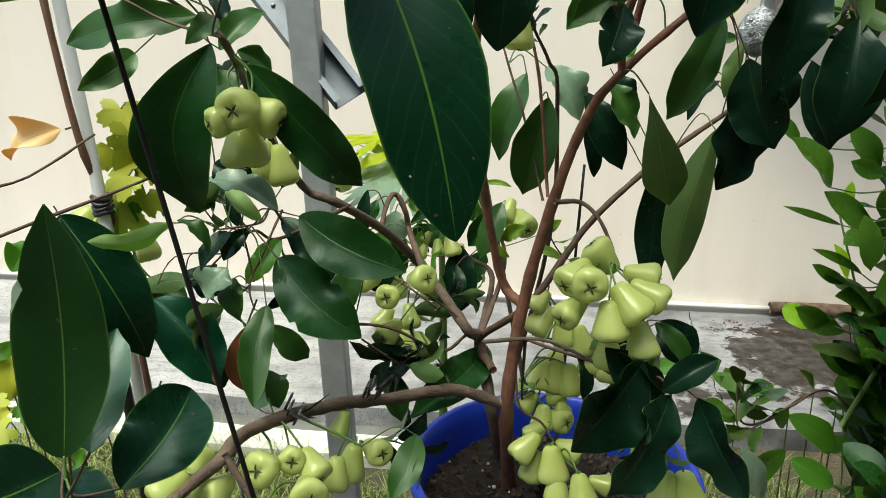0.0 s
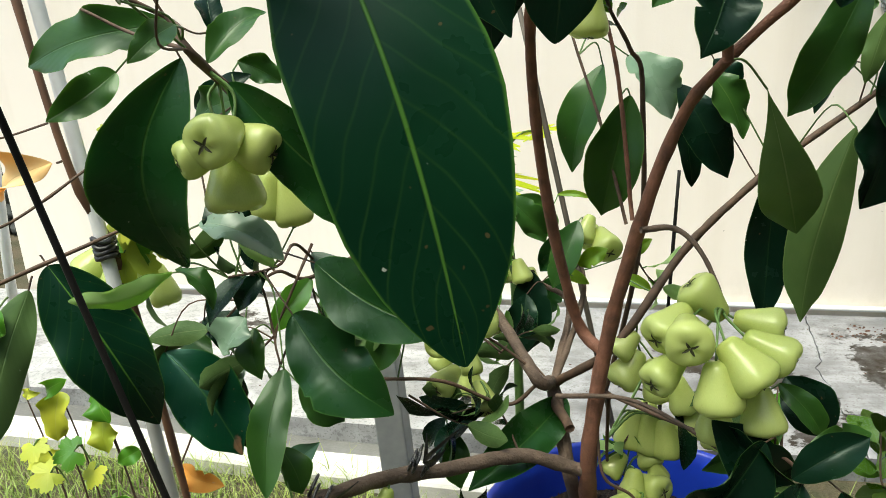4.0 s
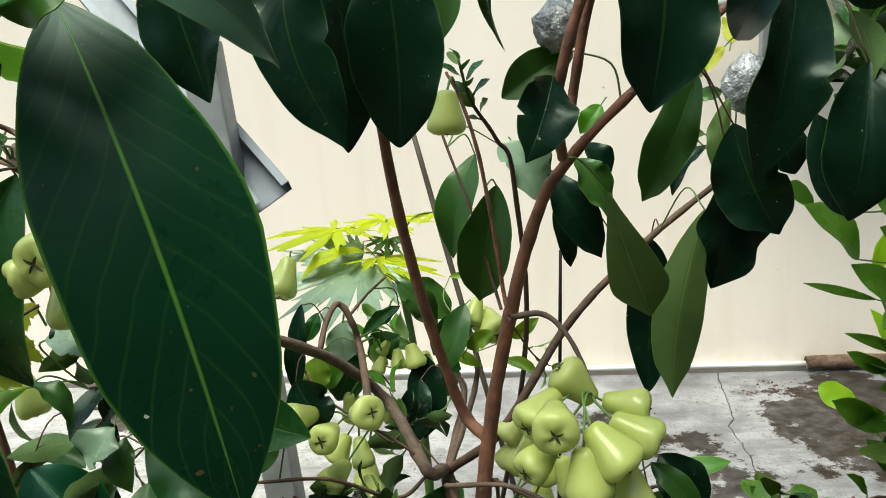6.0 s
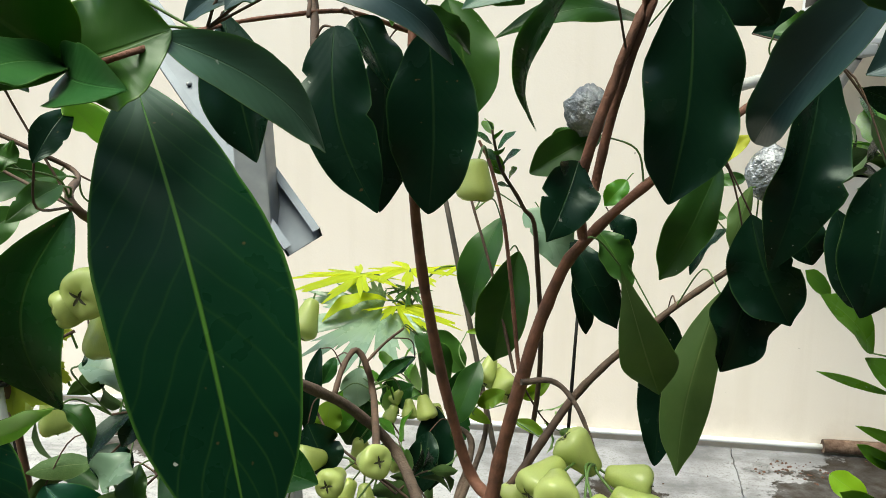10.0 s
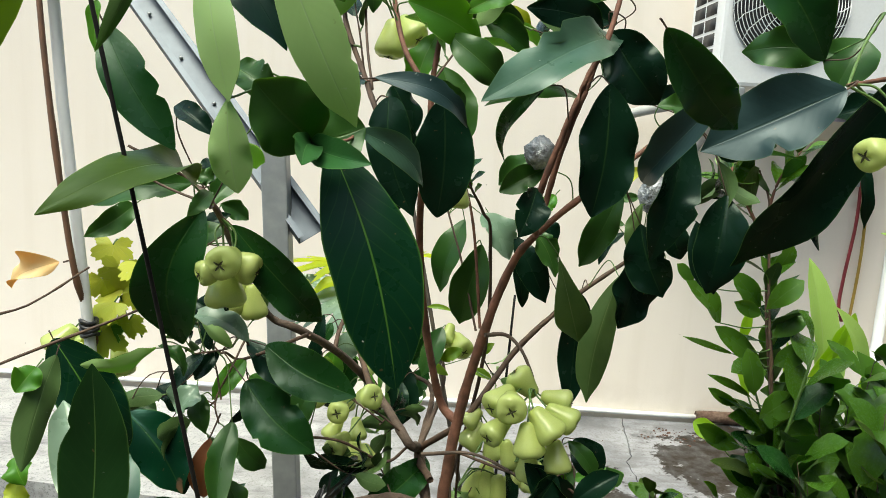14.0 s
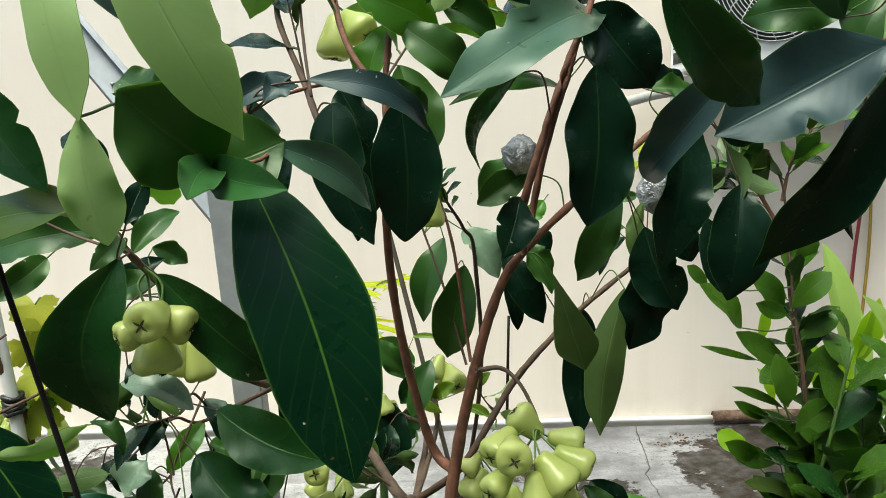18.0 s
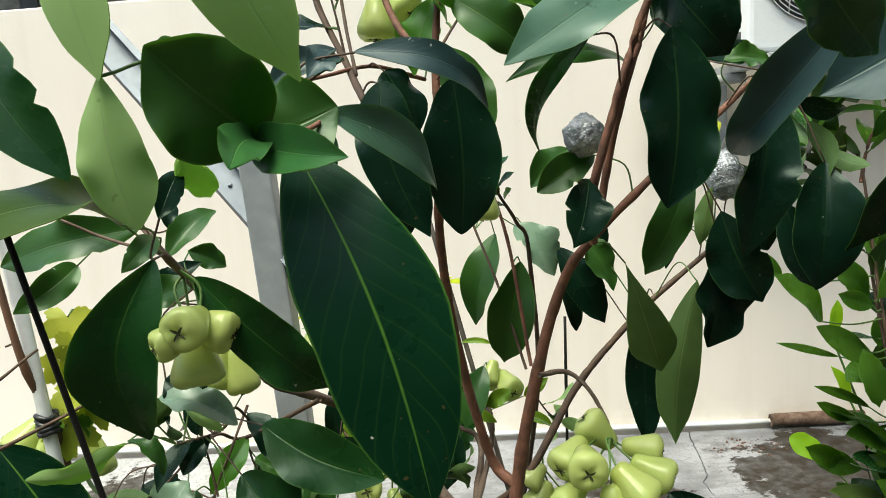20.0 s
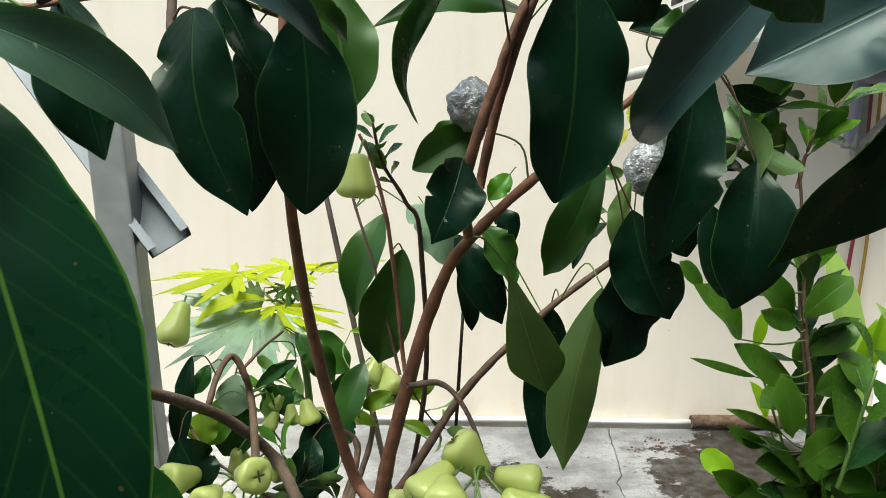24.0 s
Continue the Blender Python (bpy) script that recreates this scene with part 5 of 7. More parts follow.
leaf((-0.177, 0.280, 1.205), (-0.249, 0.300, 1.106), 0.031, (-0.16, 0.90, 0.30), -0.08, sunlit, .5)
leaf((-0.150, 0.482, 1.268), (-0.066, 0.429, 1.166), 0.047, (0.12, -0.84, 0.53), 0.08, mature, .55)
leaf((-0.209, 0.603, 1.119), (-0.166, 0.580, 1.092), 0.024, (-0.02, -0.79, 0.62), 0.10, mature, .5)
leaf((-0.132, 0.528, 1.155), (-0.089, 0.505, 1.129), 0.034, (-0.10, -0.83, 0.55), 0.10, midgreen, .5)
leaf((-0.177, 0.439, 1.256), (-0.210, 0.426, 1.153), 0.016, (-0.79, 0.59, 0.18), -0.05, midgreen, .4)
leaf((-0.254, 0.521, 1.269), (-0.255, 0.514, 1.220), 0.018, (-0.10, -0.99, 0.13), 0.05, mature, .4)
leaf((-0.246, 0.512, 1.203), (-0.246, 0.507, 1.160), 0.013, (-0.11, -0.99, 0.13), 0.05, young, .4)
leaf((0.066, 0.741, 1.221), (0.134, 0.735, 1.168), 0.045, (-0.01, -1.00, 0.09), 0.08, midgreen, .5)
leaf((0.014, 0.724, 1.254), (0.109, 0.771, 1.216), 0.052, (0.45, -0.89, 0.04), 0.10, young, .5)
leaf((0.108, 0.785, 1.250), (0.167, 0.781, 1.212), 0.037, (0.06, -0.98, 0.19), 0.10, midgreen, .5)
leaf((0.255, 0.777, 1.245), (0.157, 0.726, 1.257), 0.043, (0.46, -0.89, -0.01), 0.10, mature, .5)
leaf((0.112, 0.829, 1.272), (0.177, 0.825, 1.236), 0.027, (0.12, -0.94, 0.32), 0.10, yellow, .5)
leaf((0.083, 0.745, 1.249), (0.148, 0.729, 1.276), 0.029, (-0.28, -0.95, 0.11), 0.10, young, .5)
leaf((0.250, 0.781, 1.278), (0.165, 0.782, 1.300), 0.031, (0.01, -0.99, 0.13), 0.10, midgreen, .5)
leaf((0.052, 0.771, 1.227), (0.028, 0.762, 1.154), 0.040, (-0.40, -0.88, 0.25), 0.10, young, .5)
leaf((-0.055, 0.678, 1.294), (-0.067, 0.668, 1.218), 0.041, (-0.50, 0.86, -0.03), -0.10, young, .5)
leaf((-0.074, 0.625, 1.278), (-0.048, 0.640, 1.235), 0.033, (0.45, -0.89, -0.05), 0.10, young, .5)
leaf((-0.030, 0.675, 1.272), (-0.020, 0.670, 1.231), 0.024, (0.35, -0.92, 0.20), 0.10, midgreen, .5)
leaf((0.009, 0.730, 1.304), (-0.082, 0.678, 1.296), 0.035, (0.49, -0.86, 0.14), 0.10, mature, .5)
leaf((0.285, 0.833, 1.260), (0.182, 0.843, 1.286), 0.046, (-0.06, -0.99, 0.15), 0.10, mature, .5)
leaf((0.566, 0.811, 1.237), (0.469, 0.870, 1.240), 0.054, (-0.51, -0.86, 0.05), 0.10, leafgreen, .5)
leaf((0.604, 0.812, 1.258), (0.572, 0.804, 1.193), 0.067, (-0.48, -0.81, 0.34), 0.10, leafgreen, .5)
leaf((0.528, 0.76, 1.221), (0.409, 0.74, 1.34), 0.074, (-0.09, -0.95, 0.2), 0.10, deep_green, .5, 0.15, 0.15)
leaf((0.631, 0.759, 1.255), (0.663, 0.750, 1.212), 0.050, (-0.38, -0.92, -0.09), 0.10, mature, .5)
leaf((0.626, 0.767, 1.173), (0.570, 0.798, 1.156), 0.039, (-0.53, -0.72, 0.44), 0.10, mature, .5)
leaf((0.221, 1.045, 1.074), (0.165, 1.031, 1.027), 0.042, (-0.13, -0.90, 0.41), 0.10, midgreen, .5)
leaf((0.268, 1.080, 1.012), (0.241, 1.072, 0.980), 0.028, (-0.13, -0.93, 0.35), 0.10, young, .5)
leaf((0.384, 0.970, 1.015), (0.365, 0.957, 0.945), 0.024, (-0.08, 0.98, -0.17), -0.06, midgreen, .55)
leaf((0.370, 1.001, 0.964), (0.329, 0.989, 0.913), 0.022, (-0.60, -0.53, 0.60), 0.15, mature, .5)
leaf((0.361, 1.029, 1.017), (0.397, 1.034, 1.020), 0.018, (0.06, -0.90, 0.43), 0.10, midgreen, .5)
leaf((0.375, 1.024, 0.975), (0.346, 1.020, 0.971), 0.020, (-0.04, -0.52, 0.85), 0.10, midgreen, .5)
leaf((0.361, 0.932, 1.169), (0.437, 0.961, 1.176), 0.035, (0.30, -0.86, 0.41), 0.12, mature, .5)
leaf((0.395, 1.021, 1.069), (0.363, 1.033, 1.036), 0.021, (-0.43, -0.90, 0.10), 0.10, yellow, .5)
leaf((0.402, 1.022, 1.072), (0.417, 1.049, 1.102), 0.026, (-0.22, -0.66, 0.72), 0.10, yellow, .5)
leaf((0.427, 0.972, 0.997), (0.453, 0.964, 0.931), 0.043, (-0.15, -0.99, 0.06), 0.10, mature, .5)
leaf((0.467, 0.955, 0.994), (0.503, 0.940, 0.882), 0.054, (-0.20, -0.98, 0.06), 0.08, mature, .55)
leaf((0.437, 0.981, 0.921), (0.406, 0.976, 0.912), 0.019, (-0.01, -0.88, 0.47), 0.08, midgreen, .5)
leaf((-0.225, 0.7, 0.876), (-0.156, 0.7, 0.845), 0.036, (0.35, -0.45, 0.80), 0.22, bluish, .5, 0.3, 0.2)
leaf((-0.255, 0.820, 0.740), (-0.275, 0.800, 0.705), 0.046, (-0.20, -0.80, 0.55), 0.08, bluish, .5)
leaf((0.236, 0.790, 0.655), (0.262, 0.780, 0.632), 0.026, (0.05, -0.90, 0.40), 0.10, young, .5)
leaf((0.164, 1.164, 0.965), (0.208, 1.158, 0.904), 0.042, (0.39, -0.85, 0.36), 0.10, midgreen, .5)
leaf((0.261, 1.172, 0.959), (0.290, 1.168, 0.912), 0.042, (0.35, -0.89, 0.30), 0.10, mature, .5)


INNER = (
    ((-0.077, 1.09, 0.750), (-0.075, 1.08, 0.698), 0.045, bluish),
    ((-0.110, 1.07, 0.710), (-0.114, 1.06, 0.667), 0.039, sunlit),
    ((-0.069, 1.12, 0.702), (-0.102, 1.11, 0.626), 0.052, deep_green),
    ((-0.110, 1.02, 0.798), (-0.126, 1.01, 0.685), 0.026, mature),
    ((-0.101, 1.06, 0.773), (-0.117, 1.05, 0.739), 0.020, deep_green),
    ((-0.053, 1.10, 0.727), (-0.004, 1.09, 0.767), 0.016, deep_green),
    ((0.087, 1.12, 0.750), (0.039, 1.11, 0.689), 0.039, deep_green),
    ((0.003, 1.20, 0.773), (0.060, 1.19, 0.715), 0.049, midgreen),
    ((0.089, 1.05, 0.720), (0.124, 1.04, 0.744), 0.023, sunlit),
    ((0.056, 1.10, 0.702), (0.105, 1.09, 0.679), 0.017, sunlit),
    ((0.136, 1.00, 0.722), (0.173, 0.99, 0.710), 0.015, sunlit),
    ((0.148, 1.10, 0.713), (0.183, 1.09, 0.742), 0.019, sunlit),
    ((0.062, 1.20, 0.775), (0.109, 1.19, 0.773), 0.010, sunlit),
    ((0.067, 1.16, 0.666), (0.038, 1.15, 0.607), 0.042, deep_green),
    ((-0.053, 1.14, 0.674), (-0.008, 1.13, 0.713), 0.048, deep_green),
)
for b, e, w, kind in INNER:
    leaf(b, e, w, (0.1, -0.85, 0.45), 0.10, kind, 0.5, reach=0.11)

# fruit: bell shaped, narrow at the stalk, flared and dimpled round the calyx
def fruit_mesh(seed, slim):
    bm = bmesh.new()
    prof = [(0.035, 0.49), (0.105, 0.490), (0.162, 0.465), (0.208, 0.40), (0.240, 0.29), (0.278, 0.15), (0.325, 0.0), (0.372, -0.14), (0.402, -0.26), (0.402, -0.35), (0.370, -0.43), (0.295, -0.482), (0.20, -0.497), (0.115, -0.480), (0.05, -0.445)]
    rings = []
    n = 24
    for r, z in prof:
        ring = []
        for i in range(n):
            a = 2 * math.pi * i / n
            lob = 1 + (0.045 * math.cos(4 * a) + 0.03 * math.cos(3 * a + seed)) * (0.5 - z)
            ring.append(bm.verts.new((r * slim * lob * math.cos(a), r * slim * lob * math.sin(a), z + 0.02 * math.cos(4 * a) * (1 if z < -0.4 else 0))))
        rings.append(ring)
    for a, b in zip(rings, rings[1:]):
        for i in range(n):
            bm.faces.new((a[i], b[i], b[(i + 1) % n], a[(i + 1) % n]))
    bm.faces.new(rings[0])
    bm.faces.new(rings[-1][::-1])
    bmesh.ops.recalc_face_normals(bm, faces=bm.faces)
    return bm


def calyx_mesh():
    bm = bmesh.new()
    for i in range(4):
        a = i * math.pi / 2 + 0.3
        d, s = Vector((math.cos(a), math.sin(a), 0)), Vector((-math.sin(a), math.cos(a), 0))
        rows = []
        for f, w, z in ((0.01, 0.020, -0.470), (0.06, 0.030, -0.492), (0.11, 0.022, -0.500), (0.165, 0.008, -0.497)):
            rows.append([bm.verts.new(d * f + s * w * k + Vector((0, 0, z - 0.012 * abs(k)))) for k in (-1, 0, 1)])
        for p, q in zip(rows, rows[1:]):
            for j in range(2):
                bm.faces.new((p[j], q[j], q[j + 1], p[j + 1]))
    bmesh.ops.create_cone(bm, cap_ends=True, segments=6, radius1=0.012, radius2=0.008, depth=0.08, matrix=Matrix.Translation((0, 0, -0.50)))
    return bm


FRUIT = []
for i in range(4):
    me = bpy.data.meshes.new("fruit")
    b0 = fruit_mesh(i * 1.7, (1.0, 1.06, 0.92, 1.12)[i])
    for f in b0.faces:
        f.smooth = True
    b0.to_mesh(me)
    b0.free()
    me.materials.append(fruit_skin)
    FRUIT.append(me)
me = bpy.data.meshes.new("calyx")
b0 = calyx_mesh()
b0.to_mesh(me)
b0.free()
me.materials.append(calyx_mat)
FN = [0]


def fruit(at, size, way, reach=0.14):
    """A fruit of that length; way points from its stalk to its calyx."""
    FN[0] += 1
    i = FN[0]
    w = Vector(way).normalized()
    turn = w.to_track_quat("-Z", "Y").to_matrix().to_4x4() @ Matrix.Rotation(i * 1.9, 4, "Z")
    o = new("fruit", FRUIT[i % 4])
    o.parent = tree
    o.matrix_basis = Matrix.Translation(at) @ turn @ Matrix.Diagonal((size, size, size * (0.94 + 0.12 * ((i * 37) % 10) / 10), 1))
    c = new("calyx", me)
    c.parent = o
    bm = bmesh.new()
    stalk(bm, Vector(at) - w * size * 0.48, w, 0.0012, reach, 0)
    part("stalk", bm, stem_green, tree)


fruit((-0.168, 0.644, 0.955), 0.045, (-0.1, -0.95, -0.12))
fruit((-0.180, 0.641, 0.944), 0.040, (-0.75, -0.6, -0.25))
fruit((-0.179, 0.678, 0.917), 0.052, (0.12, -0.22, -1.0))
fruit((-0.162, 0.669, 0.946), 0.047, (0.9, -0.15, -0.35))
fruit((-0.184, 0.745, 0.889), 0.042, (-0.25, -0.15, -1.0))
fruit((-0.163, 0.747, 0.883), 0.046, (0.15, -0.1, -1.0))
fruit((0.174, 0.757, 0.760), 0.046, (-0.08, -0.97, -0.10))
fruit((0.165, 0.790, 0.755), 0.048, (-0.55, -0.55, -0.35))
fruit((0.199, 0.815, 0.768), 0.046, (-0.45, 0.1, 0.45))
fruit((0.242, 0.800, 0.753), 0.046, (0.95, -0.25, -0.10))
fruit((0.218, 0.748, 0.738), 0.048, (0.55, -0.35, -0.62))
fruit((0.245, 0.775, 0.739), 0.047, (0.85, -0.30, -0.40))
fruit((0.199, 0.745, 0.717), 0.049, (0.10, -0.25, -1.0))
fruit((0.162, 0.775, 0.718), 0.047, (-0.62, -0.62, -0.35))
fruit((0.241, 0.765, 0.686), 0.045, (0.15, -0.35, -0.9))
fruit((0.209, 0.790, 0.660), 0.046, (0.05, -0.15, -1.0))
fruit((0.233, 0.869, 0.603), 0.046, (-0.1, -0.4, -0.9))
fruit((0.213, 0.905, 0.594), 0.046, (-0.3, -0.4, -0.8))
fruit((0.140, 0.930, 0.668), 0.036, (-0.6, -0.3, -0.6))
fruit((0.271, 0.870, 0.588), 0.041, (0.4, -0.2, -0.8))
fruit((-0.098, 0.923, 0.694), 0.044, (-0.6, -0.8, 0.2))
fruit((-0.066, 0.909, 0.678), 0.046, (-0.1, -0.85, 0.1))
fruit((-0.027, 0.926, 0.695), 0.044, (0.6, -0.7, 0.3))
fruit((-0.067, 0.932, 0.615), 0.044, (-0.4, -0.8, -0.2))
fruit((-0.024, 0.927, 0.596), 0.042, (0.3, -0.6, -0.5))
fruit((-0.044, 0.976, 0.620), 0.040, (0.2, -0.5, -0.8))
fruit((-0.077, 1.103, 0.622), 0.042, (0.1, 0.2, -0.9))
fruit((-0.054, 1.042, 0.557), 0.046, (0.0, -0.3, -1.0))
fruit((-0.092, 1.065, 0.579), 0.042, (-0.5, -0.3, -0.8))
fruit((-0.027, 1.089, 0.625), 0.044, (0.5, -0.4, -0.4))
fruit((0.092, 0.876, 1.023), 0.041, (-0.05, -0.1, -1.0))
fruit((-0.008, 0.823, 1.223), 0.050, (-0.1, -0.1, -1.0))
fruit((0.015, 0.824, 1.236), 0.044, (0.5, -0.4, -0.6))
fruit((0.496, 0.57, 1.114), 0.046, (-0.9, -0.35, -0.25))
fruit((0.552, 0.59, 1.109), 0.050, (0.25, -0.3, -0.9))
fruit((0.552, 0.575, 1.144), 0.042, (0.1, -0.95, 0.1))
fruit((-0.163, 0.628, 0.591), 0.044, (-0.15, -0.85, 0.35))
fruit((-0.144, 0.658, 0.585), 0.040, (0.25, -0.8, 0.2))
fruit((-0.122, 0.657, 0.577), 0.040, (0.5, -0.5, -0.5))
fruit((-0.105, 0.698, 0.539), 0.042, (-0.1, -0.4, -1.0))
fruit((-0.092, 0.728, 0.534), 0.044, (-0.2, -0.3, -1.0))
fruit((-0.065, 0.734, 0.549), 0.044, (0.55, -0.8, 0.2))
fruit((-0.119, 0.623, 0.569), 0.042, (0.3, -0.8, 0.1))
fruit((-0.198, 0.585, 0.592), 0.044, (-0.2, -0.8, 0.1))
fruit((-0.221, 0.601, 0.614), 0.040, (-0.3, -0.8, 0.2))
fruit((-0.109, 0.767, 0.562), 0.034, (-0.3, -0.3, -0.9))
fruit((-0.228, 0.551, 0.619), 0.036, (-0.5, -0.6, -0.3))
fruit((0.126, 0.857, 0.484), 0.046, (-0.6, -0.3, -0.6))
fruit((0.160, 0.842, 0.467), 0.052, (0.1, -0.3, -1.0))
fruit((0.141, 0.881, 0.494), 0.040, (-0.5, -0.3, -0.3))
fruit((0.172, 0.914, 0.494), 0.040, (0.5, -0.6, 0.1))
fruit((0.138, 0.867, 0.447), 0.046, (-0.3, -0.3, -0.9))
fruit((0.185, 0.875, 0.470), 0.042, (0.8, -0.3, -0.2))
fruit((0.165, 0.825, 0.444), 0.050, (0.0, -0.4, -0.9))
fruit((0.221, 0.820, 0.455), 0.032, (0.9, -0.2, -0.2))
fruit((0.192, 0.789, 0.462), 0.050, (0.2, -0.4, -0.9))
fruit((0.267, 0.804, 0.502), 0.050, (0.1, -0.3, -0.9))
fruit((0.286, 0.759, 0.488), 0.055, (-0.1, -0.2, -1.0))
fruit((0.313, 0.760, 0.490), 0.052, (0.2, -0.2, -1.0))
fruit((0.144, 0.926, 0.640), 0.050, (-0.5, -0.3, -0.8))
fruit((0.175, 0.923, 0.629), 0.048, (0.2, -0.2, -0.9))
fruit((0.197, 0.902, 0.623), 0.045, (0.3, -0.2, -0.9))
fruit((0.154, 0.950, 0.547), 0.048, (-0.1, -0.2, -1.0))
fruit((0.171, 0.941, 0.549), 0.048, (0.0, -0.2, -1.0))
fruit((0.189, 0.931, 0.549), 0.046, (0.1, -0.2, -1.0))
fruit((0.100, 1.085, 0.757), 0.040, (-0.3, -0.4, -0.8))
fruit((0.122, 1.081, 0.741), 0.044, (0.3, -0.8, -0.4))
fruit((0.104, 1.124, 0.737), 0.036, (-0.6, -0.5, -0.5))
fruit((-0.028, 1.114, 0.702), 0.022, (-0.6, -0.2, -0.8))
fruit((-0.010, 1.111, 0.686), 0.030, (0.1, -0.3, -0.9))
fruit((0.012, 1.115, 0.688), 0.034, (0.3, -0.3, -0.9))
fruit((-0.034, 1.106, 0.681), 0.026, (-0.4, -0.3, -0.9))
fruit((0.026, 1.134, 0.672), 0.030, (0.1, -0.2, -1.0))
fruit((-0.176, 1.180, 0.792), 0.060, (-0.2, -0.5, -0.8))
fruit((-0.494, 0.932, 0.761), 0.052, (-0.5, -0.4, -0.6))
fruit((-0.461, 0.914, 0.753), 0.042, (-0.1, -0.3, -1.0))
fruit((-0.441, 0.919, 0.759), 0.048, (-0.3, -0.6, -0.6))
fruit((-0.394, 0.900, 0.745), 0.050, (0.3, -0.2, -1.0))
fruit((0.171, 0.970, 0.553), 0.044, (-0.1, -0.2, -1.0))
fruit((0.133, 0.930, 0.511), 0.035, (-0.6, -0.3, -0.7))
fruit((0.169, 0.939, 0.522), 0.036, (0.2, -0.5, -0.4))
fruit((0.178, 0.926, 0.509), 0.034, (0.4, -0.3, -0.9))
fruit((0.151, 0.908, 0.500), 0.038, (-0.1, -0.3, -1.0))

# black film wound round the low branch, silver film bags on the upper leaves
for c, d, seed in (((-0.150, 0.705, 0.613), (0.06, -0.02, 0.02), 1), ((-0.205, 0.655, 0.575), (0.04, -0.03, -0.04), 2), ((-0.07, 0.785, 0.600), (0.03, -0.01, 0.05), 3)):
    rr = random.Random(seed)
    tie = thing("film_tie", "torn black plastic film tied round the branch", "plastic film")
    for i in range(5):
        q = Vector(c) + Vector((rr.uniform(-0.012, 0.012), rr.uniform(-0.01, 0.01), rr.uniform(-0.006, 0.01)))
        bm = bmesh.new()
        tube(bm, [q + Vector((math.sin(w) * 0.005, math.cos(w) * 0.011, math.sin(w) * 0.0105)) for w in [2 * math.pi * j / 12 for j in range(13)]], [0.0010, 0.0018, 0.0010], 5, 0.4)
        part("wrap", bm, tape_mat, tie)
    for i in range(4):
        e = Vector(c) + Vector(d) * rr.uniform(0.4, 1.1) + Vector((rr.uniform(-0.02, 0.02), rr.uniform(-0.02, 0), rr.uniform(-0.03, 0.02)))
        bm = bmesh.new()
        leaf_sheet(bm, Vector(c), e, rr.uniform(0.003, 0.006), (0.3, -1, 0.2 * i), 0.2, 0.5, 0.5, 0.8, seed * 9 + i, nu=9, nv=2)
        part("strip", bm, (tape_mat, tape_mat), tie)


def film_bag(at, sx, sy, sz, seed, label):
    """A crumpled bag: creased into flat facets, gathered at its neck."""
    bm = bmesh.new()
    bmesh.ops.create_icosphere(bm, subdivisions=4, radius=1.0)
    for v in bm.verts:
        p = v.co.copy()
        fold = abs(noise.noise(p * 2.1 + Vector((seed, 0, 0)))) * 0.24 + abs(noise.noise(p * 5.2 + Vector((0, seed, 0)))) * 0.09 + noise.noise(p * 13 + Vector((0, 0, seed))) * 0.02
        neck = 1 - 0.55 * max(0.0, p.z) ** 3
        v.co = Vector((p.x * sx * (0.88 + fold) * neck, p.y * sy * (0.88 + fold) * neck, p.z * sz * (0.92 + fold * 0.8)))
    tagged(part("plastic_bag", bm, film_mat, m=Matrix.Translation(at)), label, "plastic bag")


film_bag((0.191, 0.785, 1.089), 0.022, 0.016, 0.022, 3, "crumpled silver plastic bag tied over a fruit")
film_bag((0.412, 1.0, 1.028), 0.026, 0.020, 0.034, 8, "crumpled pale plastic bag tied over a fruit")


# ---- lime shrub ----
def blade_meshes(kind, count, width, mid, bow, fold, wave, name):
    made = []
    for i in range(count):
        bm = bmesh.new()
        leaf_sheet(bm, (0, 0, 0), (0, 1, 0), width * (0.9 + 0.2 * i / count), (0, 0, 1), bow * (0.6 + 0.3 * i), mid, fold, wave, 300 + i, nu=10, nv=4)
        tube(bm, [Vector((0, -0.10, -0.02)), Vector((0, -0.04, 0.0)), Vector((0, 0.01, 0))], [0.018, 0.014], 5, mi=2)
        me2 = bpy.data.meshes.new(name)
        for f in bm.faces:
            f.smooth = True
        bm.to_mesh(me2)
        bm.free()
        for q in (*kind, stem_green):
            me2.materials.append(q)
        made.append(me2)
    return made


LIME = blade_meshes(lime, 4, 0.60, 0.55, 0.07, 0.14, 0.10, "leaf") + blade_meshes(deep_green, 1, 0.60, 0.55, 0.09, 0.16, 0.10, "leaf") + blade_meshes(olive, 1, 0.58, 0.55, 0.08, 0.14, 0.10, "leaf")


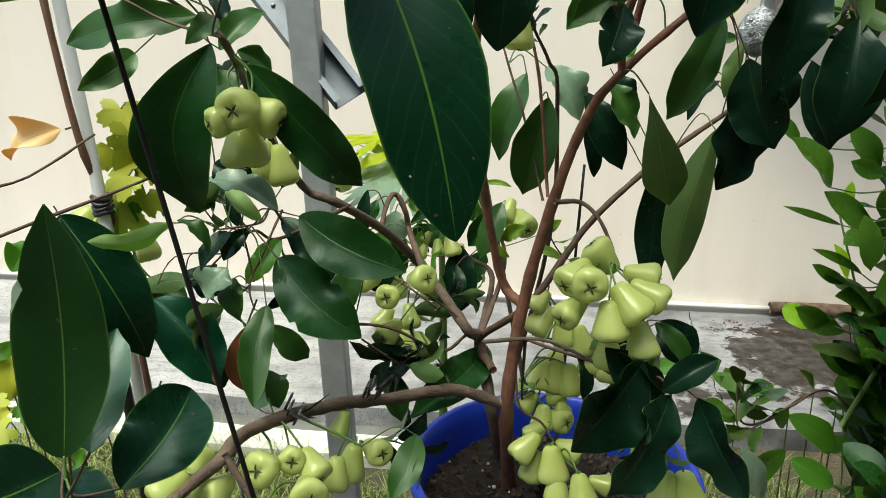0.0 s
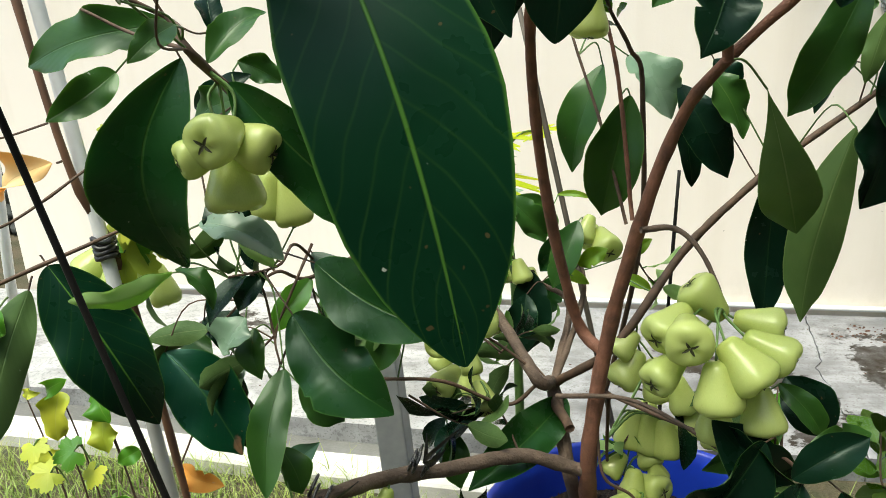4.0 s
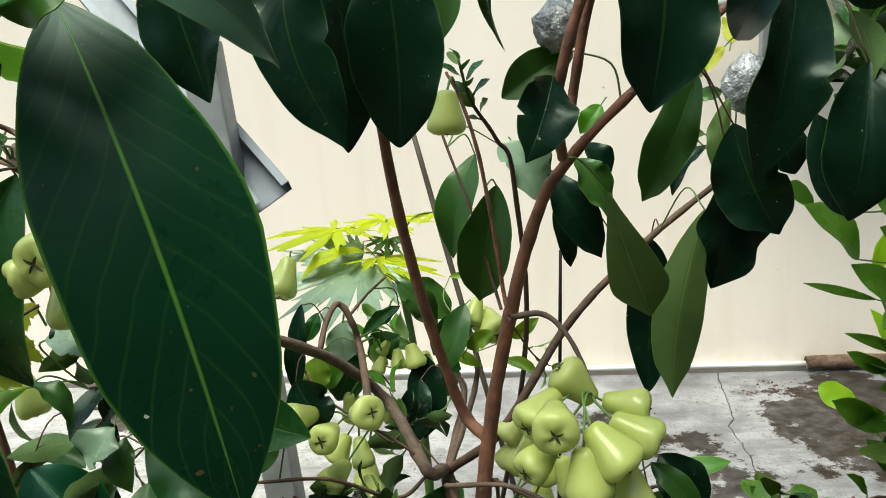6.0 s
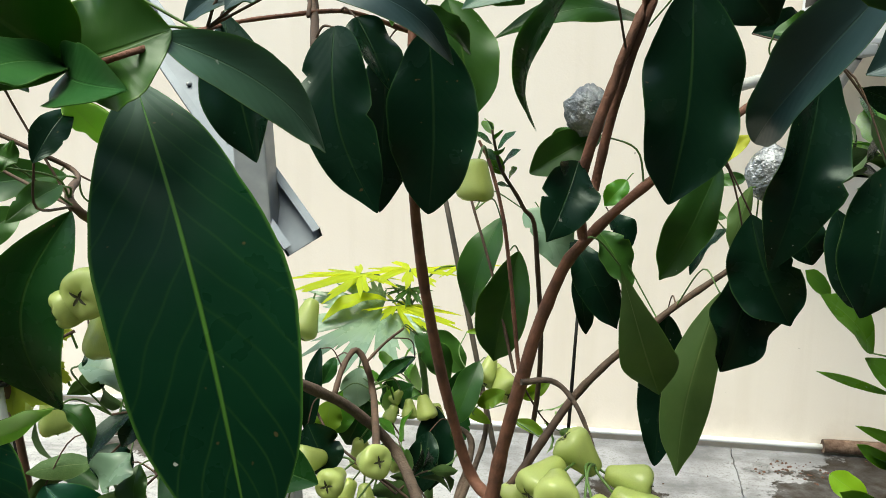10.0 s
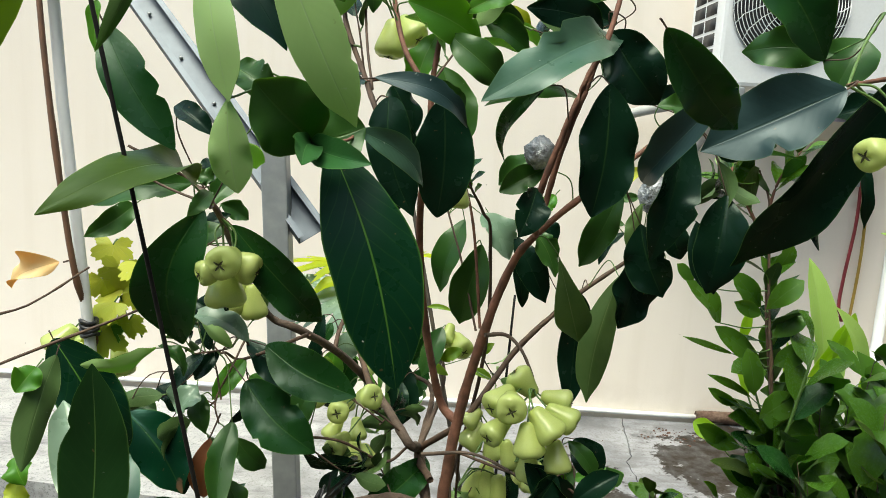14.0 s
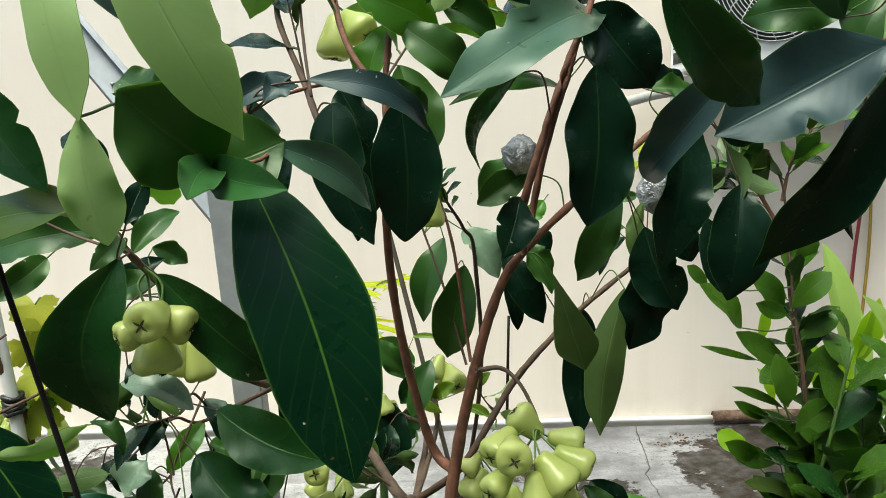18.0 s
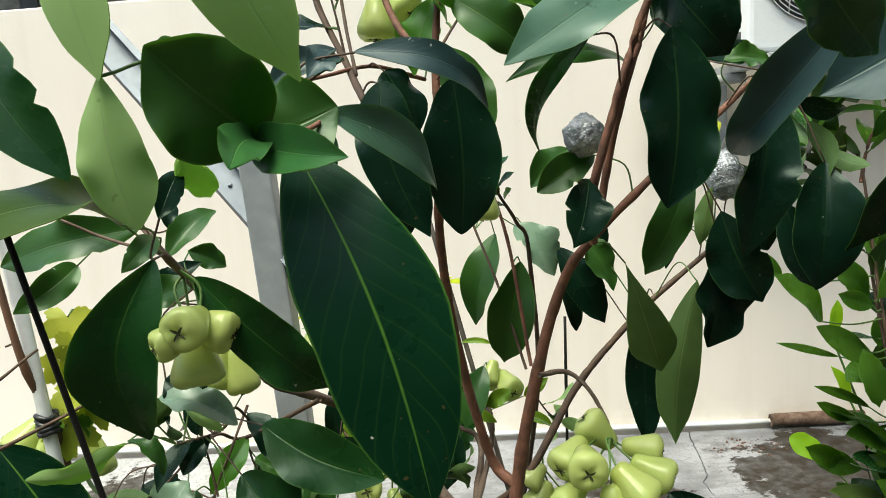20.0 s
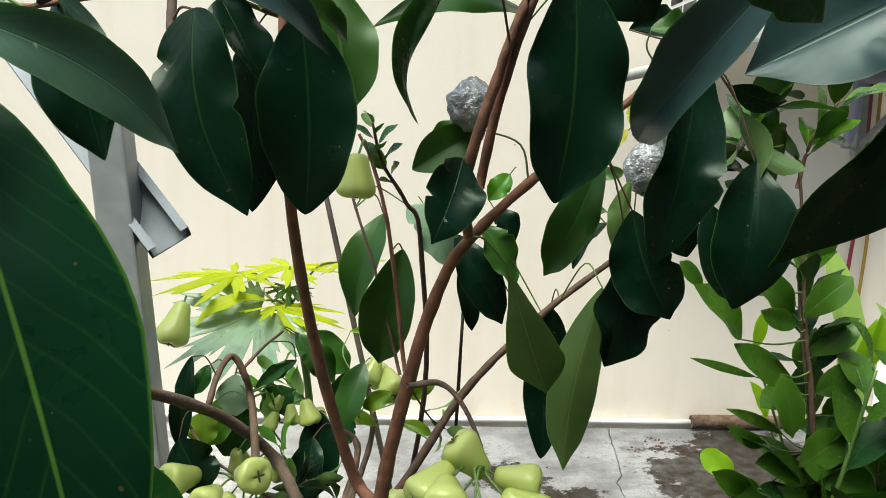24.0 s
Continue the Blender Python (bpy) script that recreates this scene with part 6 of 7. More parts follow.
def shoot(parent, points, radii, leaves, size, seed, meshes, spread=58, first=0.15, material=stem_green, name="stem", flat=1.0, bulk=None):
    """A stem with leaves set in a spiral along it; bulk collects leaves too deep in the bush to pick apart."""
    rr = random.Random(seed)
    line = spline(points, 7)
    bm = bmesh.new()
    tube(bm, line, radii, 7, 0.12, 0.08)
    part(name, bm, material, parent)
    for i in range(leaves):
        f = first + (1 - first) * (i + 0.9) / leaves
        s = f * (len(line) - 1)
        j = min(int(s), len(line) - 2)
        q = line[j].lerp(line[j + 1], s - j)
        d = (line[j + 1] - line[j]).normalized()
        side = d.cross(Vector((rr.uniform(-0.6, 0.6), 1, 0.1))).normalized()
        out = Matrix.Rotation(i * 2.4 + rr.uniform(-0.5, 0.5), 3, d) @ side
        out = Vector((out.x, out.y * flat, out.z)).normalized()
        a = radians(spread + rr.uniform(-26, 26)) * (1 - 0.2 * f)
        y = (d * math.cos(a) + out * math.sin(a)).normalized()
        z = (d - y * d.dot(y)).normalized() + Vector((rr.uniform(-0.5, 0.5), rr.uniform(-0.9, 0.1), 0.35))
        x = y.cross(z).normalized()
        z = x.cross(y)
        k = size * rr.uniform(0.72, 1.15)
        m = Matrix.Translation(q + y * k * 0.1) @ Matrix((x, y, z)).transposed().to_4x4() @ Matrix.Diagonal((k, k, k, 1))
        if bulk is not None:
            bulk.append((m, rr.randrange(len(meshes))))
            continue
        o = new("leaf", meshes[rr.randrange(len(meshes))])
        o.parent = parent
        o.matrix_basis = m


shrub = thing("lime_shrub", "bushy lime shrub with rounded bright green leaves", "shrub", at=(0, 0, 0))
# the upper shoot: its leaves stand out one by one
main_stem = spline([(0.78, 1.0, 0.0), (0.74, 1.0, 0.30), (0.684, 1.02, 0.563), (0.654, 1.01, 0.678), (0.646, 1.02, 0.763), (0.641, 1.04, 0.841), (0.638, 1.06, 0.938), (0.636, 1.08, 1.023), (0.617, 1.09, 1.074)], 6)
bm = bmesh.new()
tube(bm, main_stem, [0.006, 0.004, 0.0025, 0.0015], 7, 0.12, 0.08)
part("stem", bm, twig_mat, shrub)
LIME_UPPER = (
    ((0.556, 1.03, 0.816), (0.487, 1.02, 0.887), 0.0465),
    ((0.515, 1.06, 0.874), (0.479, 1.05, 0.91), 0.0256),
    ((0.626, 1.04, 0.845), (0.568, 1.03, 0.902), 0.0385),
    ((0.619, 1.02, 0.837), (0.567, 1.01, 0.858), 0.0263),
    ((0.632, 1.03, 0.844), (0.684, 1.02, 0.898), 0.0382),
    ((0.645, 1.02, 0.798), (0.693, 1.01, 0.848), 0.0378),
    ((0.638, 1.04, 0.75), (0.548, 1.03, 0.81), 0.0385),
    ((0.609, 1.084, 0.747), (0.513, 1.074, 0.777), 0.0122),
    ((0.589, 0.99, 0.785), (0.606, 0.98, 0.708), 0.0399),
    ((0.648, 1.01, 0.753), (0.692, 1.0, 0.794), 0.0358),
    ((0.635, 1.05, 0.68), (0.55, 1.04, 0.721), 0.0152),
    ((0.63, 1.0, 0.661), (0.684, 0.99, 0.709), 0.0468),
    ((0.615, 1.05, 0.666), (0.554, 1.04, 0.697), 0.0203),
    ((0.663, 1.05, 0.825), (0.641, 1.04, 0.771), 0.0304),
    ((0.631, 0.99, 0.665), (0.725, 0.98, 0.624), 0.0495),
    ((0.597, 1.03, 0.616), (0.699, 1.02, 0.597), 0.0199),
    ((0.718, 1.02, 0.732), (0.754, 1.01, 0.687), 0.0378),
    ((0.66, 1.07, 0.856), (0.625, 1.06, 0.93), 0.031),
    ((0.659, 1.08, 0.899), (0.682, 1.07, 0.953), 0.0348),
    ((0.627, 1.1, 0.577), (0.563, 1.09, 0.609), 0.0319),
    ((0.675, 1.05, 0.698), (0.698, 1.04, 0.741), 0.0338),
    ((0.711, 1.06, 0.637), (0.67, 1.05, 0.698), 0.0393),
)
for k2, (b, e, w) in enumerate(LIME_UPPER):
    own = random.Random(500 + k2)
    bm = bmesh.new()
    leaf_sheet(bm, b, e, w, (own.uniform(-0.5, 0.5), -1.0, own.uniform(0.1, 0.9)), own.uniform(0.03, 0.12), own.uniform(0.5, 0.6), own.uniform(0.05, 0.25), 0.12, 620 + k2, nu=12, nv=6)
    foot = min(main_stem, key=lambda q: (q - Vector(b)).length)
    tube(bm, spline([foot, foot.lerp(Vector(b), 0.5) - Vector((0, 0, 0.006)), Vector(b)], 4), [0.0014, 0.0010], 5, mi=2)
    part("leaf", bm, (*lime, stem_green), shrub)
shoot(shrub, [(0.684, 1.03, 0.563), (0.646, 1.03, 0.763), (0.641, 1.05, 0.841), (0.638, 1.07, 0.938)], [0.003, 0.002], 16, 0.076, 6, LIME, 66, 0.05, twig_mat, flat=0.5)
shoot(shrub, [(0.74, 1.0, 0.30), (0.69, 1.02, 0.48), (0.655, 1.02, 0.62)], [0.005, 0.003], 22, 0.086, 1, LIME, 62, 0.2, twig_mat, flat=0.55)
shoot(shrub, [(0.638, 1.060, 0.938), (0.601, 1.08, 1.011), (0.569, 1.09, 1.067), (0.607, 1.1, 1.122)], [0.0036, 0.002], 18, 0.078, 2, LIME, 62, 0.2, bark_young)
shoot(shrub, [(0.636, 1.080, 1.000), (0.653, 1.09, 1.056), (0.691, 1.1, 1.111)], [0.003, 0.0015], 10, 0.076, 5, LIME, 60, 0.2, bark_young)
shoot(shrub, [(0.62, 1.0, 0.45), (0.655, 0.97, 0.62), (0.685, 0.96, 0.80)], [0.004, 0.002], 9, 0.078, 4, LIME, 52, 0.2, stem_green, flat=0.6)
rr = random.Random(21)
inner_leaves = []
for i in range(46):
    u = (i * 0.618) % 1.0
    ex, ey = 0.64 + 0.30 * u, 0.98 + rr.uniform(-0.15, 0.15)
    ez = 0.59 + 0.22 * u ** 0.5 - rr.uniform(0.0, 0.24)
    near = ey < 0.93
    shoot(shrub, [(0.78 + 0.06 * rr.uniform(-1, 1), 1.0, 0.02), ((0.78 + ex) / 2 + 0.02, ey + 0.02, ez * 0.5), (ex, ey, ez)], [0.0024, 0.0006], 15, 0.088, 50 + i, LIME, 58, 0.25, twig_mat, bulk=None if near else inner_leaves)
verts, faces, slots, coords = [], [], [], []
for m, i in inner_leaves:
    src = LIME[i]
    k = len(verts)
    verts += [tuple(m @ v.co) for v in src.vertices]
    layer = src.uv_layers[0].data
    for f in src.polygons:
        faces.append([k + v for v in f.vertices])
        slots.append(f.material_index)
        coords += [tuple(layer[l].uv) for l in f.loop_indices]
deep = bpy.data.meshes.new("foliage")
deep.from_pydata(verts, [], faces)
deep.polygons.foreach_set("material_index", slots)
deep.polygons.foreach_set("use_smooth", [True] * len(faces))
deep.uv_layers.new(name="UVMap").data.foreach_set("uv", [c for q in coords for c in q])
for q in (*lime, stem_green):
    deep.materials.append(q)
foliage = tagged(new("foliage", deep), kind="stuff")
foliage.parent = shrub
shoot(shrub, [(0.74, 1.0, 0.30), (0.657, 1.09, 0.455), (0.58, 1.09, 0.43), (0.50, 1.07, 0.395), (0.49, 1.09, 0.47)], [0.0024, 0.0012], 12, 0.058, 90, LIME, 66, 0.45, twig_mat)

shoot(shrub, [(0.660, 1.208, 0.389), (0.580, 1.150, 0.372), (0.516, 1.112, 0.388), (0.513, 1.120, 0.455)], [0.0030, 0.0012], 7, 0.056, 93, LIME, 60, 0.62, twig_mat)
bm = bmesh.new()
leaf_sheet(bm, (0.397, 1.302, 0.387), (0.500, 1.284, 0.413), 0.034, (0.05, -0.7, 0.7), 0.08, 0.45, 0.2, 0.15, 615, nu=12, nv=6)
tube(bm, spline([(0.37, 1.31, 0.0), (0.375, 1.31, 0.25), (0.397, 1.302, 0.387)], 4), [0.002, 0.0012], 6, mi=2)
part("leaf", bm, (*young, stem_green), shrub, "pale yellow-green leaf")
bm = bmesh.new()
leaf_sheet(bm, (0.664, 1.35, 0.512), (0.717, 1.33, 0.478), 0.044, (0.05, -0.9, 0.4), 0.10, 0.45, 0.15, 0.2, 616, nu=14, nv=6)
tube(bm, spline([(0.717 + 0.12, 1.30, 0.0), (0.717 + 0.06, 1.31, 0.382), (0.664, 1.35, 0.512)], 4), [0.002, 0.0012], 6, mi=2)
part("leaf", bm, (*fresh_ginger, stem_green), shrub, "pale yellow-green leaf")
# a second young citrus twig reaches over from behind, at the height of the upper leaves
twig = thing("citrus_seedling", "slender citrus seedling with small oval leaves", "seedling", at=(0, 0, 0))
shoot(twig, [(0.05, 1.2, 0.10), (0.16, 1.10, 0.66), (0.157, 1.02, 0.932), (0.139, 0.99, 0.986), (0.114, 0.96, 1.03), (0.104, 0.94, 1.072)], [0.004, 0.0014], 12, 0.026, 8, LIME, 64, 0.68, twig_mat)

# ---- ginger like plant with long upright blades ----
gplant = thing("ginger_plant", "clump of tall pale green ginger leaves", "plant", at=(0, 0, 0))
for b, e, w, nrm in (((1.105, 1.63, 0.50), (1.045, 1.67, 0.84), 0.105, (0.4, -0.9, 0.1)), ((1.12, 1.62, 0.48), (1.125, 1.63, 0.665), 0.045, (-0.3, -0.9, 0.1)), ((1.20, 1.27, 0.86), (0.975, 1.29, 0.955), 0.05, (0.1, -0.7, 0.7)), ((1.18, 1.60, 0.40), (1.26, 1.56, 0.66), 0.07, (0, -0.9, 0.2)), ((1.0, 1.30, 0.62), (0.90, 1.28, 0.80), 0.06, (0.3, -0.7, 0.5))):
    bm = bmesh.new()
    leaf_sheet(bm, b, e, w, nrm, 0.06, 0.45, 0.25, 0.08, int(b[0] * 1000 + e[2] * 100), nu=14)
    tube(bm, spline([(1.12, 1.60, 0.0), ((1.12 + b[0]) / 2, 1.6, b[2] * 0.5), b], 4), [0.007, 0.004], 6, mi=2)
    part("leaf", bm, (*ginger, stem_green), gplant)

for b, e, w in (
    ((1.035, 1.5, 0.591), (1.08, 1.5, 0.739), 0.05),
    ((0.878, 1.35, 0.503), (0.897, 1.35, 0.622), 0.034),
    ((0.913, 1.4, 0.506), (0.954, 1.4, 0.632), 0.05),
    ((0.99, 1.5, 0.574), (1.061, 1.5, 0.713), 0.046),
    ((0.768, 1.4, 0.685), (0.779, 1.4, 0.755), 0.031),
    ((0.921, 1.45, 0.542), (0.9, 1.45, 0.675), 0.038),
    ((0.848, 1.35, 0.584), (0.896, 1.35, 0.489), 0.033),
    ((1.055, 1.4, 0.504), (1.054, 1.4, 0.61), 0.035),
    ((0.777, 1.35, 0.574), (0.74, 1.35, 0.643), 0.026),
    ((0.989, 1.4, 0.493), (0.931, 1.4, 0.566), 0.031),
):
    bm = bmesh.new()
    leaf_sheet(bm, b, e, w, (0.3, -0.9, 0.3), 0.05, 0.5, 0.2, 0.1, int(w * 4000), nu=14)
    tube(bm, spline([(1.12, 1.60, 0.0), ((1.12 + b[0]) / 2, (1.6 + b[1]) / 2, b[2] * 0.5), b], 4), [0.005, 0.002], 6, mi=2)
    part("leaf", bm, (*fresh_ginger, stem_green), gplant, "bright yellow-green leaf")

# ---- low leafy weeds before the slab ----
weed = thing("leafy_weed", "low pale green broadleaf weed in the grass", "weed", at=(0, 0, 0))
for k2, (b, e, w) in enumerate((
    ((0.587, 1.1, 0.41), (0.666, 1.08, 0.361), 0.05),
    ((0.722, 1.08, 0.458), (0.677, 1.06, 0.374), 0.05),
    ((0.485, 1.02, 0.334), (0.542, 1.0, 0.406), 0.045),
    ((0.553, 1.0, 0.39), (0.615, 0.98, 0.355), 0.04),
    ((0.64, 0.98, 0.338), (0.63, 0.96, 0.431), 0.05),
    ((0.685, 1.0, 0.336), (0.681, 0.98, 0.43), 0.05),
    ((0.655, 1.1, 0.342), (0.679, 1.08, 0.388), 0.028),
    ((0.539, 1.12, 0.435), (0.58, 1.1, 0.458), 0.02),
    ((0.632, 1.12, 0.449), (0.592, 1.1, 0.495), 0.018),
    ((0.675, 1.12, 0.419), (0.633, 1.1, 0.444), 0.02),
    ((0.52, 1.0, 0.318), (0.464, 0.98, 0.421), 0.04),
    ((0.721, 1.1, 0.515), (0.666, 1.08, 0.562), 0.03),
)):
    own = random.Random(900 + k2)
    bm = bmesh.new()
    leaf_sheet(bm, b, e, w, (own.uniform(-0.4, 0.4), -0.8, own.uniform(0.3, 0.9)), 0.08, 0.5, 0.2, 0.15, 910 + k2, nu=14, nv=6)
    tube(bm, spline([(b[0] + 0.02, b[1] + 0.03, 0.0), (b[0] + 0.015, b[1] + 0.02, b[2] * 0.6), b], 4), [0.0022, 0.0012], 6, mi=2)
    part("leaf", bm, (*(young if k2 % 3 == 0 else bluish if k2 % 3 == 1 else lime), stem_green), weed)

# ---- papaya seedling ----
pap = thing("papaya_seedling", "young papaya plant with deeply cut yellow-green leaves", "plant", at=(0, 0, 0))
bm = bmesh.new()
tube(bm, spline([(0.0, 1.30, 0.0), (-0.005, 1.305, 0.45), (-0.016, 1.32, 0.66), (-0.045, 1.335, 0.79)], 6), [0.010, 0.0065, 0.005], 9, 0.1, 0.1)
part("stem", bm, stem_green, pap)
for k2, (b, e, nrm, cut, kind) in enumerate((
    ((-0.130, 1.345, 0.828), (-0.215, 1.260, 0.822), (0.05, 0.0, 1), 0.62, papaya),
    ((-0.050, 1.385, 0.832), (-0.095, 1.290, 0.830), (0, 0.02, 1), 0.62, papaya),
    ((0.035, 1.400, 0.838), (0.085, 1.340, 0.846), (0, -0.1, 1), 0.60, papaya),
    ((-0.060, 1.300, 0.786), (0.045, 1.290, 0.762), (0.0, 0.0, 1), 0.60, papaya),
    ((-0.080, 1.275, 0.782), (-0.178, 1.185, 0.742), (-0.1, -0.55, 0.8), 0.34, bluish),
    ((-0.045, 1.345, 0.806), (-0.042, 1.300, 0.790), (0.1, -0.8, 0.6), 0.55, midgreen),
)):
    bm = bmesh.new()
    lobed_leaf(bm, b, e, nrm, 9, cut + 0.14, 270, k2, 0.06, 0.20)
    tube(bm, spline([(-0.044, 1.335, 0.775), ((b[0] - 0.044) / 2, (b[1] + 1.335) / 2, b[2] - 0.004), b], 4), [0.002, 0.0016], 5, mi=2)
    part("leaf", bm, (*kind, stem_green), pap)
bm = bmesh.new()
leaf_sheet(bm, (-0.075, 1.30, 0.795), (-0.172, 1.25, 0.768), 0.030, (0.1, -0.3, 0.9), 0.22, 0.5, 0.3, 0.2, 71)
tube(bm, spline([(-0.046, 1.33, 0.775), (-0.06, 1.315, 0.79), (-0.075, 1.30, 0.795)], 4), [0.002, 0.0016], 5, mi=2)
part("leaf", bm, (*papaya, stem_green), pap)

# ---- grape vine on its stakes ----
vine_plant = thing("grape_vine", "yellowing grape vine climbing on plastic stakes", "vine", at=(0, 0, 0))


def vine_stem(points, r):
    bm = bmesh.new()
    tube(bm, spline(points, 6), [r, r * 0.7], 6, 0.3, 0.3)
    part("stem", bm, twig_mat, vine_plant)


vine_stem([(-0.46, 0.70, 0.0), (-0.50, 0.685, 0.45), (-0.503, 0.68, 0.62), (-0.53, 0.70, 0.72), (-0.52, 0.71, 0.83), (-0.45, 0.76, 0.86), (-0.40, 0.82, 0.90)], 0.0019)
vine_stem([(-0.47, 0.60, 0.802), (-0.392, 0.657, 0.834), (-0.308, 0.729, 0.865), (-0.27, 0.765, 0.885)], 0.0019)
vine_stem([(-0.70, 0.74, 0.66), (-0.58, 0.72, 0.655), (-0.50, 0.70, 0.66)], 0.0018)
vine_stem([(-0.503, 0.68, 0.62), (-0.60, 0.72, 0.52), (-0.75, 0.80, 0.50)], 0.002)
rr = random.Random(17)
for k2, (x, y, z, s) in enumerate(((-0.53, 0.70, 0.80, 0.060), (-0.56, 0.71, 0.765, 0.065), (-0.51, 0.69, 0.755, 0.055), (-0.545, 0.69, 0.725, 0.05), (-0.49, 0.70, 0.83, 0.045), (-0.60, 0.72, 0.80, 0.05), (-0.585, 0.72, 0.735, 0.05), (-0.385, 0.86, 0.925, 0.034), (-0.372, 0.85, 0.895, 0.036), (-0.40, 0.86, 0.875, 0.034), (-0.355, 0.86, 0.86, 0.03), (-0.38, 0.85, 0.845, 0.036), (-0.36, 0.85, 0.82, 0.03), (-0.395, 0.86, 0.805, 0.032), (-0.62, 0.74, 0.655, 0.055), (-0.66, 0.76, 0.63, 0.05), (-0.55, 0.70, 0.61, 0.04), (-0.60, 0.75, 0.57, 0.05), (-0.68, 0.80, 0.555, 0.05), (-0.73, 1.02, 0.43, 0.028), (-0.68, 1.04, 0.41, 0.034), (-0.66, 1.05, 0.37, 0.03), (-0.74, 1.05, 0.36, 0.035), (-0.40, 0.85, 0.80, 0.04), (-0.34, 0.84, 0.905, 0.04))):
    bm = bmesh.new()
    b = Vector((x, y, z))
    e = b + Vector((rr.uniform(-0.7, 0.5), rr.uniform(-0.7, 0.1), rr.uniform(-0.9, 0.0))).normalized() * s
    lobed_leaf(bm, b, e, (rr.uniform(-0.4, 0.4), -0.8, 0.75), 5, 0.30, 290, k2 + 40, 0.18, 0.07)
    tube(bm, spline([b + Vector((0.01, 0.02, -0.03)), b + Vector((0.004, 0.01, 0.006)), b], 3), [0.0014, 0.0012], 5, mi=2)
    part("leaf", bm, (*(young if k2 in (4, 13, 17, 20) else vine), stem_green), vine_plant)
bm = bmesh.new()
leaf_sheet(bm, (-0.440, 0.82, 0.905), (-0.512, 0.83, 0.868), 0.040, (0.1, -0.8, 0.5), 0.2, 0.5, 0.5, 0.9, 77)
tube(bm, spline([(-0.42, 0.83, 0.88), (-0.425, 0.825, 0.905), (-0.435, 0.82, 0.905)], 4), [0.0015, 0.0012], 5, mi=2)
part("leaf", bm, (*dried, twig_mat), vine_plant, "curled dry orange leaf")
for b, e, w, kind, lb in (((-0.405, 0.89, 0.505), (-0.345, 0.88, 0.485), 0.030, (ember_leaf, ember_leaf), "dry orange leaf"), ((-0.245, 0.845, 0.652), (-0.250, 0.835, 0.565), 0.040, russet, "russet withered leaf")):
    bm = bmesh.new()
    leaf_sheet(bm, b, e, w, (0.2, -0.9, 0.3), 0.15, 0.5, 0.4, 0.3, 78)
    tube(bm, spline([Vector(b) + Vector((0.01, 0.02, 0.03)), Vector(b)], 4), [0.0015, 0.0012], 5, mi=2)
    part("leaf", bm, (*kind, twig_mat), vine_plant, lb)
for k2, (b, e, w, kind) in enumerate((
    ((-0.800, 1.15, 0.448), (-0.740, 1.13, 0.485), 0.030, young),
    ((-0.844, 1.15, 0.445), (-0.795, 1.13, 0.458), 0.018, vine),
    ((-0.775, 1.15, 0.450), (-0.783, 1.13, 0.366), 0.060, vine),
    ((-0.682, 1.12, 0.470), (-0.654, 1.10, 0.425), 0.046, young),
    ((-0.678, 1.12, 0.425), (-0.668, 1.10, 0.368), 0.044, vine),
    ((-0.819, 1.10, 0.351), (-0.737, 1.08, 0.384), 0.034, vine),
    ((-0.574, 1.05, 0.412), (-0.601, 1.03, 0.400), 0.030, young),
    ((-0.640, 1.06, 0.300), (-0.600, 1.04, 0.330), 0.040, young),
)):
    bm = bmesh.new()
    leaf_sheet(bm, b, e, w, (0.1, -0.9, 0.3), 0.12, 0.4, 0.25, 0.5, 830 + k2, nu=16, nv=8)
    tube(bm, spline([(b[0] + 0.03, b[1] + 0.02, 0.0), (b[0] + 0.02, b[1] + 0.01, b[2] * 0.6), b], 4), [0.0022, 0.0012], 5, mi=2)
    part("leaf", bm, (*kind, twig_mat), vine_plant)
for x, y, z, lx, lb in ((-0.565, 0.74, 0.80, 0.01, "white plastic pipe stake by the vine"), (-0.70, 0.76, 0.72, 0.0, "white plastic pipe stake by the vine")):
    bm = bmesh.new()
    tube(bm, [Vector((x, y, z)), Vector((x + lx, y, 0.0))], [0.009, 0.009], 10)
    tagged(part("pvc_stake", bm, pvc_mat), lb, "stake", "vine stakes")
bm = bmesh.new()
tube(bm, spline([(-0.43, 0.93, 0.0), (-0.455, 0.925, 0.49), (-0.485, 0.95, 0.70)], 5), [0.008, 0.0075], 8, 0.2)
tagged(part("wooden_stake", bm, rod_mat), "dark wooden stake in the grass", "stake")
for p, q in (((-0.62, 0.62, 1.02), (-0.51, 0.66, 1.045)), ((-0.66, 0.66, 0.90), (-0.54, 0.70, 0.915)), ((-0.66, 0.66, 0.87), (-0.55, 0.68, 0.90))):
    bm = bmesh.new()
    tube(bm, spline([p, (Vector(p) + Vector(q)) / 2 + Vector((0, 0, 0.002)), q], 4), [0.0016, 0.0012], 5)
    part("tendril", bm, twig_mat, vine_plant)

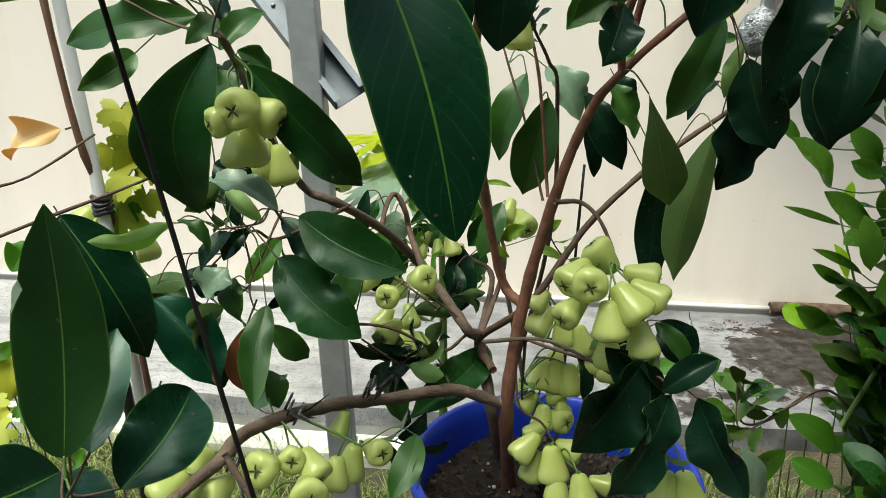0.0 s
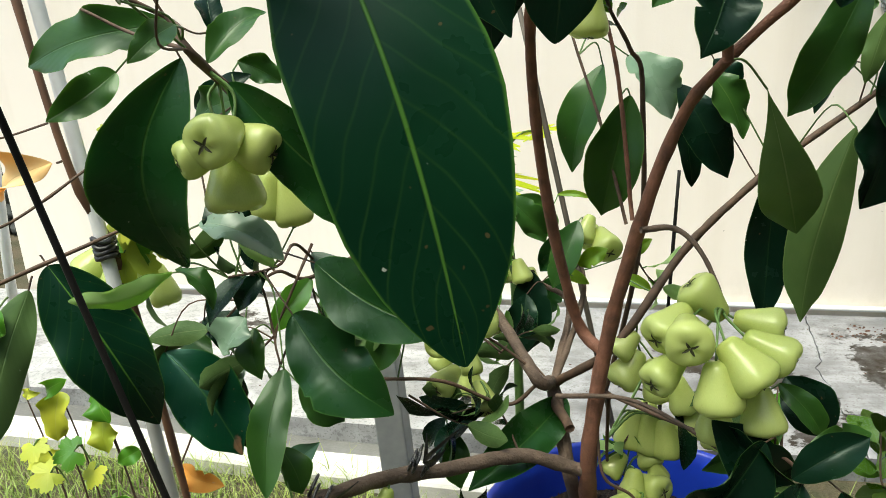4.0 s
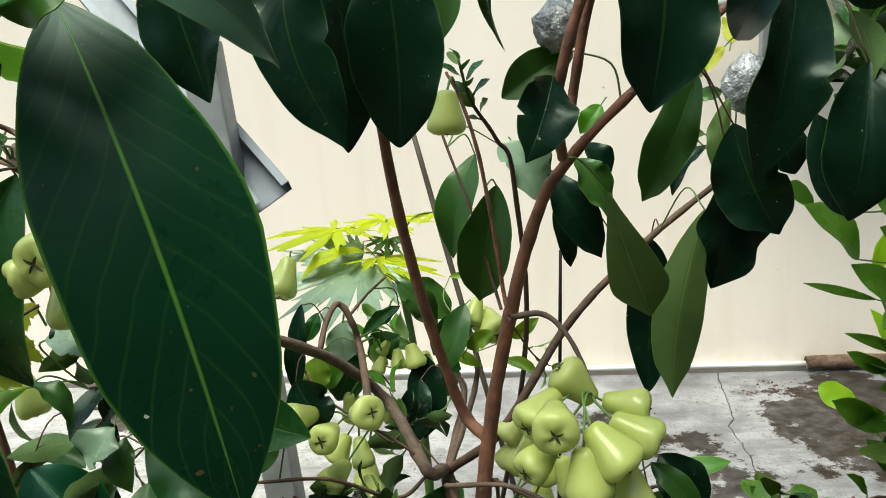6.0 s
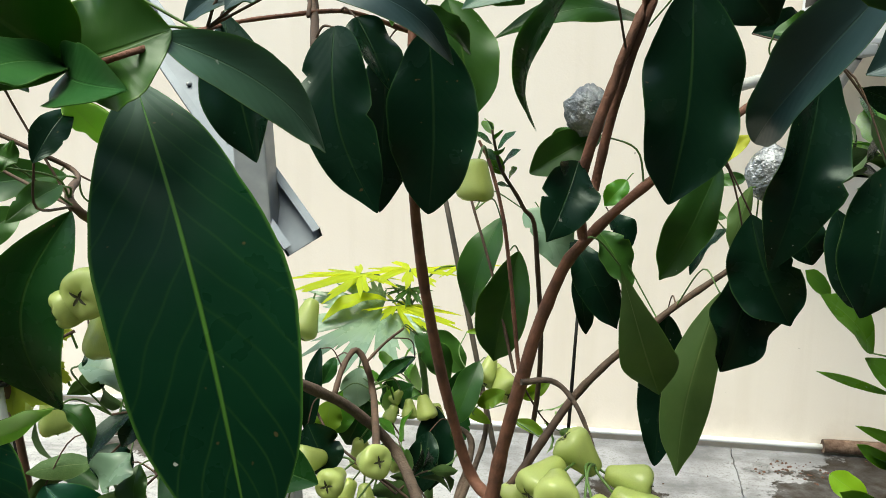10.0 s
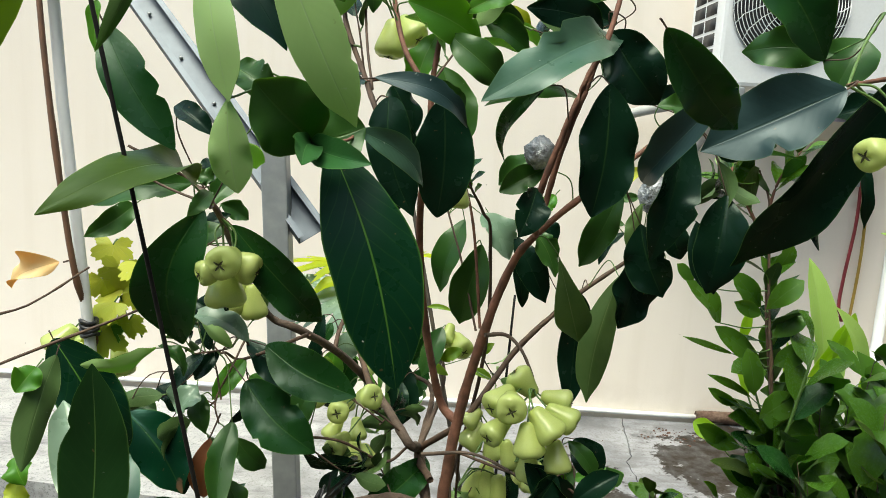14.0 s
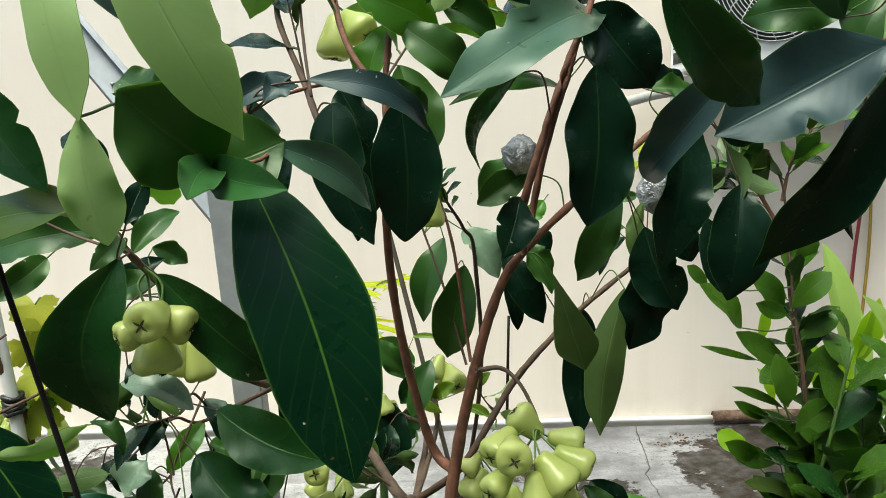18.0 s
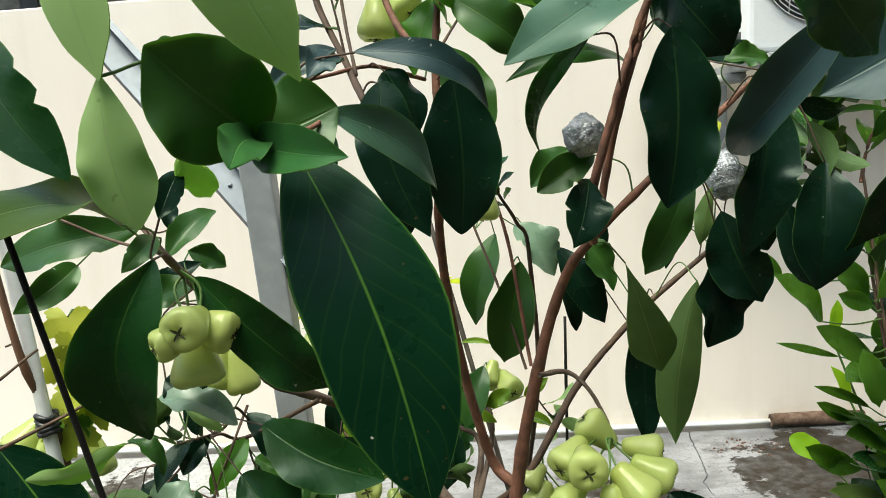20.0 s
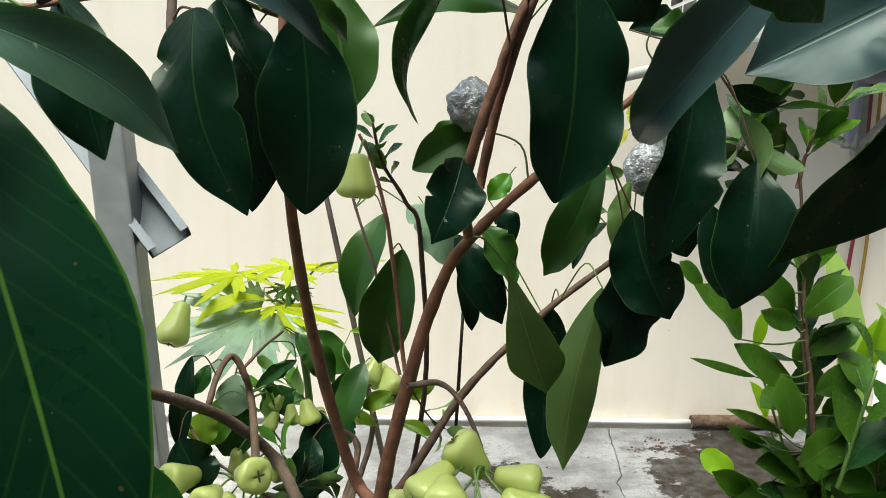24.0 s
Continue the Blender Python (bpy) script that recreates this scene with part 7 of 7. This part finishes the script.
# ---- grass ----
rr = random.Random(9)
verts, faces = [], []
for i in range(15000):
    if rr.random() < 0.6:
        x, y = rr.uniform(-1.4, 1.6), 1.57 - abs(rr.gauss(0, 0.28))
    else:
        x, y = rr.uniform(-1.6, 1.6), rr.uniform(0.5, 1.56)
    if (x - PX) ** 2 + (y - PY) ** 2 < 0.17 ** 2 or noise.noise(Vector((x * 3, y * 3, 0))) < -0.12:
        continue
    h, w, a = rr.choice((0.02, 0.03, 0.045, 0.06, 0.09)) * rr.uniform(0.7, 1.2), rr.uniform(0.0007, 0.0016), rr.uniform(0, 6.28)
    dx, dy = math.cos(a), math.sin(a)
    k = len(verts)
    for f, lean2, ww in ((0, 0, 1), (0.55, 0.25, 0.8), (1.0, 0.85, 0.08)):
        for s in (-1, 1):
            verts.append((x + dx * h * lean2 - dy * w * ww * s, y + dy * h * lean2 + dx * w * ww * s, h * f * (1 - 0.15 * lean2)))
    faces += [(k, k + 1, k + 3, k + 2), (k + 2, k + 3, k + 5, k + 4)]
gm = bpy.data.meshes.new("grass")
gm.from_pydata(verts, [], faces)
gm.materials.append(grass_mat)
tagged(new("grass", gm), "thin green grass tufts in bare soil", "grass", kind="stuff")
verts, faces = [], []
for i in range(150):
    x, y = (rr.gauss(0.99, 0.05), rr.gauss(2.32, 0.035)) if i % 2 else (rr.uniform(-1.2, 1.7), rr.uniform(1.72, 2.44))
    s = rr.choice((0.002, 0.003, 0.004, 0.007)) * (1 if i % 2 else 0.6)
    k = len(verts)
    for dx, dy, dz in ((-1, -0.5, 0.05), (0.2, -0.8, 0.1), (1, 0.3, 0.05), (-0.2, 0.7, 0.3), (0.1, 0.0, 0.7)):
        verts.append((x + s * dx * rr.uniform(0.6, 1.2), y + s * dy * rr.uniform(0.6, 1.2), SLAB + s * dz))
    faces += [(k, k + 1, k + 4), (k + 1, k + 2, k + 4), (k + 2, k + 3, k + 4), (k + 3, k, k + 4)]
dm = bpy.data.meshes.new("debris")
dm.from_pydata(verts, [], faces)
dm.materials.append(debris_mat)
tagged(new("debris", dm), "crumbs of dry brown litter on the slab", "litter", kind="stuff")
# fruit string
bm = bmesh.new()
tube(bm, spline([(0.556, 0.63, 1.20), (0.557, 0.625, 1.175), (0.556, 0.61, 1.145)], 4), [0.0012, 0.0012], 5)
part("string", bm, string_mat, tree, "thin green string")

# ---- small leaves on the inner twigs of the tree ----
SMALL = blade_meshes(mature, 4, 0.46, 0.45, 0.12, 0.25, 0.2, "leaf")
PALE = blade_meshes(young, 4, 0.44, 0.45, 0.12, 0.25, 0.2, "leaf")
shoot(tree, [(0.058, 0.975, 0.587), (0.001, 1.041, 0.626), (-0.020, 1.070, 0.662)], [0.0014, 0.0008], 6, 0.05, 200, PALE, 62, 0.2, twig_mat, "twig")
shoot(tree, [(0.039, 0.945, 0.605), (0.020, 0.989, 0.620), (-0.003, 1.000, 0.598)], [0.0014, 0.0008], 5, 0.05, 201, SMALL, 62, 0.2, twig_mat, "twig")
shoot(tree, [(0.004, 0.924, 0.589), (-0.028, 0.909, 0.593), (-0.062, 0.893, 0.590)], [0.0014, 0.0008], 6, 0.06, 202, SMALL, 62, 0.2, twig_mat, "twig")
shoot(tree, [(-0.015, 1.093, 0.646), (-0.038, 1.115, 0.669), (-0.051, 1.139, 0.702)], [0.0014, 0.0008], 6, 0.05, 204, PALE, 62, 0.2, twig_mat, "twig")
shoot(tree, [(0.149, 1.025, 0.753), (0.172, 1.041, 0.711), (0.192, 1.060, 0.688)], [0.0014, 0.0008], 4, 0.055, 206, PALE, 62, 0.2, twig_mat, "twig")
shoot(tree, [(-0.209, 0.891, 0.758), (-0.196, 0.881, 0.722), (-0.172, 0.879, 0.703)], [0.0014, 0.0008], 4, 0.07, 208, SMALL, 62, 0.2, twig_mat, "twig")
shoot(tree, [(-0.238, 0.849, 0.708), (-0.262, 0.839, 0.686), (-0.280, 0.832, 0.675)], [0.0014, 0.0008], 4, 0.07, 209, SMALL, 62, 0.2, twig_mat, "twig")
shoot(tree, [(-0.265, 0.838, 0.752), (-0.304, 0.842, 0.717), (-0.351, 0.850, 0.699)], [0.0014, 0.0008], 5, 0.06, 210, SMALL, 62, 0.2, twig_mat, "twig")
shoot(tree, [(0.141, 0.941, 0.611), (0.194, 0.907, 0.610), (0.236, 0.870, 0.606)], [0.0014, 0.0008], 5, 0.06, 211, SMALL, 62, 0.2, twig_mat, "twig")
shoot(tree, [(0.169, 0.957, 0.580), (0.142, 0.930, 0.542), (0.135, 0.928, 0.536)], [0.0014, 0.0008], 5, 0.035, 212, PALE, 62, 0.2, twig_mat, "twig")
shoot(tree, [(-0.098, 0.862, 0.632), (-0.055, 0.874, 0.596), (-0.025, 0.882, 0.584)], [0.0014, 0.0008], 6, 0.055, 213, SMALL, 62, 0.2, twig_mat, "twig")
shoot(tree, [(-0.215, 0.794, 0.732), (-0.230, 0.810, 0.783), (-0.244, 0.794, 0.801)], [0.0014, 0.0008], 5, 0.05, 214, SMALL, 62, 0.2, twig_mat, "twig")
shoot(tree, [(0.043, 0.699, 1.156), (0.079, 0.746, 1.211), (0.117, 0.792, 1.257)], [0.0014, 0.0008], 6, 0.08, 216, PALE, 62, 0.2, twig_mat, "twig")
shoot(tree, [(0.244, 0.735, 1.206), (0.211, 0.760, 1.223), (0.166, 0.786, 1.241)], [0.0014, 0.0008], 4, 0.09, 217, SMALL, 62, 0.2, twig_mat, "twig")
shoot(tree, [(-0.036, 0.767, 1.169), (-0.044, 0.775, 1.217), (-0.053, 0.782, 1.258)], [0.0014, 0.0008], 4, 0.08, 218, SMALL, 62, 0.2, twig_mat, "twig")
shoot(tree, [(0.400, 0.868, 1.160), (0.457, 0.880, 1.095), (0.490, 0.893, 1.036)], [0.0014, 0.0008], 5, 0.07, 219, SMALL, 62, 0.2, twig_mat, "twig")
shoot(tree, [(0.027, 1.141, 0.662), (-0.004, 1.154, 0.699), (-0.039, 1.165, 0.727)], [0.0014, 0.0008], 7, 0.045, 222, PALE, 62, 0.2, twig_mat, "twig")
shoot(tree, [(-0.009, 0.988, 0.623), (0.016, 1.013, 0.638), (0.043, 1.036, 0.636)], [0.0014, 0.0008], 6, 0.05, 224, SMALL, 62, 0.2, twig_mat, "twig")
shoot(tree, [(0.022, 0.875, 0.556), (-0.003, 0.906, 0.591), (-0.044, 0.927, 0.597)], [0.0014, 0.0008], 7, 0.05, 225, SMALL, 62, 0.2, twig_mat, "twig")
shoot(tree, [(-0.082, 0.743, 0.547), (-0.048, 0.746, 0.554), (-0.014, 0.744, 0.542)], [0.0014, 0.0008], 6, 0.05, 228, SMALL, 62, 0.2, twig_mat, "twig")
shoot(tree, [(-0.238, 0.870, 0.772), (-0.262, 0.874, 0.797), (-0.274, 0.877, 0.815)], [0.0014, 0.0008], 5, 0.05, 230, SMALL, 62, 0.2, twig_mat, "twig")
shoot(tree, [(0.219, 0.779, 0.631), (0.247, 0.770, 0.597), (0.261, 0.759, 0.559)], [0.0014, 0.0008], 6, 0.055, 233, SMALL, 62, 0.2, twig_mat, "twig")
shoot(tree, [(0.466, 1.072, 0.961), (0.492, 1.082, 1.009), (0.532, 1.091, 1.036)], [0.0014, 0.0008], 6, 0.07, 234, SMALL, 62, 0.2, twig_mat, "twig")
